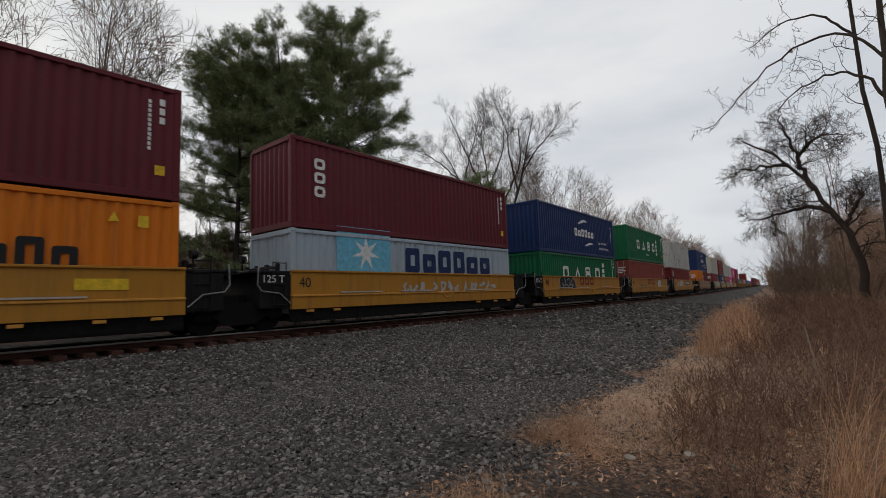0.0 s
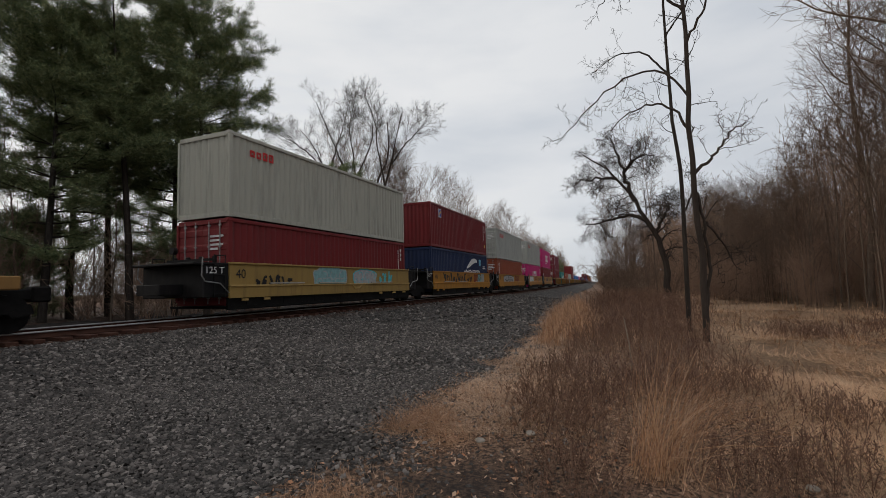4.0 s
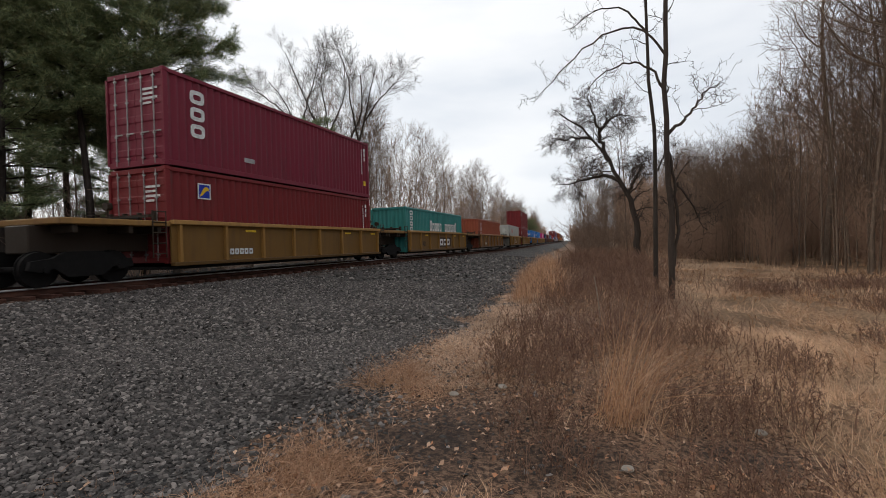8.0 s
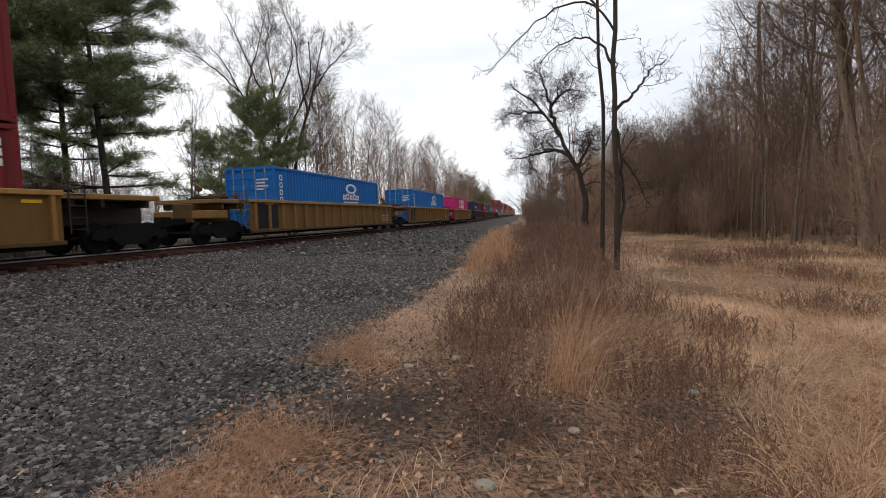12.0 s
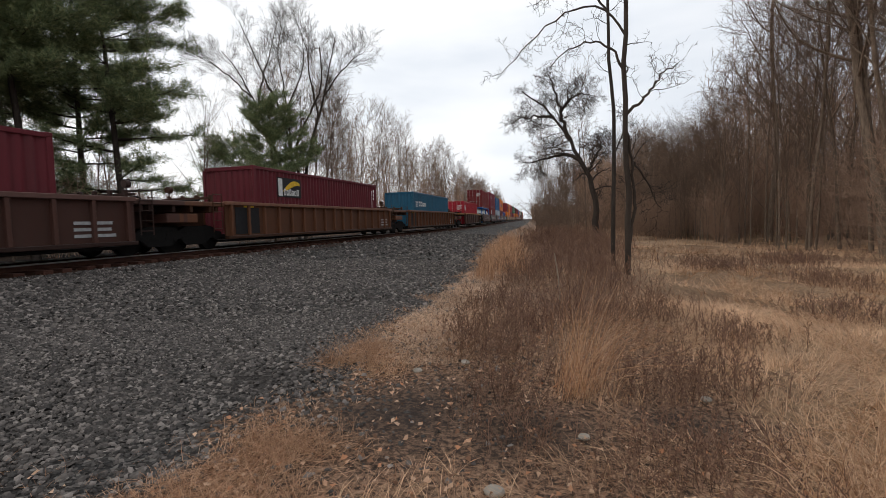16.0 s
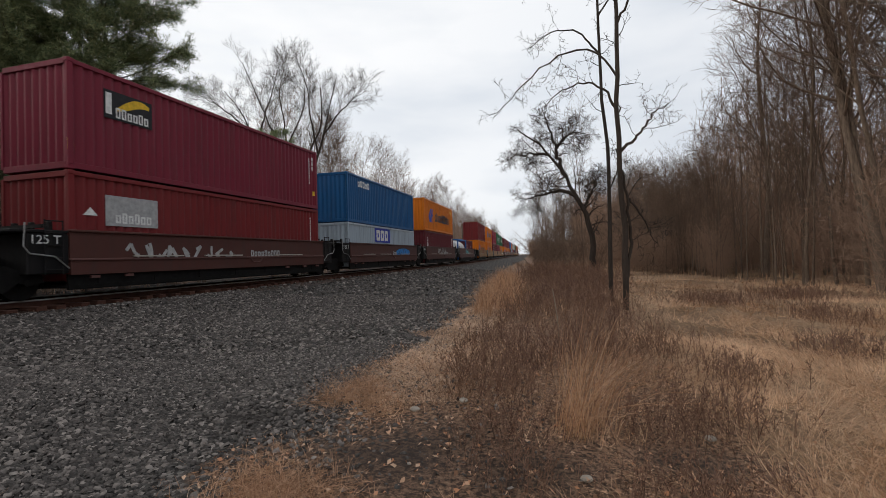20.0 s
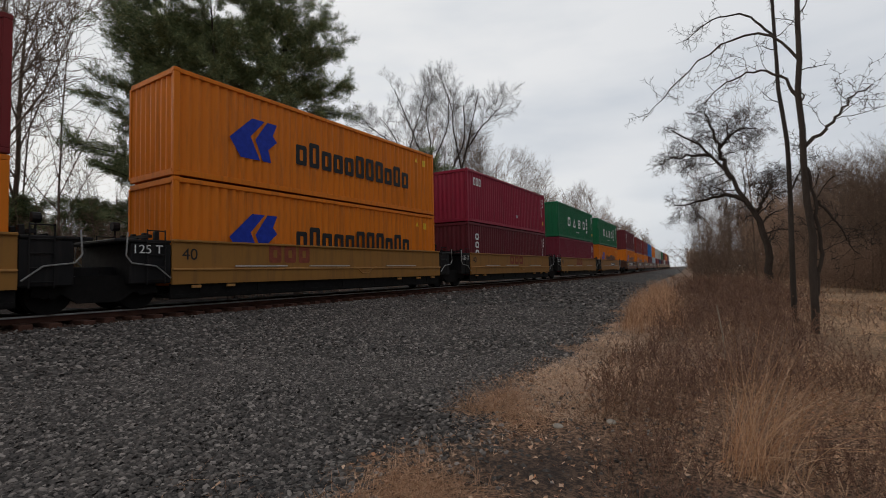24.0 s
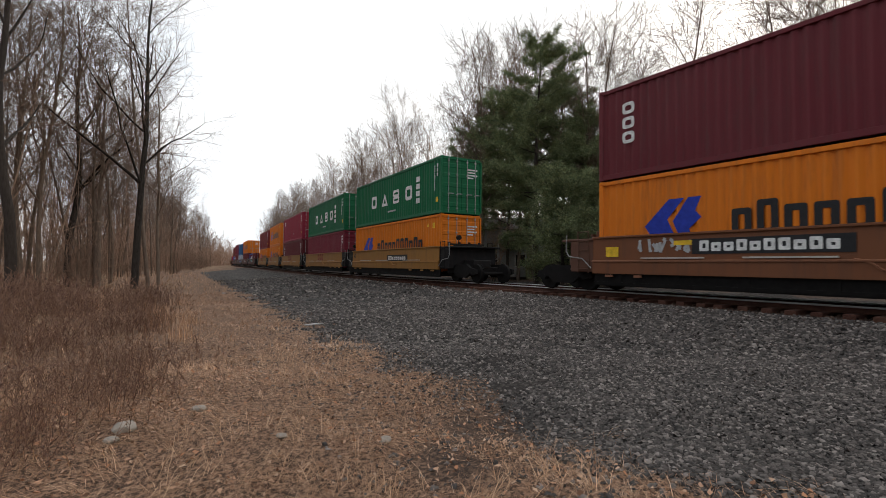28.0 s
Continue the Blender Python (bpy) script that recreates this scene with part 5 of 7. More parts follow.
def branch_off(rng, parent, f, angle):
    """Start point and direction of a child at fraction f of a parent."""
    pts, rad = parent
    x = f * (len(pts) - 1)
    i = min(int(x), len(pts) - 2)
    u = x - i
    p = pts[i] * (1 - u) + pts[i + 1] * u
    t = pts[i + 1] - pts[i]
    t /= np.linalg.norm(t)
    q = rng.normal(0, 1, 3)
    q -= t * (q @ t)
    q /= np.linalg.norm(q)
    a = math.radians(angle)
    return p, t * math.cos(a) + q * math.sin(a), rad[i] * (1 - u) + rad[i + 1] * u


def limbs_v(rng, P, D, L, R, seg, wander, lift, tip=0.3):
    """Many wandering limbs at once: points (n, seg + 1, 3) and radii (n, seg + 1)."""
    P = np.array(P, float)
    n = len(P)
    D = np.array(D, float)
    D /= np.linalg.norm(D, axis=1)[:, None]
    step = (np.broadcast_to(L, n) / seg)[:, None]
    pts = [P]
    for _ in range(seg):
        D = D + rng.normal(0, wander, (n, 3)) + np.array([0, 0, 1.0]) * np.reshape(lift, (-1, 1))
        D /= np.linalg.norm(D, axis=1)[:, None]
        P = P + D * step
        pts.append(P)
    return np.stack(pts, 1), np.broadcast_to(R, n)[:, None] * np.linspace(1, tip, seg + 1)[None]


def kids_v(rng, level, n, lo, angle, hi=0.99):
    """Start points, directions, radii and fractions of n children on each limb of a level."""
    pts, rad = level
    N, m = rad.shape
    f = np.minimum(lo + (hi - lo) * (np.arange(n) + rng.random((N, n))) / n, 0.99)
    x = f * (m - 1)
    i = np.minimum(x.astype(int), m - 2)
    u = (x - i)[..., None]
    k = np.arange(N)[:, None]
    a, b = pts[k, i], pts[k, i + 1]
    t = b - a
    t /= np.linalg.norm(t, axis=-1)[..., None] + 1e-9
    q = rng.normal(0, 1, t.shape)
    q -= t * (q * t).sum(-1)[..., None]
    q /= np.linalg.norm(q, axis=-1)[..., None] + 1e-9
    w = np.radians(angle * rng.uniform(0.65, 1.3, (N, n)))[..., None]
    r = rad[k, i] * (1 - u[..., 0]) + rad[k, i + 1] * u[..., 0]
    return (a * (1 - u) + b * u).reshape(-1, 3), (t * np.cos(w) + q * np.sin(w)).reshape(-1, 3), r.ravel(), f.ravel()


def frames_v(pts):
    t = np.gradient(pts, axis=1)
    t /= np.linalg.norm(t, axis=2)[..., None] + 1e-9
    ref = np.where(np.abs(t[:, :1, :1]) < 0.8, np.array([1.0, 0.13, 0.07]), np.array([0.1, 1.0, 0.05]))
    a = np.cross(t, ref)
    a /= np.linalg.norm(a, axis=2)[..., None] + 1e-9
    return a, np.cross(t, a)


def tubes_v(level, sides):
    """Tapered tubes round all limbs of a level."""
    pts, rad = level
    a, b = frames_v(pts)
    g = np.arange(sides) * 2 * math.pi / sides
    ring = pts[:, :, None, :] + rad[:, :, None, None] * (a[:, :, None, :] * np.cos(g)[:, None] + b[:, :, None, :] * np.sin(g)[:, None])
    N, m = rad.shape
    base = (np.arange(N) * m * sides)[:, None, None]
    i = (np.arange(m - 1) * sides)[None, :, None]
    j = np.arange(sides)[None, None, :]
    k = (j + 1) % sides
    return ring.reshape(-1, 3), np.stack([base + i + j, base + i + k, base + i + sides + k, base + i + sides + j], -1).reshape(-1, 4)


def ribbons_v(rng, level):
    """Thin stems as narrow strips, each turned at random."""
    pts, rad = level
    a, b = frames_v(pts)
    w = rng.uniform(0, math.pi, (len(pts), 1, 1))
    side = (a * np.cos(w) + b * np.sin(w)) * rad[..., None]
    N, m = rad.shape
    i = (np.arange(N) * 2 * m)[:, None] + 2 * np.arange(m - 1)[None]
    return np.stack([pts - side, pts + side], 2).reshape(-1, 3), np.stack([i, i + 1, i + 3, i + 2], -1).reshape(-1, 4)


def bare_tree(seed, height, r0, counts, first=0.35, angles=(40, 42, 45), ratio=(0.45, 0.5, 0.5), lean=(0, 0), trunks=1, splay=0.16, wander=0.06, lift=0.05, twig_r=0.006, droop=0.0, sway=None):
    """Branch levels of a leafless tree, each one (points, radii)."""
    rng = np.random.default_rng(seed)
    k = np.arange(trunks)
    d = np.stack([lean[0] + rng.normal(0, splay, trunks) * (trunks > 1), lean[1] + rng.normal(0, splay, trunks) * (trunks > 1), np.ones(trunks)], 1)
    lev = [limbs_v(rng, np.stack([0.12 * k, 0.05 * k, -0.15 + 0 * k], 1), d, height * rng.uniform(0.9, 1.0, trunks), np.where(k == 0, r0, r0 * 0.8), 10, wander * 0.6 if sway is None else sway, 0.02, 0.16)]
    return grow(rng, lev, height, counts, first, angles, ratio, wander, lift, twig_r, droop)


def grow(rng, lev, length, counts, first, angles, ratio, wander, lift, twig_r, droop=0.0, thin=(0.4, 0.6)):
    """Adds levels of ever finer branches."""
    for L, n in enumerate(counts):
        length *= ratio[min(L, len(ratio) - 1)]
        P, D, r, f = kids_v(rng, lev[-1], n, first if L == 0 else 0.2, angles[min(L, len(angles) - 1)])
        shrink = (1.15 - 0.55 * f) if L == 0 else (1.1 - 0.4 * f)
        lev.append(limbs_v(rng, P, D, length * shrink * rng.uniform(0.7, 1.2, len(P)), np.maximum(r * rng.uniform(*thin, len(P)), twig_r), (6, 4, 3, 2)[min(L, 3)], wander * (1.2 + L * 0.6), lift * (1.0 if L < 2 else 0.6) - droop * L, 0.3))
    return lev


def shaped_tree(seed, limbs, scale, length, counts, angles, ratio, first=0.3, depth=0.25, wander=0.1, lift=0.05, twig_r=0.007, droop=0.0, kink=0.02):
    """A tree whose main limbs are given as (foot radius, tip radius, (across, up) points), with random finer levels."""
    rng = np.random.default_rng(seed)
    P, R = [], []
    for r0, r1, path in limbs:
        p = np.array(path, float) * scale
        s = np.concatenate([[0], np.cumsum(np.hypot(*np.diff(p, axis=0).T))])
        g = np.linspace(0, s[-1], 17)
        u, w = np.interp(g, s, p[:, 0]), np.interp(g, s, p[:, 1])
        for q in (u, w):
            q[1:-1] = 0.25 * q[:-2] + 0.5 * q[1:-1] + 0.25 * q[2:]
        jit = rng.normal(0, kink, (17, 2))
        jit[0] = 0
        P.append(np.stack([u + jit[:, 0], depth * (u * np.sin(0.55 * w + 1.0) + 0.5 * np.sin(1.7 * u)), w + jit[:, 1]], 1))
        R.append(np.linspace(r0, r1, 17))
    return grow(rng, [(np.stack(P), np.stack(R))], length, counts, first, angles, ratio, wander, lift, twig_r, droop, (0.24, 0.4))


def join_levels(levels, sides):
    vs, fs, n = [], [], 0
    for i, l in enumerate(levels):
        v, f = tubes(l, sides[min(i, len(sides) - 1)]) if isinstance(l, list) else tubes_v(l, sides[min(i, len(sides) - 1)])
        vs.append(v)
        fs.append(f + n)
        n += len(v)
    return np.concatenate(vs), np.concatenate(fs)


def tree_meshes(lev, split=2, sides=(8, 6, 4, 3, 3), barkm=None, twigm=None):
    trunk = fast_mesh("trunk", *join_levels(lev[:split], sides), barkm or BARK, True)
    return trunk, fast_mesh("crown", *join_levels(lev[split:], sides[split:] or (3,)), twigm or TWIG)


def plant_tree(name, label, trunk, crown, m, group="", category="tree"):
    ob = thing(name, label, category, group, m)
    hang("trunk", trunk, ob)
    hang("crown", crown, ob)
    return ob


def at_polar(yaw, dist):
    a = math.radians(yaw)
    return -dist * math.sin(a), dist * math.cos(a)


def ground_pose(x, y, rz=0.0, scale=1.0, rx=0.0):
    return pose(x, y, float(ground_z(x, y)), rx, 0, rz) @ Matrix.Diagonal((scale, scale, scale, 1))


def shrub_mesh(lev, sides, mat):
    """A whole shrub as one mesh."""
    return fast_mesh("shrub", *join_levels(lev, (sides,)), mat)


def build_woods():
    r = random.Random(11)
    forest = [tree_meshes(bare_tree(100 + i, 16.5, 0.10 + 0.02 * (i % 3), (13, 8, 7), 0.28, (33, 40, 44), (0.33, 0.46, 0.45), wander=0.07, lift=0.07, twig_r=0.014), sides=(6, 4, 3, 3)) for i in range(6)]
    tall = [tree_meshes(bare_tree(150 + i, 21.0, 0.09 + 0.035 * (i % 3), (19, 9, 7), 0.22 + 0.04 * (i % 4), (46, 46, 46), (0.235, 0.44, 0.42), wander=0.1, lift=0.075, twig_r=0.0095), sides=(7, 5, 3, 3)) for i in range(7)]
    young = [tree_meshes(bare_tree(200 + i, 10.5, 0.05, (13, 7, 4), 0.14, (30, 38, 42), (0.32, 0.42, 0.45), wander=0.06, twig_r=0.0085), split=1, sides=(5, 3, 3)) for i in range(5)]
    bush = [shrub_mesh(bare_tree(300 + i, 3.2, 0.025, (6, 4), 0.08, (42, 48), (0.5, 0.5), trunks=7, splay=0.32, wander=0.16, twig_r=0.009), 3, TWIG) for i in range(4)]
    brush = [shrub_mesh(bare_tree(400 + i, 4.0, 0.022, (7, 4), 0.05, (42, 48), (0.45, 0.5), trunks=9, splay=0.34, wander=0.16, twig_r=0.012), 3, BRUSH) for i in range(4)]
    spots = []

    def wood(kind, x, y, sc):
        spots.append((kind, x, y, sc))
    # right-hand woods: tall trees along the field
    for i in range(19):
        a = r.uniform(-36, -20.0)
        d = float(np.interp(-a, [16, 19, 24, 29, 36], [27, 26, 24.5, 20, 19])) + (r.uniform(0, 4) if i < 11 else 4 + abs(r.gauss(0, 1)) * 18)
        x, y = at_polar(a, d)
        wood("t", x, y, r.uniform(0.8, 1.12))
    for i in range(60):
        a = r.uniform(-36, -15.8)
        d = float(np.interp(-a, [16, 19, 24, 29, 36], [27, 26, 24.5, 20, 19])) + r.uniform(-0.5, 18)
        x, y = at_polar(a, d)
        wood("yu"[i % 2], x, y, r.uniform(0.7, 1.25))
    for i in range(30):
        x, y = at_polar(r.uniform(-95, -36), r.uniform(20, 48))
        wood("ty"[i % 2], x, y, r.uniform(0.8, 1.1))
    # a lower, dense thicket farther along, taller trees well behind it
    for i in range(150):
        a = r.uniform(-16.6, -6.2)
        d = float(np.interp(-a, [6, 9, 13, 17], [46, 39, 35, 29])) + 24 * r.random() ** 1.5
        x, y = at_polar(a, d)
        wood("yyu"[i % 3], x, y, r.uniform(0.62, 0.8) * (0.55 + 0.012 * d) * float(np.interp(-a, [6, 14, 16.6], [1.0, 1.0, 1.25])))
    for i in range(46):
        a = r.uniform(-15.5, -1.5)
        x, y = at_polar(a, r.uniform(78, 135))
        wood("f", x, y, r.uniform(0.75, 0.95))
    for i in range(26):
        a = r.uniform(-3.0, 3.0)
        x, y = at_polar(a, float(np.interp(a, [-3, 0, 3], [50, 75, 110])) + r.uniform(0, 40))
        wood("fy"[i % 2], x, y, r.uniform(0.5, 0.65))
    for i in range(60):
        y = -r.uniform(26, 170)
        edge = float(np.interp(-y, [24, 40, 90, 200], [2.0, -3.0, -13.5, -40.0]))
        wood("u", edge + r.uniform(0.3, 12), y, r.uniform(0.6, 1.3))
    for i in range(70):
        s = r.choice((r.uniform(45, 260), -r.uniform(28, 220)))
        x, y, h = track(s, -r.uniform(10, 22))
        wood("u", float(x), float(y), r.uniform(0.8, 1.6))
    # the thicket beside the gravel past the single trees
    for i in range(42):
        y = r.uniform(33, 130)
        x = float(np.interp(y, EDGE_Y, EDGE_X)) + 3.4 + abs(r.gauss(0, 2.2))
        wood("b" if i % 3 else "y", x, y, r.uniform(0.8, 1.5))
    # woods behind the viewer, on the same side
    for i in range(60):
        y = -r.uniform(24, 200)
        edge = float(np.interp(-y, [24, 40, 90, 200], [2.5, -2.5, -13.0, -40.0]))
        wood("f", edge + abs(r.gauss(0, 1)) * 10, y, r.uniform(0.85, 1.15))
    for i in range(24):
        x, y = at_polar(r.uniform(172.5, 196), r.uniform(30, 62))
        wood("t", x, y, r.uniform(0.75, 1.0))
    for i in range(60):
        y = -r.uniform(24, 150)
        edge = float(np.interp(-y, [24, 40, 90, 200], [1.5, -3.5, -14.0, -41.0]))
        wood("y" if i % 2 else "b", edge + abs(r.gauss(0, 1)) * 7, y, r.uniform(0.8, 1.2))
    # beyond the track: ahead, opposite and behind
    for i in range(96):
        s = 50 + 300 * r.random() ** 1.4
        x, y, h = track(s, -r.uniform(11, 22))
        wood("f" if i % 3 else "y", float(x), float(y), r.uniform(1.0, 1.2) if i % 3 else r.uniform(1.2, 1.7))
    for i in range(44):
        s = r.uniform(-26, 12)
        x, y, h = track(s, -r.uniform(13, 27))
        wood("y" if i % 3 else "f", float(x), float(y), r.uniform(1.3, 1.75) if i % 3 else r.uniform(1.0, 1.25))
    for i in range(102):
        s = -28 - 250 * r.random() ** 1.3
        x, y, h = track(s, -r.uniform(11, 21))
        wood("f" if i % 3 else "y", float(x), float(y), r.uniform(1.12, 1.35) if i % 3 else r.uniform(1.5, 2.0))
    for i in range(40):
        s = r.uniform(20, 140)
        x, y, h = track(s, -r.uniform(8, 13))
        wood("b", float(x), float(y), r.uniform(0.7, 1.3))
    # thicket under and between the pines
    for i in range(120):
        x, y = at_polar(r.uniform(43, 92), r.uniform(30, 46))
        wood("uubuy"[i % 5], x, y, r.uniform(0.8, 1.25))
    names = {"t": ("tall_tree", "tall slender leafless hardwood tree at the field's edge", tall), "f": ("bare_tree", "tall leafless hardwood tree in winter woods", forest), "y": ("young_tree", "slender leafless young tree in winter woods", young), "b": ("shrub", "leafless brown shrub of thin stems", bush), "u": ("brush", "dense reddish-brown leafless brush under the trees", brush)}
    for k, (kind, x, y, sc) in enumerate(spots):
        name, label, pool = names[kind]
        if kind in "bu":
            o = tagged(new(name, pool[k % len(pool)]), label, "shrub", "winter woods")
            o.matrix_basis = ground_pose(x, y, r.uniform(0, 360), sc)
            continue
        trunk, crown = pool[k % len(pool)]
        plant_tree(name, label, trunk, crown, ground_pose(x, y, r.uniform(0, 360), sc), "winter woods")


build_woods()


def build_far_woods():
    """The unpicked depth of the woods: thin stems with a few twigs, joined."""
    rng = np.random.default_rng(77)
    X, Y, H = [], [], []

    def add(x, y, h):
        X.append(x)
        Y.append(y)
        H.append(h)
    n = 800
    a = rng.uniform(-37, -15.5, n)
    d = np.interp(-a, [16, 19, 24, 29, 36], [28, 27, 26, 22, 21]) + rng.uniform(8, 60, n)
    add(d * np.sin(np.radians(-a)), d * np.cos(np.radians(-a)), rng.uniform(3.5, 13, n) * (0.7 + 0.008 * d))
    n = 1000
    a = rng.uniform(-16.5, -1.5, n)
    d = np.interp(-a, [1, 6, 9, 13, 17], [75, 48, 42, 38, 31]) + rng.uniform(0, 60, n)
    add(d * np.sin(np.radians(-a)), d * np.cos(np.radians(-a)), (0.13 * d + 1.5) * rng.uniform(0.45, 0.95, n))
    n = 1300
    y = -rng.uniform(30, 300, n)
    e = np.interp(-y, [24, 40, 90, 200, 300], [5.0, 0.0, -11.0, -38.0, -70.0])
    add(e + rng.uniform(0, 28, n), y, rng.uniform(5, 15, n))
    n = 1900
    s = np.where(rng.random(n) < 0.5, rng.uniform(55, 420, n), -rng.uniform(45, 250, n))
    x, y, h = track(s, -rng.uniform(12, 32, n))
    add(x, y, rng.uniform(7, 18, n))
    n = 1900
    a, d = np.radians(np.where(rng.random(n) < 0.5, rng.uniform(-2, 9, n), rng.uniform(160, 182, n))), rng.uniform(330, 420, n)
    x, y = -d * np.sin(a), d * np.cos(a)
    ok = np.abs(offset_of(x, y)) > 9
    add(x[ok], y[ok], rng.uniform(6, 13, n)[ok])
    x, y, h = map(np.concatenate, (X, Y, H))
    far = np.hypot(x, y)
    stems = limbs_v(rng, np.stack([x, y, ground_z(x, y) - 0.1], 1), np.stack([rng.normal(0, 0.07, len(x)), rng.normal(0, 0.07, len(x)), np.ones(len(x))], 1), h, 0.005 * h + 0.00012 * far, 4, 0.07, 0.02, 0.3)
    P, D, r, f = kids_v(rng, stems, 11, 0.1, 44)
    far = np.repeat(far, 11)
    twigs = limbs_v(rng, P, D, np.repeat(h, 11) * rng.uniform(0.12, 0.3, len(P)), 0.009 + 0.0003 * far + 0.05 * (far > 300), 2, 0.2, 0.1, 0.4)
    near = far < 90
    P, D, r, f = kids_v(rng, (twigs[0][near], twigs[1][near]), 3, 0.2, 45)
    far = np.repeat(far[near], 3)
    fine = limbs_v(rng, P, D, np.repeat(np.repeat(h, 11)[near], 3) * rng.uniform(0.05, 0.12, len(P)), 0.006 + 0.0002 * far + 0.03 * (far > 300), 1, 0.2, 0.1, 0.5)
    v1, f1 = tubes_v(stems, 3)
    v2, f2 = ribbons_v(rng, twigs)
    v3, f3 = ribbons_v(rng, fine)
    tagged(new("distant_woods", fast_mesh("distant_woods", np.concatenate([v1, v2, v3]), np.concatenate([f1, f2 + len(v1), f3 + len(v1) + len(v2)]), BRUSH)), "depth of bare winter woods seen through nearer trees", "woods", kind="stuff")


build_far_woods()


def build_single_trees():
    # two close trunks at the verge, the nearer one with long knotty limbs
    lev = shaped_tree(41, [
        (0.08, 0.032, [(0, -0.3), (0.1, 1.8), (0.0, 3.4), (-0.07, 5.3), (0.0, 6.5), (0.03, 8.2), (-0.1, 10.6), (0.1, 12.5)]),
        (0.045, 0.03, [(0.02, 0.2), (0.22, 2.0), (0.14, 2.9), (0.0, 3.6)]),
        (0.036, 0.01, [(-0.07, 5.25), (-0.35, 5.8), (-0.7, 6.1), (-1.2, 6.1), (-1.6, 6.05), (-1.95, 5.7)]),
        (0.032, 0.008, [(-0.03, 6.1), (-0.35, 6.7), (-0.7, 6.95), (-1.6, 7.05), (-2.3, 6.8), (-2.8, 6.5), (-3.3, 6.0), (-3.75, 5.8)]),
        (0.045, 0.012, [(0.0, 4.1), (0.5, 4.55), (0.85, 5.05), (1.12, 5.2)]),
        (0.03, 0.008, [(0.2, 2.9), (0.42, 2.5), (0.6, 2.1), (0.8, 1.7)]),
        (0.035, 0.01, [(0.0, 7.4), (0.5, 8.3), (0.9, 9.0), (1.5, 9.3)]),
        (0.04, 0.01, [(0.0, 8.3), (-0.6, 9.1), (-1.3, 9.4), (-2.1, 9.2)])], 1.0, 2.6, (10, 4, 3), (55, 50, 48), (0.34, 0.42, 0.5), 0.36, 0.3, 0.2, 0.03, 0.0055, 0.02, 0.028)
    t, c = tree_meshes(lev, split=1, barkm=DARKBARK, twigm=DARKBARK)
    plant_tree("roadside_tree", "tall slim bare tree with knotty limbs at the verge", t, c, ground_pose(1.53, 13.05, -6.7))
    lev = shaped_tree(47, [
        (0.07, 0.03, [(0, -0.3), (0.0, 2.6), (0.03, 4.3), (-0.14, 6.2), (-0.16, 8.5), (-0.1, 11.2)]),
        (0.03, 0.01, [(0.0, 3.4), (0.25, 3.9), (0.3, 4.5)]),
        (0.035, 0.01, [(-0.15, 7.6), (-0.7, 8.4), (-1.5, 8.7), (-2.4, 8.4)]),
        (0.03, 0.01, [(-0.15, 8.8), (0.4, 9.6), (0.8, 10.5)])], 1.0, 2.4, (9, 4, 3), (50, 48, 45), (0.36, 0.42, 0.5), 0.5, 0.3, 0.2, 0.03, 0.0055, 0.02, 0.014)
    t, c = tree_meshes(lev, split=1, barkm=DARKBARK, twigm=DARKBARK)
    plant_tree("roadside_tree", "slim bare tree with a dark wavering trunk at the verge", t, c, ground_pose(1.43, 15.3, -5.4))
    # leaning tree hung with vines
    lev = shaped_tree(53, [
        (0.21, 0.035, [(0.05, -0.3), (0.0, 2.7), (-0.45, 5.1), (-1.1, 6.0), (-1.8, 7.6), (-2.9, 9.3), (-3.8, 10.2), (-5.0, 11.2)]),
        (0.14, 0.03, [(-1.75, 7.5), (-2.2, 8.7), (-2.4, 9.8), (-2.9, 11.1), (-3.0, 12.2)]),
        (0.13, 0.02, [(-1.0, 5.9), (-2.2, 6.5), (-3.4, 6.3), (-4.5, 6.0), (-5.4, 6.1)]),
        (0.1, 0.02, [(-0.45, 5.1), (0.0, 5.9), (0.3, 6.6), (0.2, 7.4)]),
        (0.1, 0.02, [(-2.4, 9.6), (-1.7, 10.3), (-0.9, 10.6), (-0.2, 10.4)]),
        (0.1, 0.02, [(-2.9, 9.3), (-3.9, 9.5), (-4.9, 9.3), (-5.7, 9.6)])], 0.86, 5.2, (20, 9, 7), (60, 55, 60), (0.34, 0.45, 0.5), 0.2, 0.3, 0.2, -0.02, 0.0075, 0.03, 0.05)
    t, c = tree_meshes(lev, split=1, barkm=DARKBARK, twigm=DARKBARK)
    plant_tree("vine_tree", "leaning dark tree tangled with hanging vines", t, c, ground_pose(1.8, 30.6, -3.3))
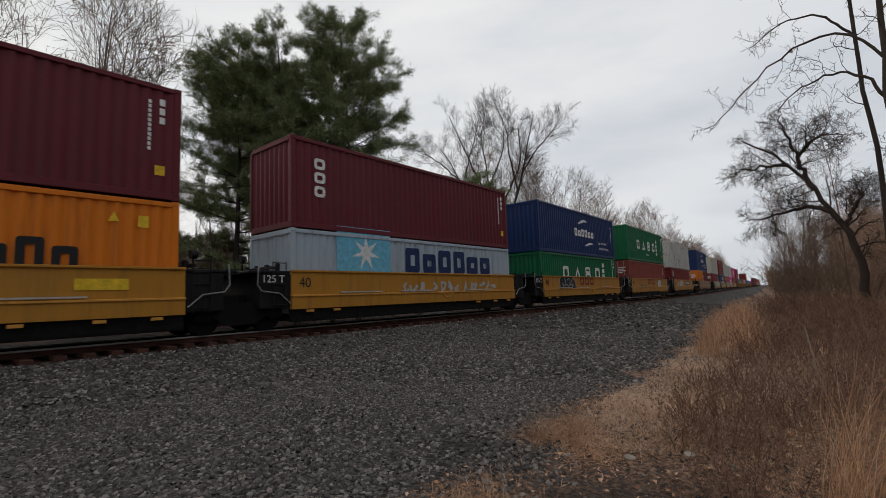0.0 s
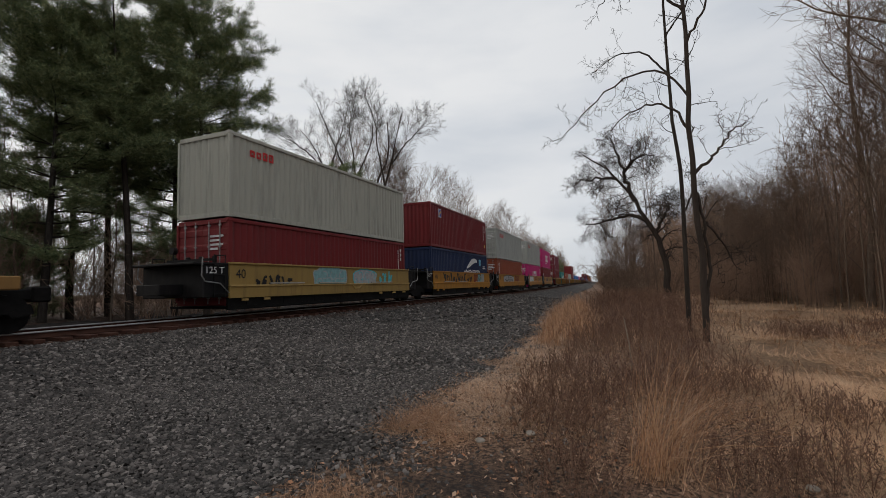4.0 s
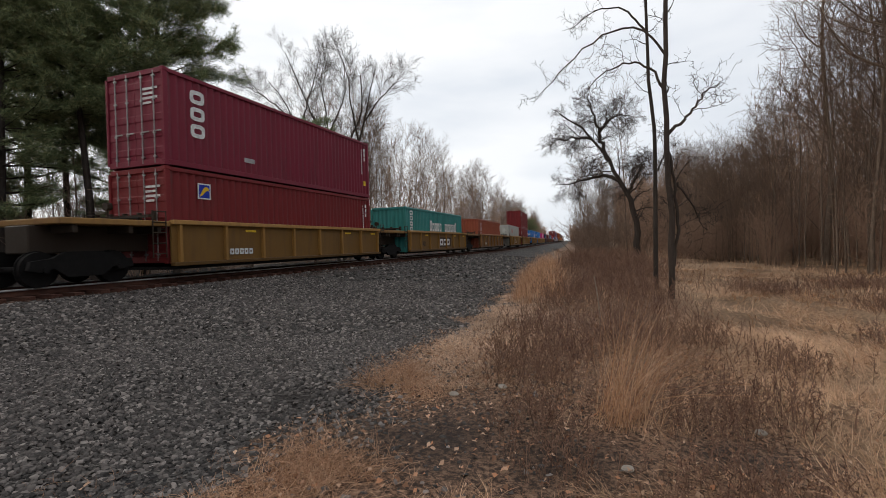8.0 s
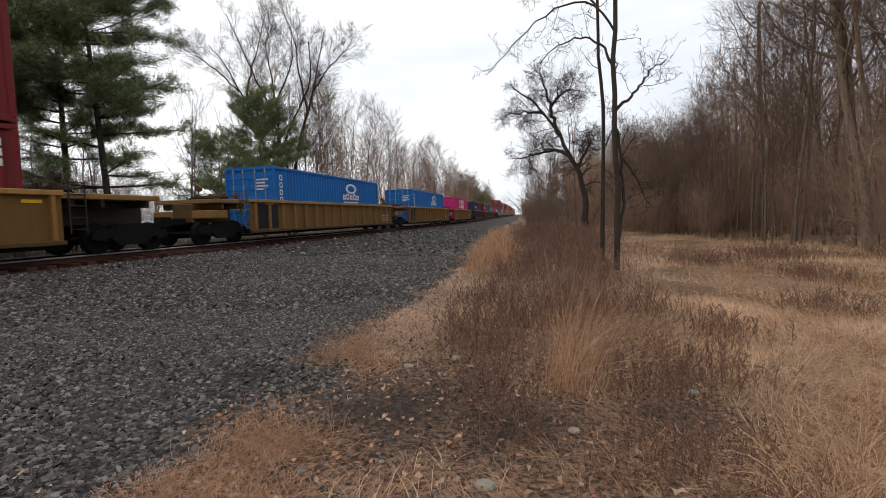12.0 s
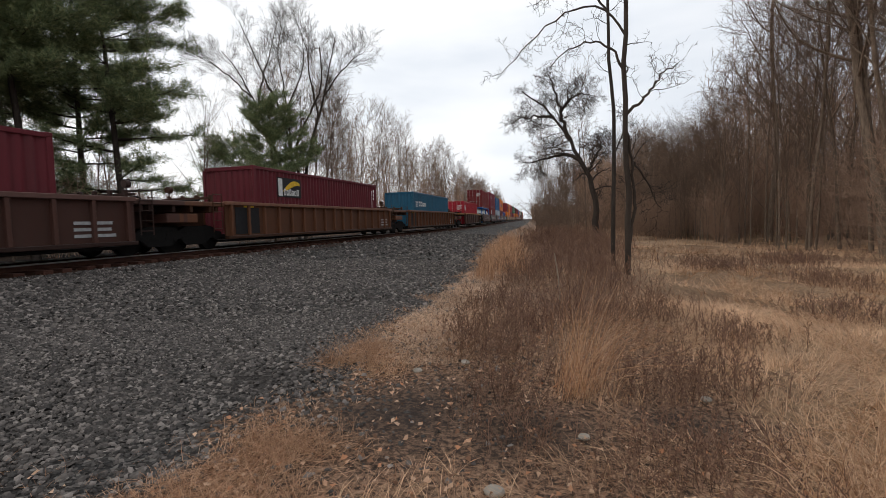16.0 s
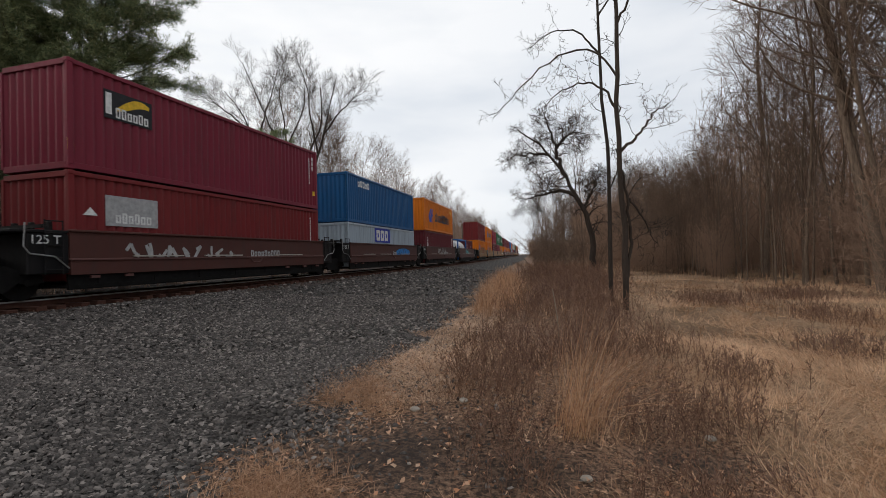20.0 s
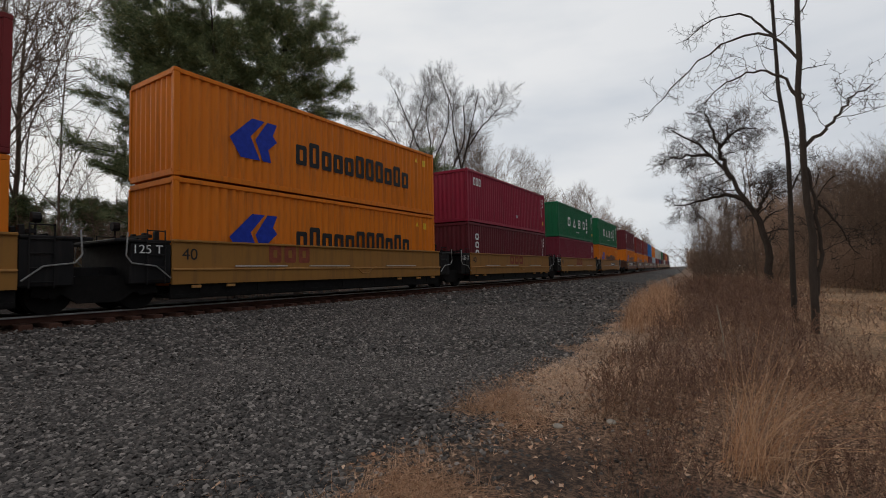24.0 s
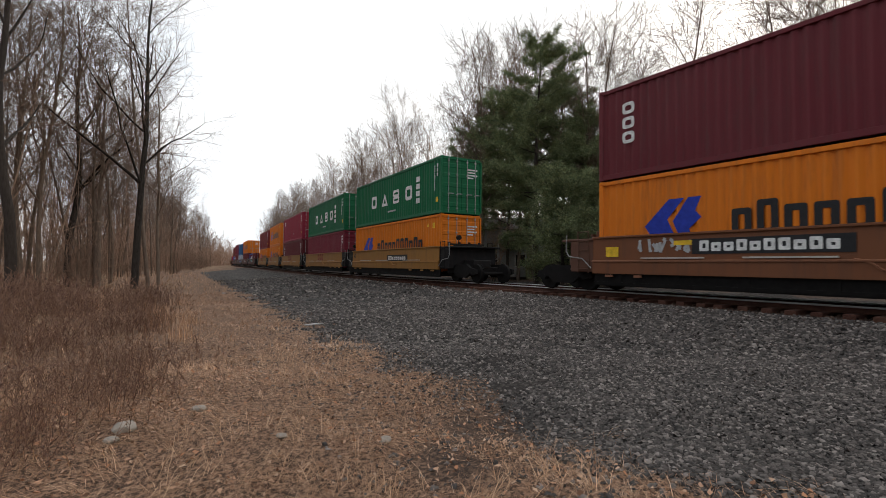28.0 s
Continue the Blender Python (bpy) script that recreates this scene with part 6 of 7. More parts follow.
    # the wide-crowned tree beyond the track: six stems that fan out
    lev = shaped_tree(61, [
        (0.223, 0.03, [(0.1, -0.3), (0.4, 7.0), (0.9, 8.5), (1.75, 11.6), (2.45, 13.8), (2.7, 15.5), (3.4, 18.2)]),
        (0.0992, 0.024, [(1.75, 11.6), (1.4, 13.4), (1.0, 15.5), (0.9, 17.7), (0.0, 20.0)]),
        (0.0868, 0.018, [(2.4, 13.6), (3.7, 15.4), (5.0, 16.6), (6.0, 17.0)]),
        (0.149, 0.048, [(-0.2, 2.0), (-0.4, 9.0), (0.9, 11.4), (1.75, 13.4), (2.3, 14.6), (2.0, 17.5)]),
        (0.161, 0.03, [(-0.4, 0.0), (-0.9, 9.2), (-1.0, 12.0), (-0.4, 13.6), (0.65, 15.5), (0.6, 18.4)]),
        (0.0806, 0.024, [(-1.0, 12.0), (-1.3, 14.5), (-1.7, 17.0), (-1.2, 19.5)]),
        (0.149, 0.03, [(-0.6, 4.0), (-0.9, 9.2), (-1.75, 12.3), (-2.8, 14.2), (-3.9, 17.7), (-4.8, 19.8)]),
        (0.161, 0.024, [(-0.8, 3.0), (-2.8, 10.5), (-3.9, 12.5), (-5.0, 15.1), (-6.6, 17.6)]),
        (0.0806, 0.018, [(-3.9, 12.5), (-6.8, 15.5), (-9.0, 17.2)]),
        (0.0992, 0.024, [(-3.4, 11.6), (-3.3, 12.9), (-2.8, 15.3), (-2.0, 18.2), (-1.5, 20.0)])], 1.0, 9.5, (16, 9, 6), (38, 42, 44), (0.32, 0.42, 0.48), 0.4, 0.35, 0.1, 0.07, 0.0095, 0.0, 0.04)
    t, c = tree_meshes(lev, split=1, sides=(7, 4, 3, 3), barkm=DARKBARK, twigm=DARKBARK)
    x, y = at_polar(30.8, 46)
    plant_tree("wide_crowned_tree", "wide-crowned bare tree with several fanning stems", t, c, ground_pose(x, y, 30.8))
    # slender bare tree by the pines
    lev = bare_tree(67, 10.0, 0.08, (9, 5, 4), 0.3, (32, 40, 40), (0.42, 0.5, 0.5), trunks=2)
    t, c = tree_meshes(lev)
    x, y = at_polar(41.0, 36)
    plant_tree("slender_tree", "slender bare tree with upright twigs", t, c, ground_pose(x, y, 70))
    # a dead snag and two tall trees behind
    lev = bare_tree(71, 12.5, 0.22, (5, 3), 0.5, (35, 40), (0.14, 0.4), wander=0.05)
    t, c = tree_meshes(lev, split=1)
    x, y = at_polar(179.3, 36)
    plant_tree("dead_snag", "grey broken dead tree trunk among the woods", t, c, ground_pose(x, y, 0))
    lev = bare_tree(73, 21, 0.24, (15, 8, 7), 0.3, (40, 44, 45), (0.32, 0.46, 0.45), wander=0.09, lift=0.06, twig_r=0.009)
    t, c = tree_meshes(lev, barkm=DARKBARK)
    for yaw, d, rz in ((185.5, 27, 30), (176.2, 34, 150), (181.5, 39, 260)):
        x, y = at_polar(yaw, d)
        plant_tree("bare_tree", "tall leafless hardwood tree in winter woods", t, c, ground_pose(x, y, rz, 0.95), "winter woods")
    # snapped trunk that leans beyond the track
    lev = [[limb(np.random.default_rng(4), (0, 0, 0), (0.75, 0.2, 0.6), 8.5, 0.11, 6, 0.03, 0.0, 0.5)], [limb(np.random.default_rng(6), (1.2, 0.3, 1.0), (0.5, 0.3, 0.8), 1.2, 0.03, 3, 0.1, 0.0)]]
    t, c = tree_meshes(lev, split=1)
    x, y = at_polar(31.0, 40)
    plant_tree("leaning_snag", "snapped pale trunk leaning over brush", t, c, ground_pose(x, y, 25))


build_single_trees()


def pine_meshes(seed, height, r0, first=0.3, reach=3.6, dense=1.0, bare=0.0):
    """White pine: many level limbs fringed with sprays of needles."""
    rng = np.random.default_rng(seed)
    trunk = limb(rng, (0, 0, -0.1), (0.02, 0.02, 1), height, r0, 12, 0.02, 0.03, 0.12)
    limbs, at, along = [trunk], [], []
    z = first
    while z < 0.985:
        f = (z - first) / (1 - first)
        out = reach * (0.72 + 0.28 * math.sin(min(1, f * 2.2) * math.pi / 2)) * math.sqrt(max(0, 1 - f ** 2.4)) + 0.45
        for k in range(rng.integers(3, 6) if f > bare else rng.integers(1, 4)):
            p, _, r = branch_off(rng, trunk, z, 80)
            a = rng.uniform(0, 2 * math.pi)
            L = out * rng.uniform(0.5, 1.12)
            b = limb(rng, p, (math.cos(a), math.sin(a), 0.02 + 0.55 * f), L, max(0.014, r * 0.3), 5, 0.08, 0.03, 0.3)
            limbs.append(b)
            subs = [b]
            for c in range(int(3 + L * 2.6)):
                q, dd, rr = branch_off(rng, b, rng.uniform(0.25, 1.0), rng.uniform(30, 65))
                dd[2] = dd[2] * 0.3 + 0.1
                sb = limb(rng, q, dd, L * rng.uniform(0.14, 0.34), 0.009, 3, 0.14, 0.05, 0.4)
                limbs.append(sb)
                subs.append(sb)
            for sb in subs:
                P = sb[0]
                m = int((4 + 11 * np.linalg.norm(P[-1] - P[0])) * dense)
                x = rng.uniform(0.25, 1.0, m) * (len(P) - 1)
                i = np.minimum(x.astype(int), len(P) - 2)
                at.append(P[i] + (P[i + 1] - P[i]) * (x - i)[:, None])
                along.append(np.repeat((P[-1] - P[0])[None] / (np.linalg.norm(P[-1] - P[0]) + 1e-6), m, 0))
        z += rng.uniform(0.023, 0.041)
    nn = 6
    C, D = np.repeat(np.concatenate(at), nn, 0), np.repeat(np.concatenate(along), nn, 0)
    C = C + rng.normal(0, 0.11, C.shape)
    d = rng.normal(0, 1, C.shape) * (1, 1, 0.75) + D * 0.9 + (0, 0, 0.25)
    d /= np.linalg.norm(d, axis=1)[:, None]
    w = np.cross(d, rng.normal(0, 1, C.shape))
    w *= 0.014 / (np.linalg.norm(w, axis=1)[:, None] + 1e-9)
    V = np.stack([C + w, C - w, C + d * rng.uniform(0.15, 0.33, (len(C), 1))], 1).reshape(-1, 3)
    v, f = tubes(limbs, 4)
    return fast_mesh("trunk", v, f, DARKBARK, True), fast_mesh("needles", V, np.arange(len(V)).reshape(-1, 3), NEEDLE)


def build_pines():
    r = random.Random(3)
    kinds = [pine_meshes(1, 18.5, 0.24, 0.18, 4.3, 1.3, 0.24), pine_meshes(2, 16.5, 0.2, 0.18, 3.9, 1.3, 0.24), pine_meshes(5, 14.0, 0.2, 0.14, 3.4), pine_meshes(7, 12.2, 0.15, 0.08, 4.0, 1.2), pine_meshes(11, 18.5, 0.22, 0.5, 4.2, 1.4)]
    low = pine_meshes(9, 7.5, 0.12, 0.05, 2.9, 0.6)
    spots = [(48.3, 30.5, 0, 1.08), (51.3, 33.0, 1, 1.1), (55.2, 30.0, 4, 0.96), (57.0, 33.0, 4, 0.9), (60.0, 34.0, 1, 1.05), (62.0, 30.5, 0, 0.95),
             (34.0, 43.0, 3, 1.0), (132.0, 36.0, 0, 0.98), (129.0, 40.0, 1, 1.0), (135.5, 42.0, 1, 1.0), (138.5, 46.0, 0, 0.92), (126.0, 37.0, 2, 0.95), (123.0, 46.0, 1, 0.9), (141, 52, 2, 0.95), (106.0, 44.0, 1, 0.9), (112.0, 50.0, 2, 1.0)]
    for yaw, d, k, sc in spots:
        x, y = at_polar(yaw, d)
        t, c = kinds[k]
        ob = thing("pine_tree", "tall dark green pine with tiered feathery branches", "tree", "pines beyond the track", ground_pose(x, y, r.uniform(0, 360), sc))
        hang("trunk", t, ob)
        hang("needles", c, ob)
    for yaw, d in ((124, 33), (129, 32), (38.0, 53), (63.5, 34), (66.0, 36), (69.5, 34), (73.0, 36), (76.0, 34), (8.4, 215), (8.9, 240)):
        x, y = at_polar(yaw, d)
        ob = thing("small_pine", "low dark green pine reaching to the ground", "tree", "pines beyond the track", ground_pose(x, y, r.uniform(0, 360), ((1.0 if yaw > 90 else 0.75) if d < 45 else 1.3) if d < 100 else 1.5))
        hang("trunk", low[0], ob)
        hang("needles", low[1], ob)


build_pines()


# ---- stones, grass and weeds ----
def scatter(rng, n, lo, hi, keep):
    """Random places in the ring between two distances that pass keep(x, y)."""
    d = np.sqrt(rng.uniform(lo * lo, hi * hi, n))
    a = rng.uniform(0, 2 * math.pi, n)
    x, y = d * np.cos(a), d * np.sin(a)
    yaw = np.degrees(np.arctan2(-x, y))
    k = keep(x, y) & ((yaw > -37) | (yaw < -168) | (rng.random(n) < 0.12))
    return x[k], y[k]


def build_stones():
    rng = np.random.default_rng(21)
    # an angular chip: a narrower top face over four sides
    chip = np.array([(-1, -1, -1), (1, -1, -1), (1, 1, -1), (-1, 1, -1), (-0.72, -0.7, 1), (0.7, -0.74, 1), (0.74, 0.7, 1), (-0.7, 0.72, 1)], float)
    of = np.array([(4, 5, 6, 7), (0, 1, 5, 4), (1, 2, 6, 5), (2, 3, 7, 6), (3, 0, 4, 7)])

    def keep(x, y):
        o = offset_of(x, y)
        g = gravel_at(x, y)
        return (rng.random(len(x)) < g * g * (0.85 + 0.15 * np.clip((np.interp(y, EDGE_Y, EDGE_X) - x - 1.5) / 4, 0, 1)) * (1 - 0.9 * soil_at(x, y))) & (o > 1.5) & (o < 25)

    def lay(name, x, y, size, label, mat=STONE):
        n = len(x)
        s = rng.uniform(0.55, 1.25, n) * size
        P = chip[None] * (1 + rng.uniform(-0.38, 0.3, (n, 8, 1))) * np.stack([np.full(n, 0.86), rng.uniform(0.45, 0.85, n), rng.uniform(0.2, 0.46, n)], 1)[:, None, :] * s[:, None, None]
        # random turn
        q = rng.normal(0, 1, (n, 4)) * np.array([1, 0.17, 0.17, 1])
        q /= np.linalg.norm(q, axis=1)[:, None]
        w, a, b, c = q.T
        R = np.stack([1 - 2 * (b * b + c * c), 2 * (a * b - c * w), 2 * (a * c + b * w), 2 * (a * b + c * w), 1 - 2 * (a * a + c * c), 2 * (b * c - a * w), 2 * (a * c - b * w), 2 * (b * c + a * w), 1 - 2 * (a * a + b * b)], 1).reshape(n, 3, 3)
        P = np.einsum("nij,nkj->nki", R, P)
        P += np.stack([x, y, ground_z(x, y) + 0.25 * s], 1)[:, None, :]
        F = (of[None] + 8 * np.arange(n)[:, None, None]).reshape(-1, 4)
        return tagged(new(name, fast_mesh(name, P.reshape(-1, 3), F, mat)), label, "ballast", kind="stuff")
    x, y = scatter(rng, 340000, 0.8, 9, keep)
    lay("ballast", x, y, 0.026, "loose grey crushed stones along the track")
    x, y = scatter(rng, 270000, 9, 19, keep)
    lay("ballast", x, y, 0.04, "loose grey crushed stones along the track")
    x, y = scatter(rng, 105000, 19, 48, keep)
    lay("ballast", x, y, 0.08, "loose grey crushed stones along the track")
    # between the ties
    s, o = rng.uniform(-45, 75, 16000), rng.uniform(-1.4, 1.4, 16000)
    x, y, h = track(s, o)
    ok = (s % 0.52) > 0.2
    lay("ballast", x[ok], y[ok], 0.045, "rust-stained stones between and beside the ties", BROWNSTONE)
    x, y = scatter(rng, 60000, 0.8, 14, lambda x, y: rng.random(len(x)) < 0.8 * np.exp(-np.abs(np.interp(y, EDGE_Y, EDGE_X) + 0.1 - x) / 0.55))
    lay("ballast", x, y, 0.026, "small stones along the edge of the gravel")
    # sparse stones on the bare ground by the verge
    x, y = scatter(rng, 9000, 0.8, 9, lambda x, y: (gravel_at(x, y) < 0.5) & (np.interp(y, EDGE_Y, EDGE_X) > x - 2.2))
    lay("scattered_stones", x, y, 0.022, "small stones strewn in the grass")


build_stones()


def blades(rng, x, y, per, length, width, lean, mat, name, label, category, curl=0.5, flow=0.0):
    """Tufts of bent blades, each two quads; with flow they lie in swirls."""
    n = len(x)
    X, Y = np.repeat(x, per), np.repeat(y, per)
    m = len(X)
    X, Y = X + rng.normal(0, 0.03, m), Y + rng.normal(0, 0.03, m)
    Z = ground_z(X, Y)
    L = np.repeat(np.broadcast_to(length, n), per) * rng.uniform(0.5, 1.15, m)
    a = rng.uniform(0, 2 * math.pi, m)
    if flow:
        a = 2.2 * np.sin(0.8 * X + 0.5 * np.sin(0.6 * Y)) + 1.7 * np.sin(0.7 * Y + 0.4 * X) + 0.8 * np.sin(2.1 * X - 1.6 * Y) + rng.normal(0, flow, m)
    k = np.abs(rng.normal(0, lean, m)) if lean < 1.1 else np.clip(rng.normal(lean, 0.28, m), 0.2, 1.52)
    dx, dy = np.cos(a), np.sin(a)
    w = width * rng.uniform(0.6, 1.2, m)
    sx, sy = -dy * w, dx * w
    base = np.stack([X, Y, Z - 0.01], 1)
    mid = base + np.stack([dx * L * 0.5 * np.sin(k), dy * L * 0.5 * np.sin(k), L * 0.5 * np.cos(k)], 1)
    k2 = np.clip(k + curl * rng.uniform(0.4, 1.6, m), 0, 1.75)
    tip = mid + np.stack([dx * L * 0.5 * np.sin(k2), dy * L * 0.5 * np.sin(k2), L * 0.5 * np.cos(k2)], 1)
    side = np.stack([sx, sy, 0 * sx], 1)
    V = np.stack([base - side, base + side, mid + side * 0.8, mid - side * 0.8, tip + side * 0.15, tip - side * 0.15], 1).reshape(-1, 3)
    i = np.arange(m) * 6
    F = np.concatenate([np.stack([i, i + 1, i + 2, i + 3], 1), np.stack([i + 3, i + 2, i + 4, i + 5], 1)])
    return tagged(new(name, fast_mesh(name, V, F, mat)), label, category, kind="stuff")


def build_grass():
    rng = np.random.default_rng(31)

    def lawn(x, y):
        g = gravel_at(x, y)
        patch = 0.5 + 0.5 * np.sin(0.9 * x + 1.3 * np.sin(0.7 * y)) * np.sin(0.8 * y + 0.6 * np.sin(0.9 * x))
        bare = np.exp(-(((x + 1.0) / 0.9) ** 2 + ((y - 3.6) / 0.9) ** 2))
        return (rng.random(len(x)) > g * 1.15) & (offset_of(x, y) > 5) & (rng.random(len(x)) < 0.45 + 0.55 * patch - 0.75 * bare - 1.1 * soil_at(x, y))
    verge = lambda x, y: lawn(x, y) & (rng.random(len(x)) < verge_at(x, y))
    field = lambda x, y: lawn(x, y) & (rng.random(len(x)) > verge_at(x, y) * 0.85)
    past = lambda x, y: x - np.interp(y, EDGE_Y, EDGE_X)
    x, y = scatter(rng, 110000, 0.7, 8, verge)
    blades(rng, x, y, 5, 0.12, 0.0019, 1.2, MATTED, "matted_grass", "short matted grey-brown winter grass", "grass", 0.35)
    x, y = scatter(rng, 60000, 8, 26, verge)
    blades(rng, x, y, 4, 0.17, 0.0042, 0.95, MATTED, "matted_grass", "short matted grey-brown winter grass", "grass", 0.7)
    x, y = scatter(rng, 16000, 0.7, 11, verge)
    blades(rng, x, y, 1, 0.26, 0.0017, 1.42, THATCH, "loose_straw", "pale dead stalks lying in the grass", "grass", 0.12)
    x, y = scatter(rng, 90000, 2.0, 9, field)
    blades(rng, x, y, 6, 0.3, 0.0022, 1.18, FIELD, "dry_grass", "matted tan dry winter grass lying in swirls", "grass", 0.4, 0.7)
    x, y = scatter(rng, 80000, 9, 28, field)
    blades(rng, x, y, 4, 0.36, 0.005, 1.12, FIELD, "dry_grass", "matted tan dry winter grass lying in swirls", "grass", 0.4, 0.8)
    x, y = scatter(rng, 40000, 26, 75, lawn)
    blades(rng, x, y, 2, 0.4, 0.012, 0.9, FIELD, "dry_grass", "tan dry winter grass of the field", "grass", 0.6)
    # pale thin thatch between gravel and weeds
    x, y = scatter(rng, 260000, 1.5, 22, lambda x, y: (past(x, y) > -0.1) & (rng.random(len(x)) < np.exp(-(past(x, y) / np.interp(y, [-30, -6, -2, 3, 6, 20], [3.6, 2.6, 1.2, 0.5, 1.1, 1.4])) ** 2) * np.interp(np.hypot(x, y), [2, 9, 22], [1, 0.7, 0.4]) * (1 - 0.8 * soil_at(x, y))))
    blades(rng, x, y, 4, 0.1, 0.0021, 1.15, PALEGRASS, "edge_grass", "pale thin thatch of dead grass along the gravel", "grass", 0.4)

    y = rng.uniform(4.8, 14, 17000)
    x = np.interp(y, EDGE_Y, EDGE_X) + 0.1 + np.abs(rng.normal(0, 0.75, len(y)))
    blades(rng, x, y, 5, 0.1, 0.0024, 1.15, PALEGRASS, "edge_grass", "pale thin thatch of dead grass along the gravel", "grass", 0.4)

    # weed patches: (x, y, radius, height)
    patches = [(-1.05, 5.8, 0.55, 0.42), (-0.7, 5.1, 0.5, 0.36), (-0.5, 6.7, 0.65, 0.42), (-1.1, 8.4, 0.7, 0.4), (0.2, 7.6, 0.9, 0.4), (0.9, 3.35, 0.5, 0.3), (1.05, 2.6, 0.45, 0.26), (0.45, 2.95, 0.4, 0.22), (-0.55, 4.05, 0.45, 0.3), (-0.3, 3.35, 0.4, 0.24), (0.75, 4.6, 0.5, 0.34), (1.3, 4.9, 0.6, 0.36), (1.9, 6.2, 0.5, 0.34), (1.2, 7.6, 0.7, 0.36), (0.6, 9.6, 1.0, 0.45), (-0.7, 11, 0.9, 0.5), (0.7, 12.4, 1.1, 0.5), (-0.9, 14, 1.0, 0.6), (0.4, 16, 1.3, 0.65), (1.0, 19, 1.5, 0.7), (-0.6, 22, 1.6, 0.8), (0.8, 26, 2.0, 0.9), (-1.2, 31, 1.6, 0.9), (5.6, 12, 0.9, 0.4), (7.5, 11.2, 1.0, 0.4), (4.1, 8.3, 0.7, 0.32), (4.2, 15.5, 1.2, 0.45), (7.0, 17, 1.4, 0.45),
               (0.5, -5.4, 0.8, 0.38), (-0.2, -6.6, 0.7, 0.4), (0.9, -7.6, 1.0, 0.45), (-0.6, -8.6, 0.8, 0.4), (0.6, -10.5, 1.2, 0.55), (-0.8, -12.5, 1.0, 0.6), (1.6, -13, 1.5, 0.8), (0.4, -17, 1.8, 0.9), (-1.6, -19, 1.0, 0.8), (2.0, -20, 2.2, 1.1)]
    wx, wy, wh = [], [], []
    for px, py, pr, ph in patches:
        n = int(250 * pr)
        wx.append(rng.normal(px, pr * 0.5, n))
        wy.append(rng.normal(py, pr * 0.55, n))
        wh.append(np.full(n, ph))
    wx, wy, wh = map(np.concatenate, (wx, wy, wh))
    ok = gravel_at(wx, wy) < 0.35
    wx, wy, wh = wx[ok], wy[ok], wh[ok] * rng.uniform(0.4, 1.2, ok.sum())
    n, far = len(wx), np.hypot(wx, wy)
    stems = limbs_v(rng, np.stack([wx, wy, ground_z(wx, wy) - 0.02], 1), np.stack([rng.normal(0, 0.22, n), rng.normal(0, 0.22, n), np.ones(n)], 1), wh, 0.0019 + 0.00022 * far, 3, 0.12, 0.0, 0.5)
    P, D, r, f = kids_v(rng, stems, 5, 0.3, 38)
    twigs = limbs_v(rng, P, D, np.repeat(wh, 5) * rng.uniform(0.1, 0.32, len(P)), 0.0014 + 0.0002 * np.repeat(far, 5), 2, 0.18, 0.1, 0.9)
    P, D, r, f = kids_v(rng, twigs, 3, 0.3, 50)
    seeds = limbs_v(rng, P, D, np.repeat(np.repeat(wh, 5), 3) * rng.uniform(0.03, 0.07, len(P)), 0.0028 + 0.0002 * np.repeat(np.repeat(far, 5), 3), 1, 0.1, 0.0, 0.7)
    vs, fs, k = [], [], 0
    for lv in (stems, twigs, seeds):
        v, f = ribbons_v(rng, lv)
        vs.append(v)
        fs.append(f + k)
        k += len(v)
    tagged(new("dead_weeds", fast_mesh("dead_weeds", np.concatenate(vs), np.concatenate(fs), WEED)), "dark brown dead weed stalks with seed heads", "weeds", kind="stuff")

    # sedge: the orange bank farther along, and sparse stalks
    clumps = []
    r = random.Random(8)
    for i in range(60):
        yy = r.uniform(11.5, 30)
        clumps.append((float(np.interp(yy, EDGE_Y, EDGE_X)) + r.uniform(0.6, 1.7), yy, 0.3, r.uniform(0.45, 0.85), 45))
    for i in range(14):
        clumps.append((r.uniform(-3.0, 0.5), -r.uniform(9, 24), 0.35, r.uniform(0.3, 0.55), 50))
    xs, ys, ls = [], [], []
    for cx, cy, cr, ch, n in clumps:
        xs.append(rng.normal(cx, cr * 0.5, n))
        ys.append(rng.normal(cy, cr * 0.5, n))
        ls.append(np.full(n, ch * 1.2))
    blades(rng, np.concatenate(xs), np.concatenate(ys), 2, np.concatenate(ls), 0.0032, 0.24, SEDGE, "broom_sedge", "tall orange-tan clumps of dry sedge", "grass", 0.55)

    def mounds(name, label, spots, mat, width):
        """Low tussocks: strands that rise and arch over on all sides."""
        px, py, h = [], [], []
        for cx, cy, cr, ch, n in spots:
            px.append(rng.normal(cx, cr, n))
            py.append(rng.normal(cy, cr, n))
            h.append(np.full(n, ch))
        px, py, h = map(np.concatenate, (px, py, h))
        n = len(px)
        a = rng.uniform(0, 2 * math.pi, n)
        lean = np.abs(rng.normal(0.5, 0.4, n))
        pts, rad = limbs_v(rng, np.stack([px, py, ground_z(px, py) - 0.02], 1), np.stack([np.cos(a) * lean, np.sin(a) * lean, np.ones(n)], 1), h * rng.uniform(0.6, 1.25, n), width, 6, 0.09, -rng.uniform(0.1, 0.5, n), 0.4)
        pts[..., 2] = np.maximum(pts[..., 2], ground_z(pts[..., 0], pts[..., 1]) + 0.012)
        v, f = ribbons_v(rng, (pts, rad))
        tagged(new(name, fast_mesh(name, v, f, mat)), label, "grass", kind="stuff")
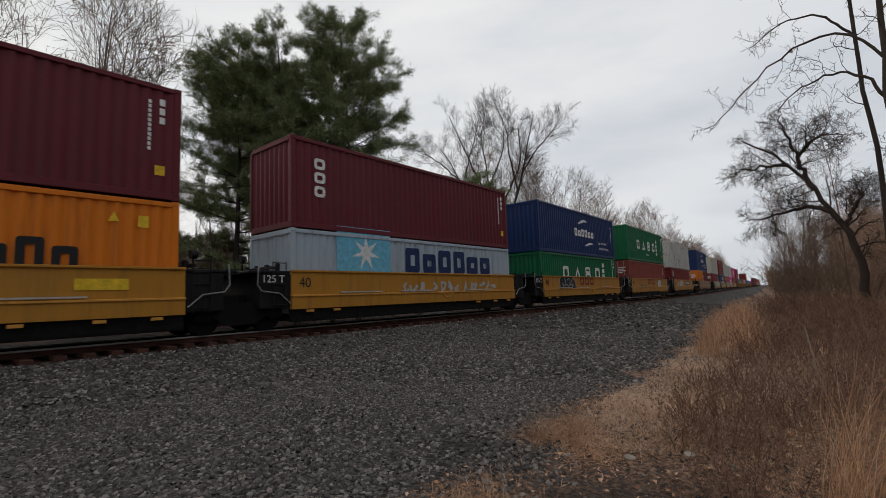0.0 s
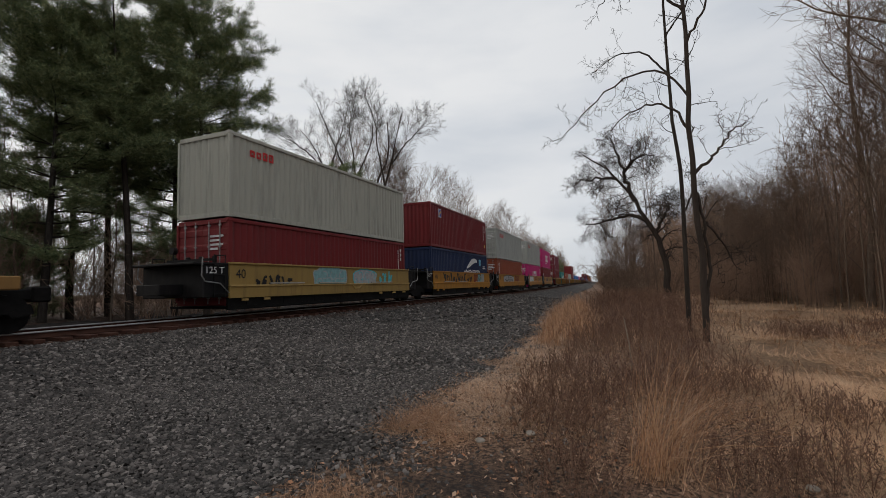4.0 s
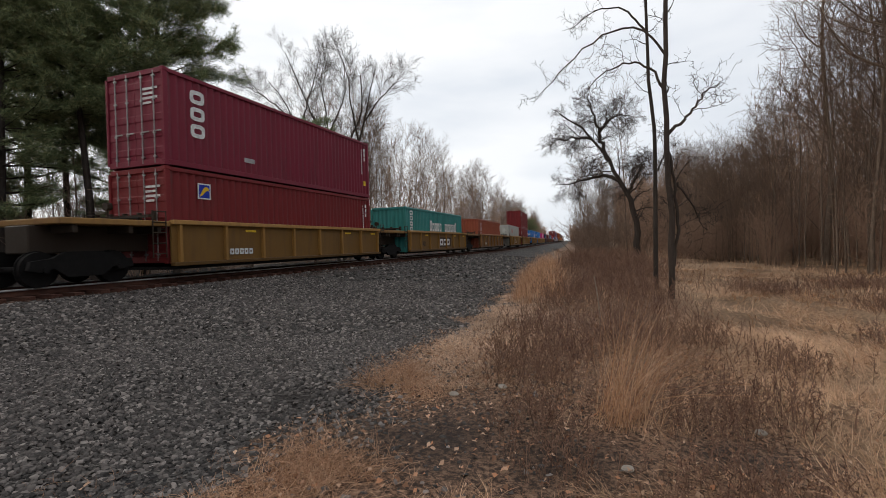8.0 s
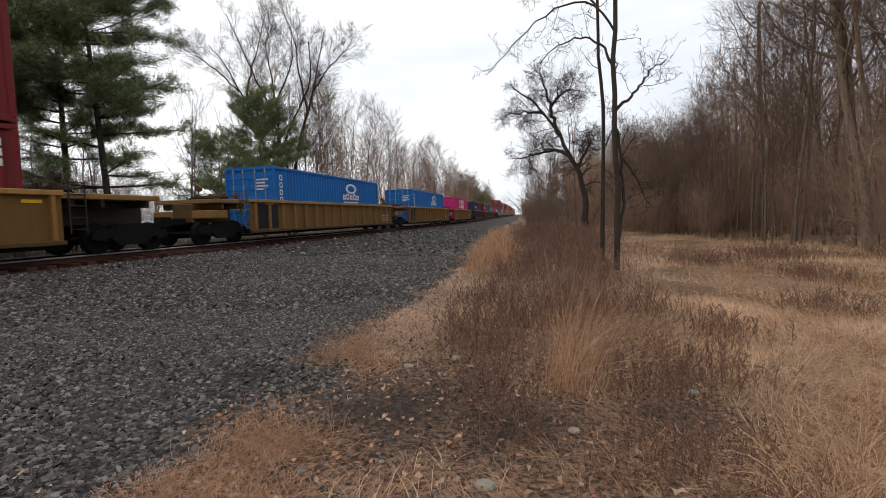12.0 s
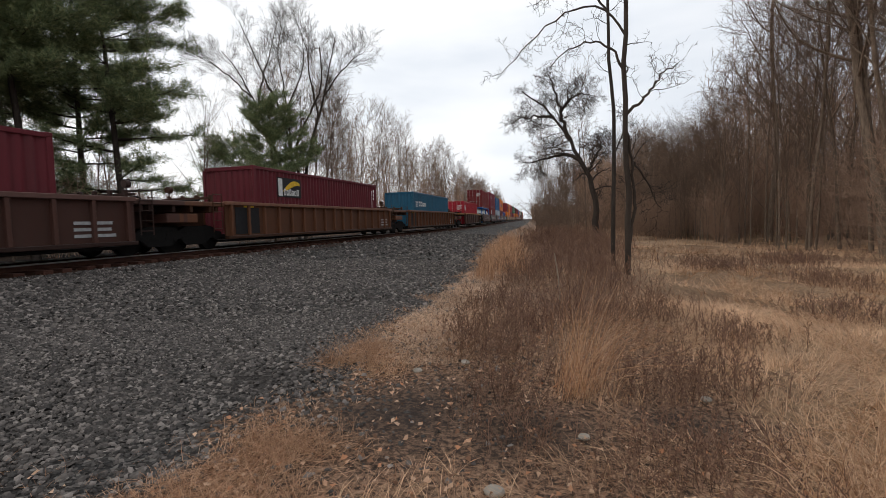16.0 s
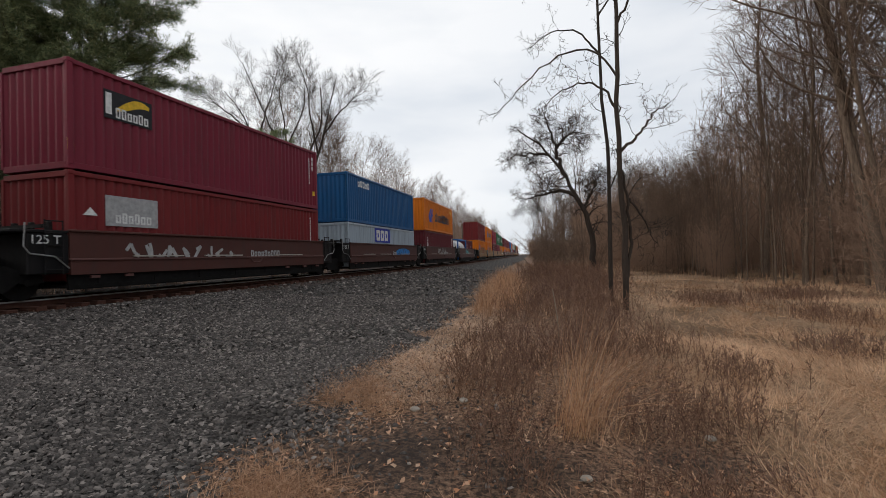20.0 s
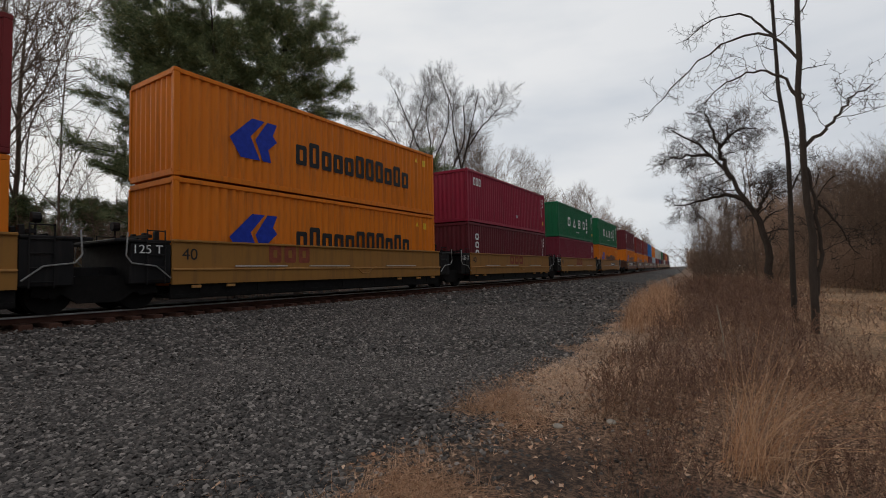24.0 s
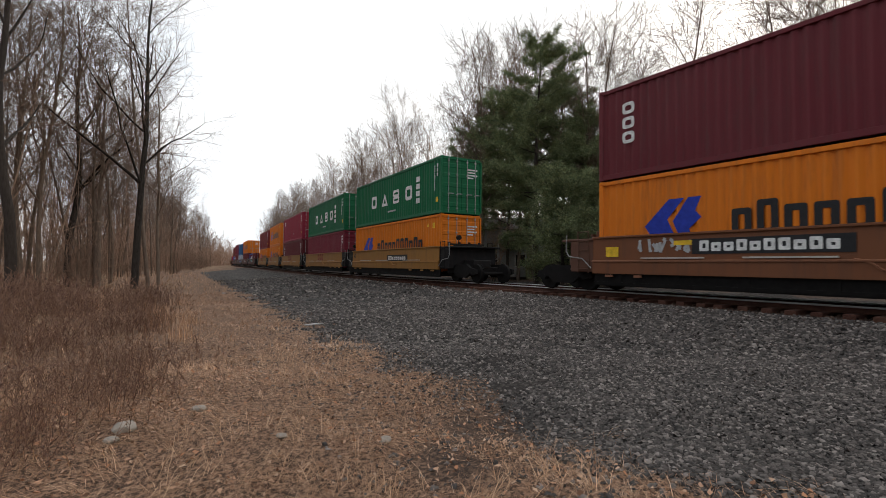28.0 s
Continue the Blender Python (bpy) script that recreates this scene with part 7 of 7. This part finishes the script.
    edge = [(-2.45, 4.7, 0.12, 0.34, 300), (-2.2, 4.95, 0.14, 0.36, 300), (-2.0, 4.7, 0.13, 0.3, 220), (-1.75, 4.5, 0.12, 0.26, 160), (-2.35, 5.35, 0.15, 0.3, 200), (-2.3, 6.3, 0.2, 0.22, 160)]
    for i in range(34):
        yy = r.uniform(1.9, 3.1)
        edge.append((float(np.interp(yy, EDGE_Y, EDGE_X)) + 0.2 + min(0.9, abs(r.gauss(0, 0.45))), yy, 0.12, r.uniform(0.14, 0.24), 110))
    for i in range(30):
        yy = -r.uniform(2.2, 6.5)
        edge.append((float(np.interp(yy, EDGE_Y, EDGE_X)) + 0.4 + r.uniform(0, 2.2), yy, 0.13, r.uniform(0.1, 0.17), 60))
    mounds("edge_tussocks", "arching orange-tan dead grass tussocks beside the gravel", edge, THATCH, 0.0019)
    tuss = [(1.3, 2.6, 0.1, 0.5, 160), (1.6, 3.0, 0.1, 0.55, 170), (1.9, 3.5, 0.12, 0.5, 170), (2.25, 4.1, 0.14, 0.5, 180), (2.5, 3.4, 0.12, 0.5, 150), (1.75, 2.4, 0.1, 0.5, 140), (2.0, 2.9, 0.12, 0.5, 150), (2.9, 4.6, 0.15, 0.45, 150), (1.45, 3.4, 0.1, 0.36, 90)]
    for i in range(70):
        a, d = math.radians(r.uniform(7, 34)), r.uniform(4.5, 15)
        tuss.append((d * math.sin(a) + 1.0, d * math.cos(a), 0.16, r.uniform(0.3, 0.5), 55))
    mounds("field_tussocks", "pale straw tussocks lying over in the field", tuss, FIELD, 0.0027)
    # the tall clump close by: thin strands bowing over to one side
    px, py, hh = [], [], []
    for cx, cy, h, n in ((0.05, 4.25, 1.12, 120), (0.25, 4.5, 0.95, 70), (-0.05, 4.5, 0.75, 40)):
        px.append(rng.normal(cx, 0.085, n))
        py.append(rng.normal(cy, 0.085, n))
        hh.append(np.full(n, h))
    px, py, hh = map(np.concatenate, (px, py, hh))
    n = len(px)
    strands = limbs_v(rng, np.stack([px, py, ground_z(px, py) - 0.02], 1), np.stack([rng.normal(0.12, 0.15, n), rng.normal(0, 0.15, n), np.ones(n)], 1), hh * rng.uniform(0.4, 1.1, n), 0.0022, 8, 0.05, 0.0, 0.45)
    bow = np.linspace(0, 1, 9)[None] ** 2 * hh[:, None] * rng.uniform(-0.04, 0.75, (n, 1)) * rng.random((n, 1))
    strands[0][..., 0] += bow
    strands[0][..., 2] -= 0.45 * np.abs(bow)
    v, f = ribbons_v(rng, strands)
    tagged(new("tall_sedge", fast_mesh("tall_sedge", v, f, SEDGE)), "tall arching strands of dry orange-tan sedge", "grass", kind="stuff")


build_grass()


def build_litter():
    rng = np.random.default_rng(44)
    r = random.Random(44)
    x, y = scatter(rng, 24000, 1.2, 9, lambda x, y: (gravel_at(x, y) < 0.6) & (rng.random(len(x)) < 0.15 + verge_at(x, y)))
    n = len(x)
    a = rng.uniform(0, 2 * math.pi, n)
    s = rng.uniform(0.007, 0.03, n)
    z = ground_z(x, y) + 0.03
    q = np.array([(1, 0), (0.2, 0.6), (-1, 0.1), (0.1, -0.6)])
    c, sn = np.cos(a), np.sin(a)
    px = x[:, None] + s[:, None] * (q[None, :, 0] * c[:, None] - q[None, :, 1] * sn[:, None])
    py = y[:, None] + s[:, None] * (q[None, :, 0] * sn[:, None] + q[None, :, 1] * c[:, None])
    pz = z[:, None] + rng.uniform(-0.012, 0.02, (n, 4))
    tagged(new("fallen_leaves", fast_mesh("fallen_leaves", np.stack([px, py, pz], -1).reshape(-1, 3), np.arange(4 * n).reshape(-1, 4), DEADLEAF)), "brown curled leaves strewn in the grass", "leaves", kind="stuff")
    # pale stones and scraps
    for i, (sx, sy, sz) in enumerate(((-1.05, 4.85, 0.05), (0.12, 3.45, 0.045), (-1.5, 4.6, 0.05), (1.2, 4.6, 0.05), (-0.42, 2.65, 0.06), (-0.3, -5.1, 0.1), (-0.95, -5.4, 0.07), (-2.15, -3.7, 0.06), (-1.4, -4.2, 0.05), (-0.2, -4.9, 0.06))):
        bm = bmesh.new()
        bmesh.ops.create_icosphere(bm, subdivisions=2, radius=sz)
        for v in bm.verts:
            v.co *= 1 + 0.3 * noise.noise(v.co * 14 + Vector((i, 0, 0)))
            v.co.z *= 0.5
        me = mesh_of("pale_stone", bm, LITTER)
        o = tagged(new("pale_stone", me), "pale flat stone lying in dry grass", "stone", "stones in the grass")
        o.matrix_basis = pose(sx, sy, float(ground_z(sx, sy)) + sz * 0.3, 0, 0, i * 40)
    # bare stick and a flat plate by the gravel
    lev = [[limb(np.random.default_rng(2), (0, 0, -0.05), (0.05, 0.02, 1), 0.95, 0.014, 6, 0.06, 0, 0.6)], [limb(np.random.default_rng(3), (0, 0, 0.5), (0.4, 0, 0.8), 0.25, 0.008, 3, 0.1, 0)]]
    t, c = tree_meshes(lev, split=1, barkm=plain("pale_stick_wood", (0.3, 0.24, 0.18)), twigm=TWIG)
    plant_tree("dead_stick", "pale upright dead stick in the weeds", t, c, ground_pose(-0.12, 9.0), category="stick")
    bm = bmx((-0.2, 0.2, -0.13, 0.13, 0.06, 0.085), (-0.02, 0.02, -0.02, 0.02, -0.1, 0.06), bevel=0.005)
    o = tagged(new("marker_plate", mesh_of("marker_plate", bm, STEEL)), "low grey metal plate at the gravel edge", "plate")
    x, y = at_polar(158.3, 12.2)
    o.matrix_basis = pose(x, y, float(ground_z(x, y)) + 0.05, 4, 0, 20)


build_litter()


# ---- houses beyond the track ----
def build_house(yaw, dist, L, W, H, turn, label):
    x, y = at_polar(yaw, dist)
    root = thing("house", label, "house", "", pose(x, y, -0.3, 0, 0, turn))
    bm = bmesh.new()
    box(bm, -L / 2, L / 2, -W / 2, W / 2, 0, H)
    wall = part("wall", bm, SIDING, root, "grey lap siding")
    me = mesh_of("siding_board", bmx((-L / 2 - 0.02, L / 2 + 0.02, -W / 2 - 0.03, -W / 2, 0, 0.17)), SIDING)
    for k in range(int(H / 0.22)):
        hang("siding_board", me, wall, "", pose(0, 0, 0.05 + k * 0.22))
    bm = bmesh.new()
    v = [bm.verts.new(p) for p in ((-L / 2 - 0.5, -W / 2 - 0.5, H), (L / 2 + 0.5, -W / 2 - 0.5, H), (L / 2 + 0.5, 0, H + 1.5), (-L / 2 - 0.5, 0, H + 1.5), (L / 2 + 0.5, W / 2 + 0.5, H), (-L / 2 - 0.5, W / 2 + 0.5, H))]
    bm.faces.new((v[0], v[1], v[2], v[3]))
    bm.faces.new((v[3], v[2], v[4], v[5]))
    bm.faces.new((v[0], v[3], v[5]))
    bm.faces.new((v[1], v[4], v[2]))
    part("roof", bm, ROOFING, root, "dark shingle roof")
    n = int(L / 2.6)
    for fl in range(max(1, int(H / 2.6))):
        for k in range(n):
            wx = -L / 2 + (k + 0.5) * L / n
            fr = part("window", bmx((wx - 0.55, wx + 0.55, -W / 2 - 0.09, -W / 2 - 0.03, 0.95 + fl * 2.6, 2.25 + fl * 2.6)), WHITE, root, "white window frame")
            part("pane", bmx((wx - 0.46, wx + 0.46, -W / 2 - 0.1, -W / 2 - 0.092, 1.03 + fl * 2.6, 2.17 + fl * 2.6)), PANE, fr)


build_house(86, 44, 20, 8, 5.4, 88, "long grey two-storey house behind bare trees")
build_house(129, 50, 16, 8, 4.6, 130, "pale grey house behind pines")


def motions():
    """The train rolls towards the viewer at an even speed."""
    for ob, (s, z) in ALONG.items():
        walk(ob, [(t, rail_pose(s - SPEED * t, z)) for t in range(0, 29, 1)])


motions()
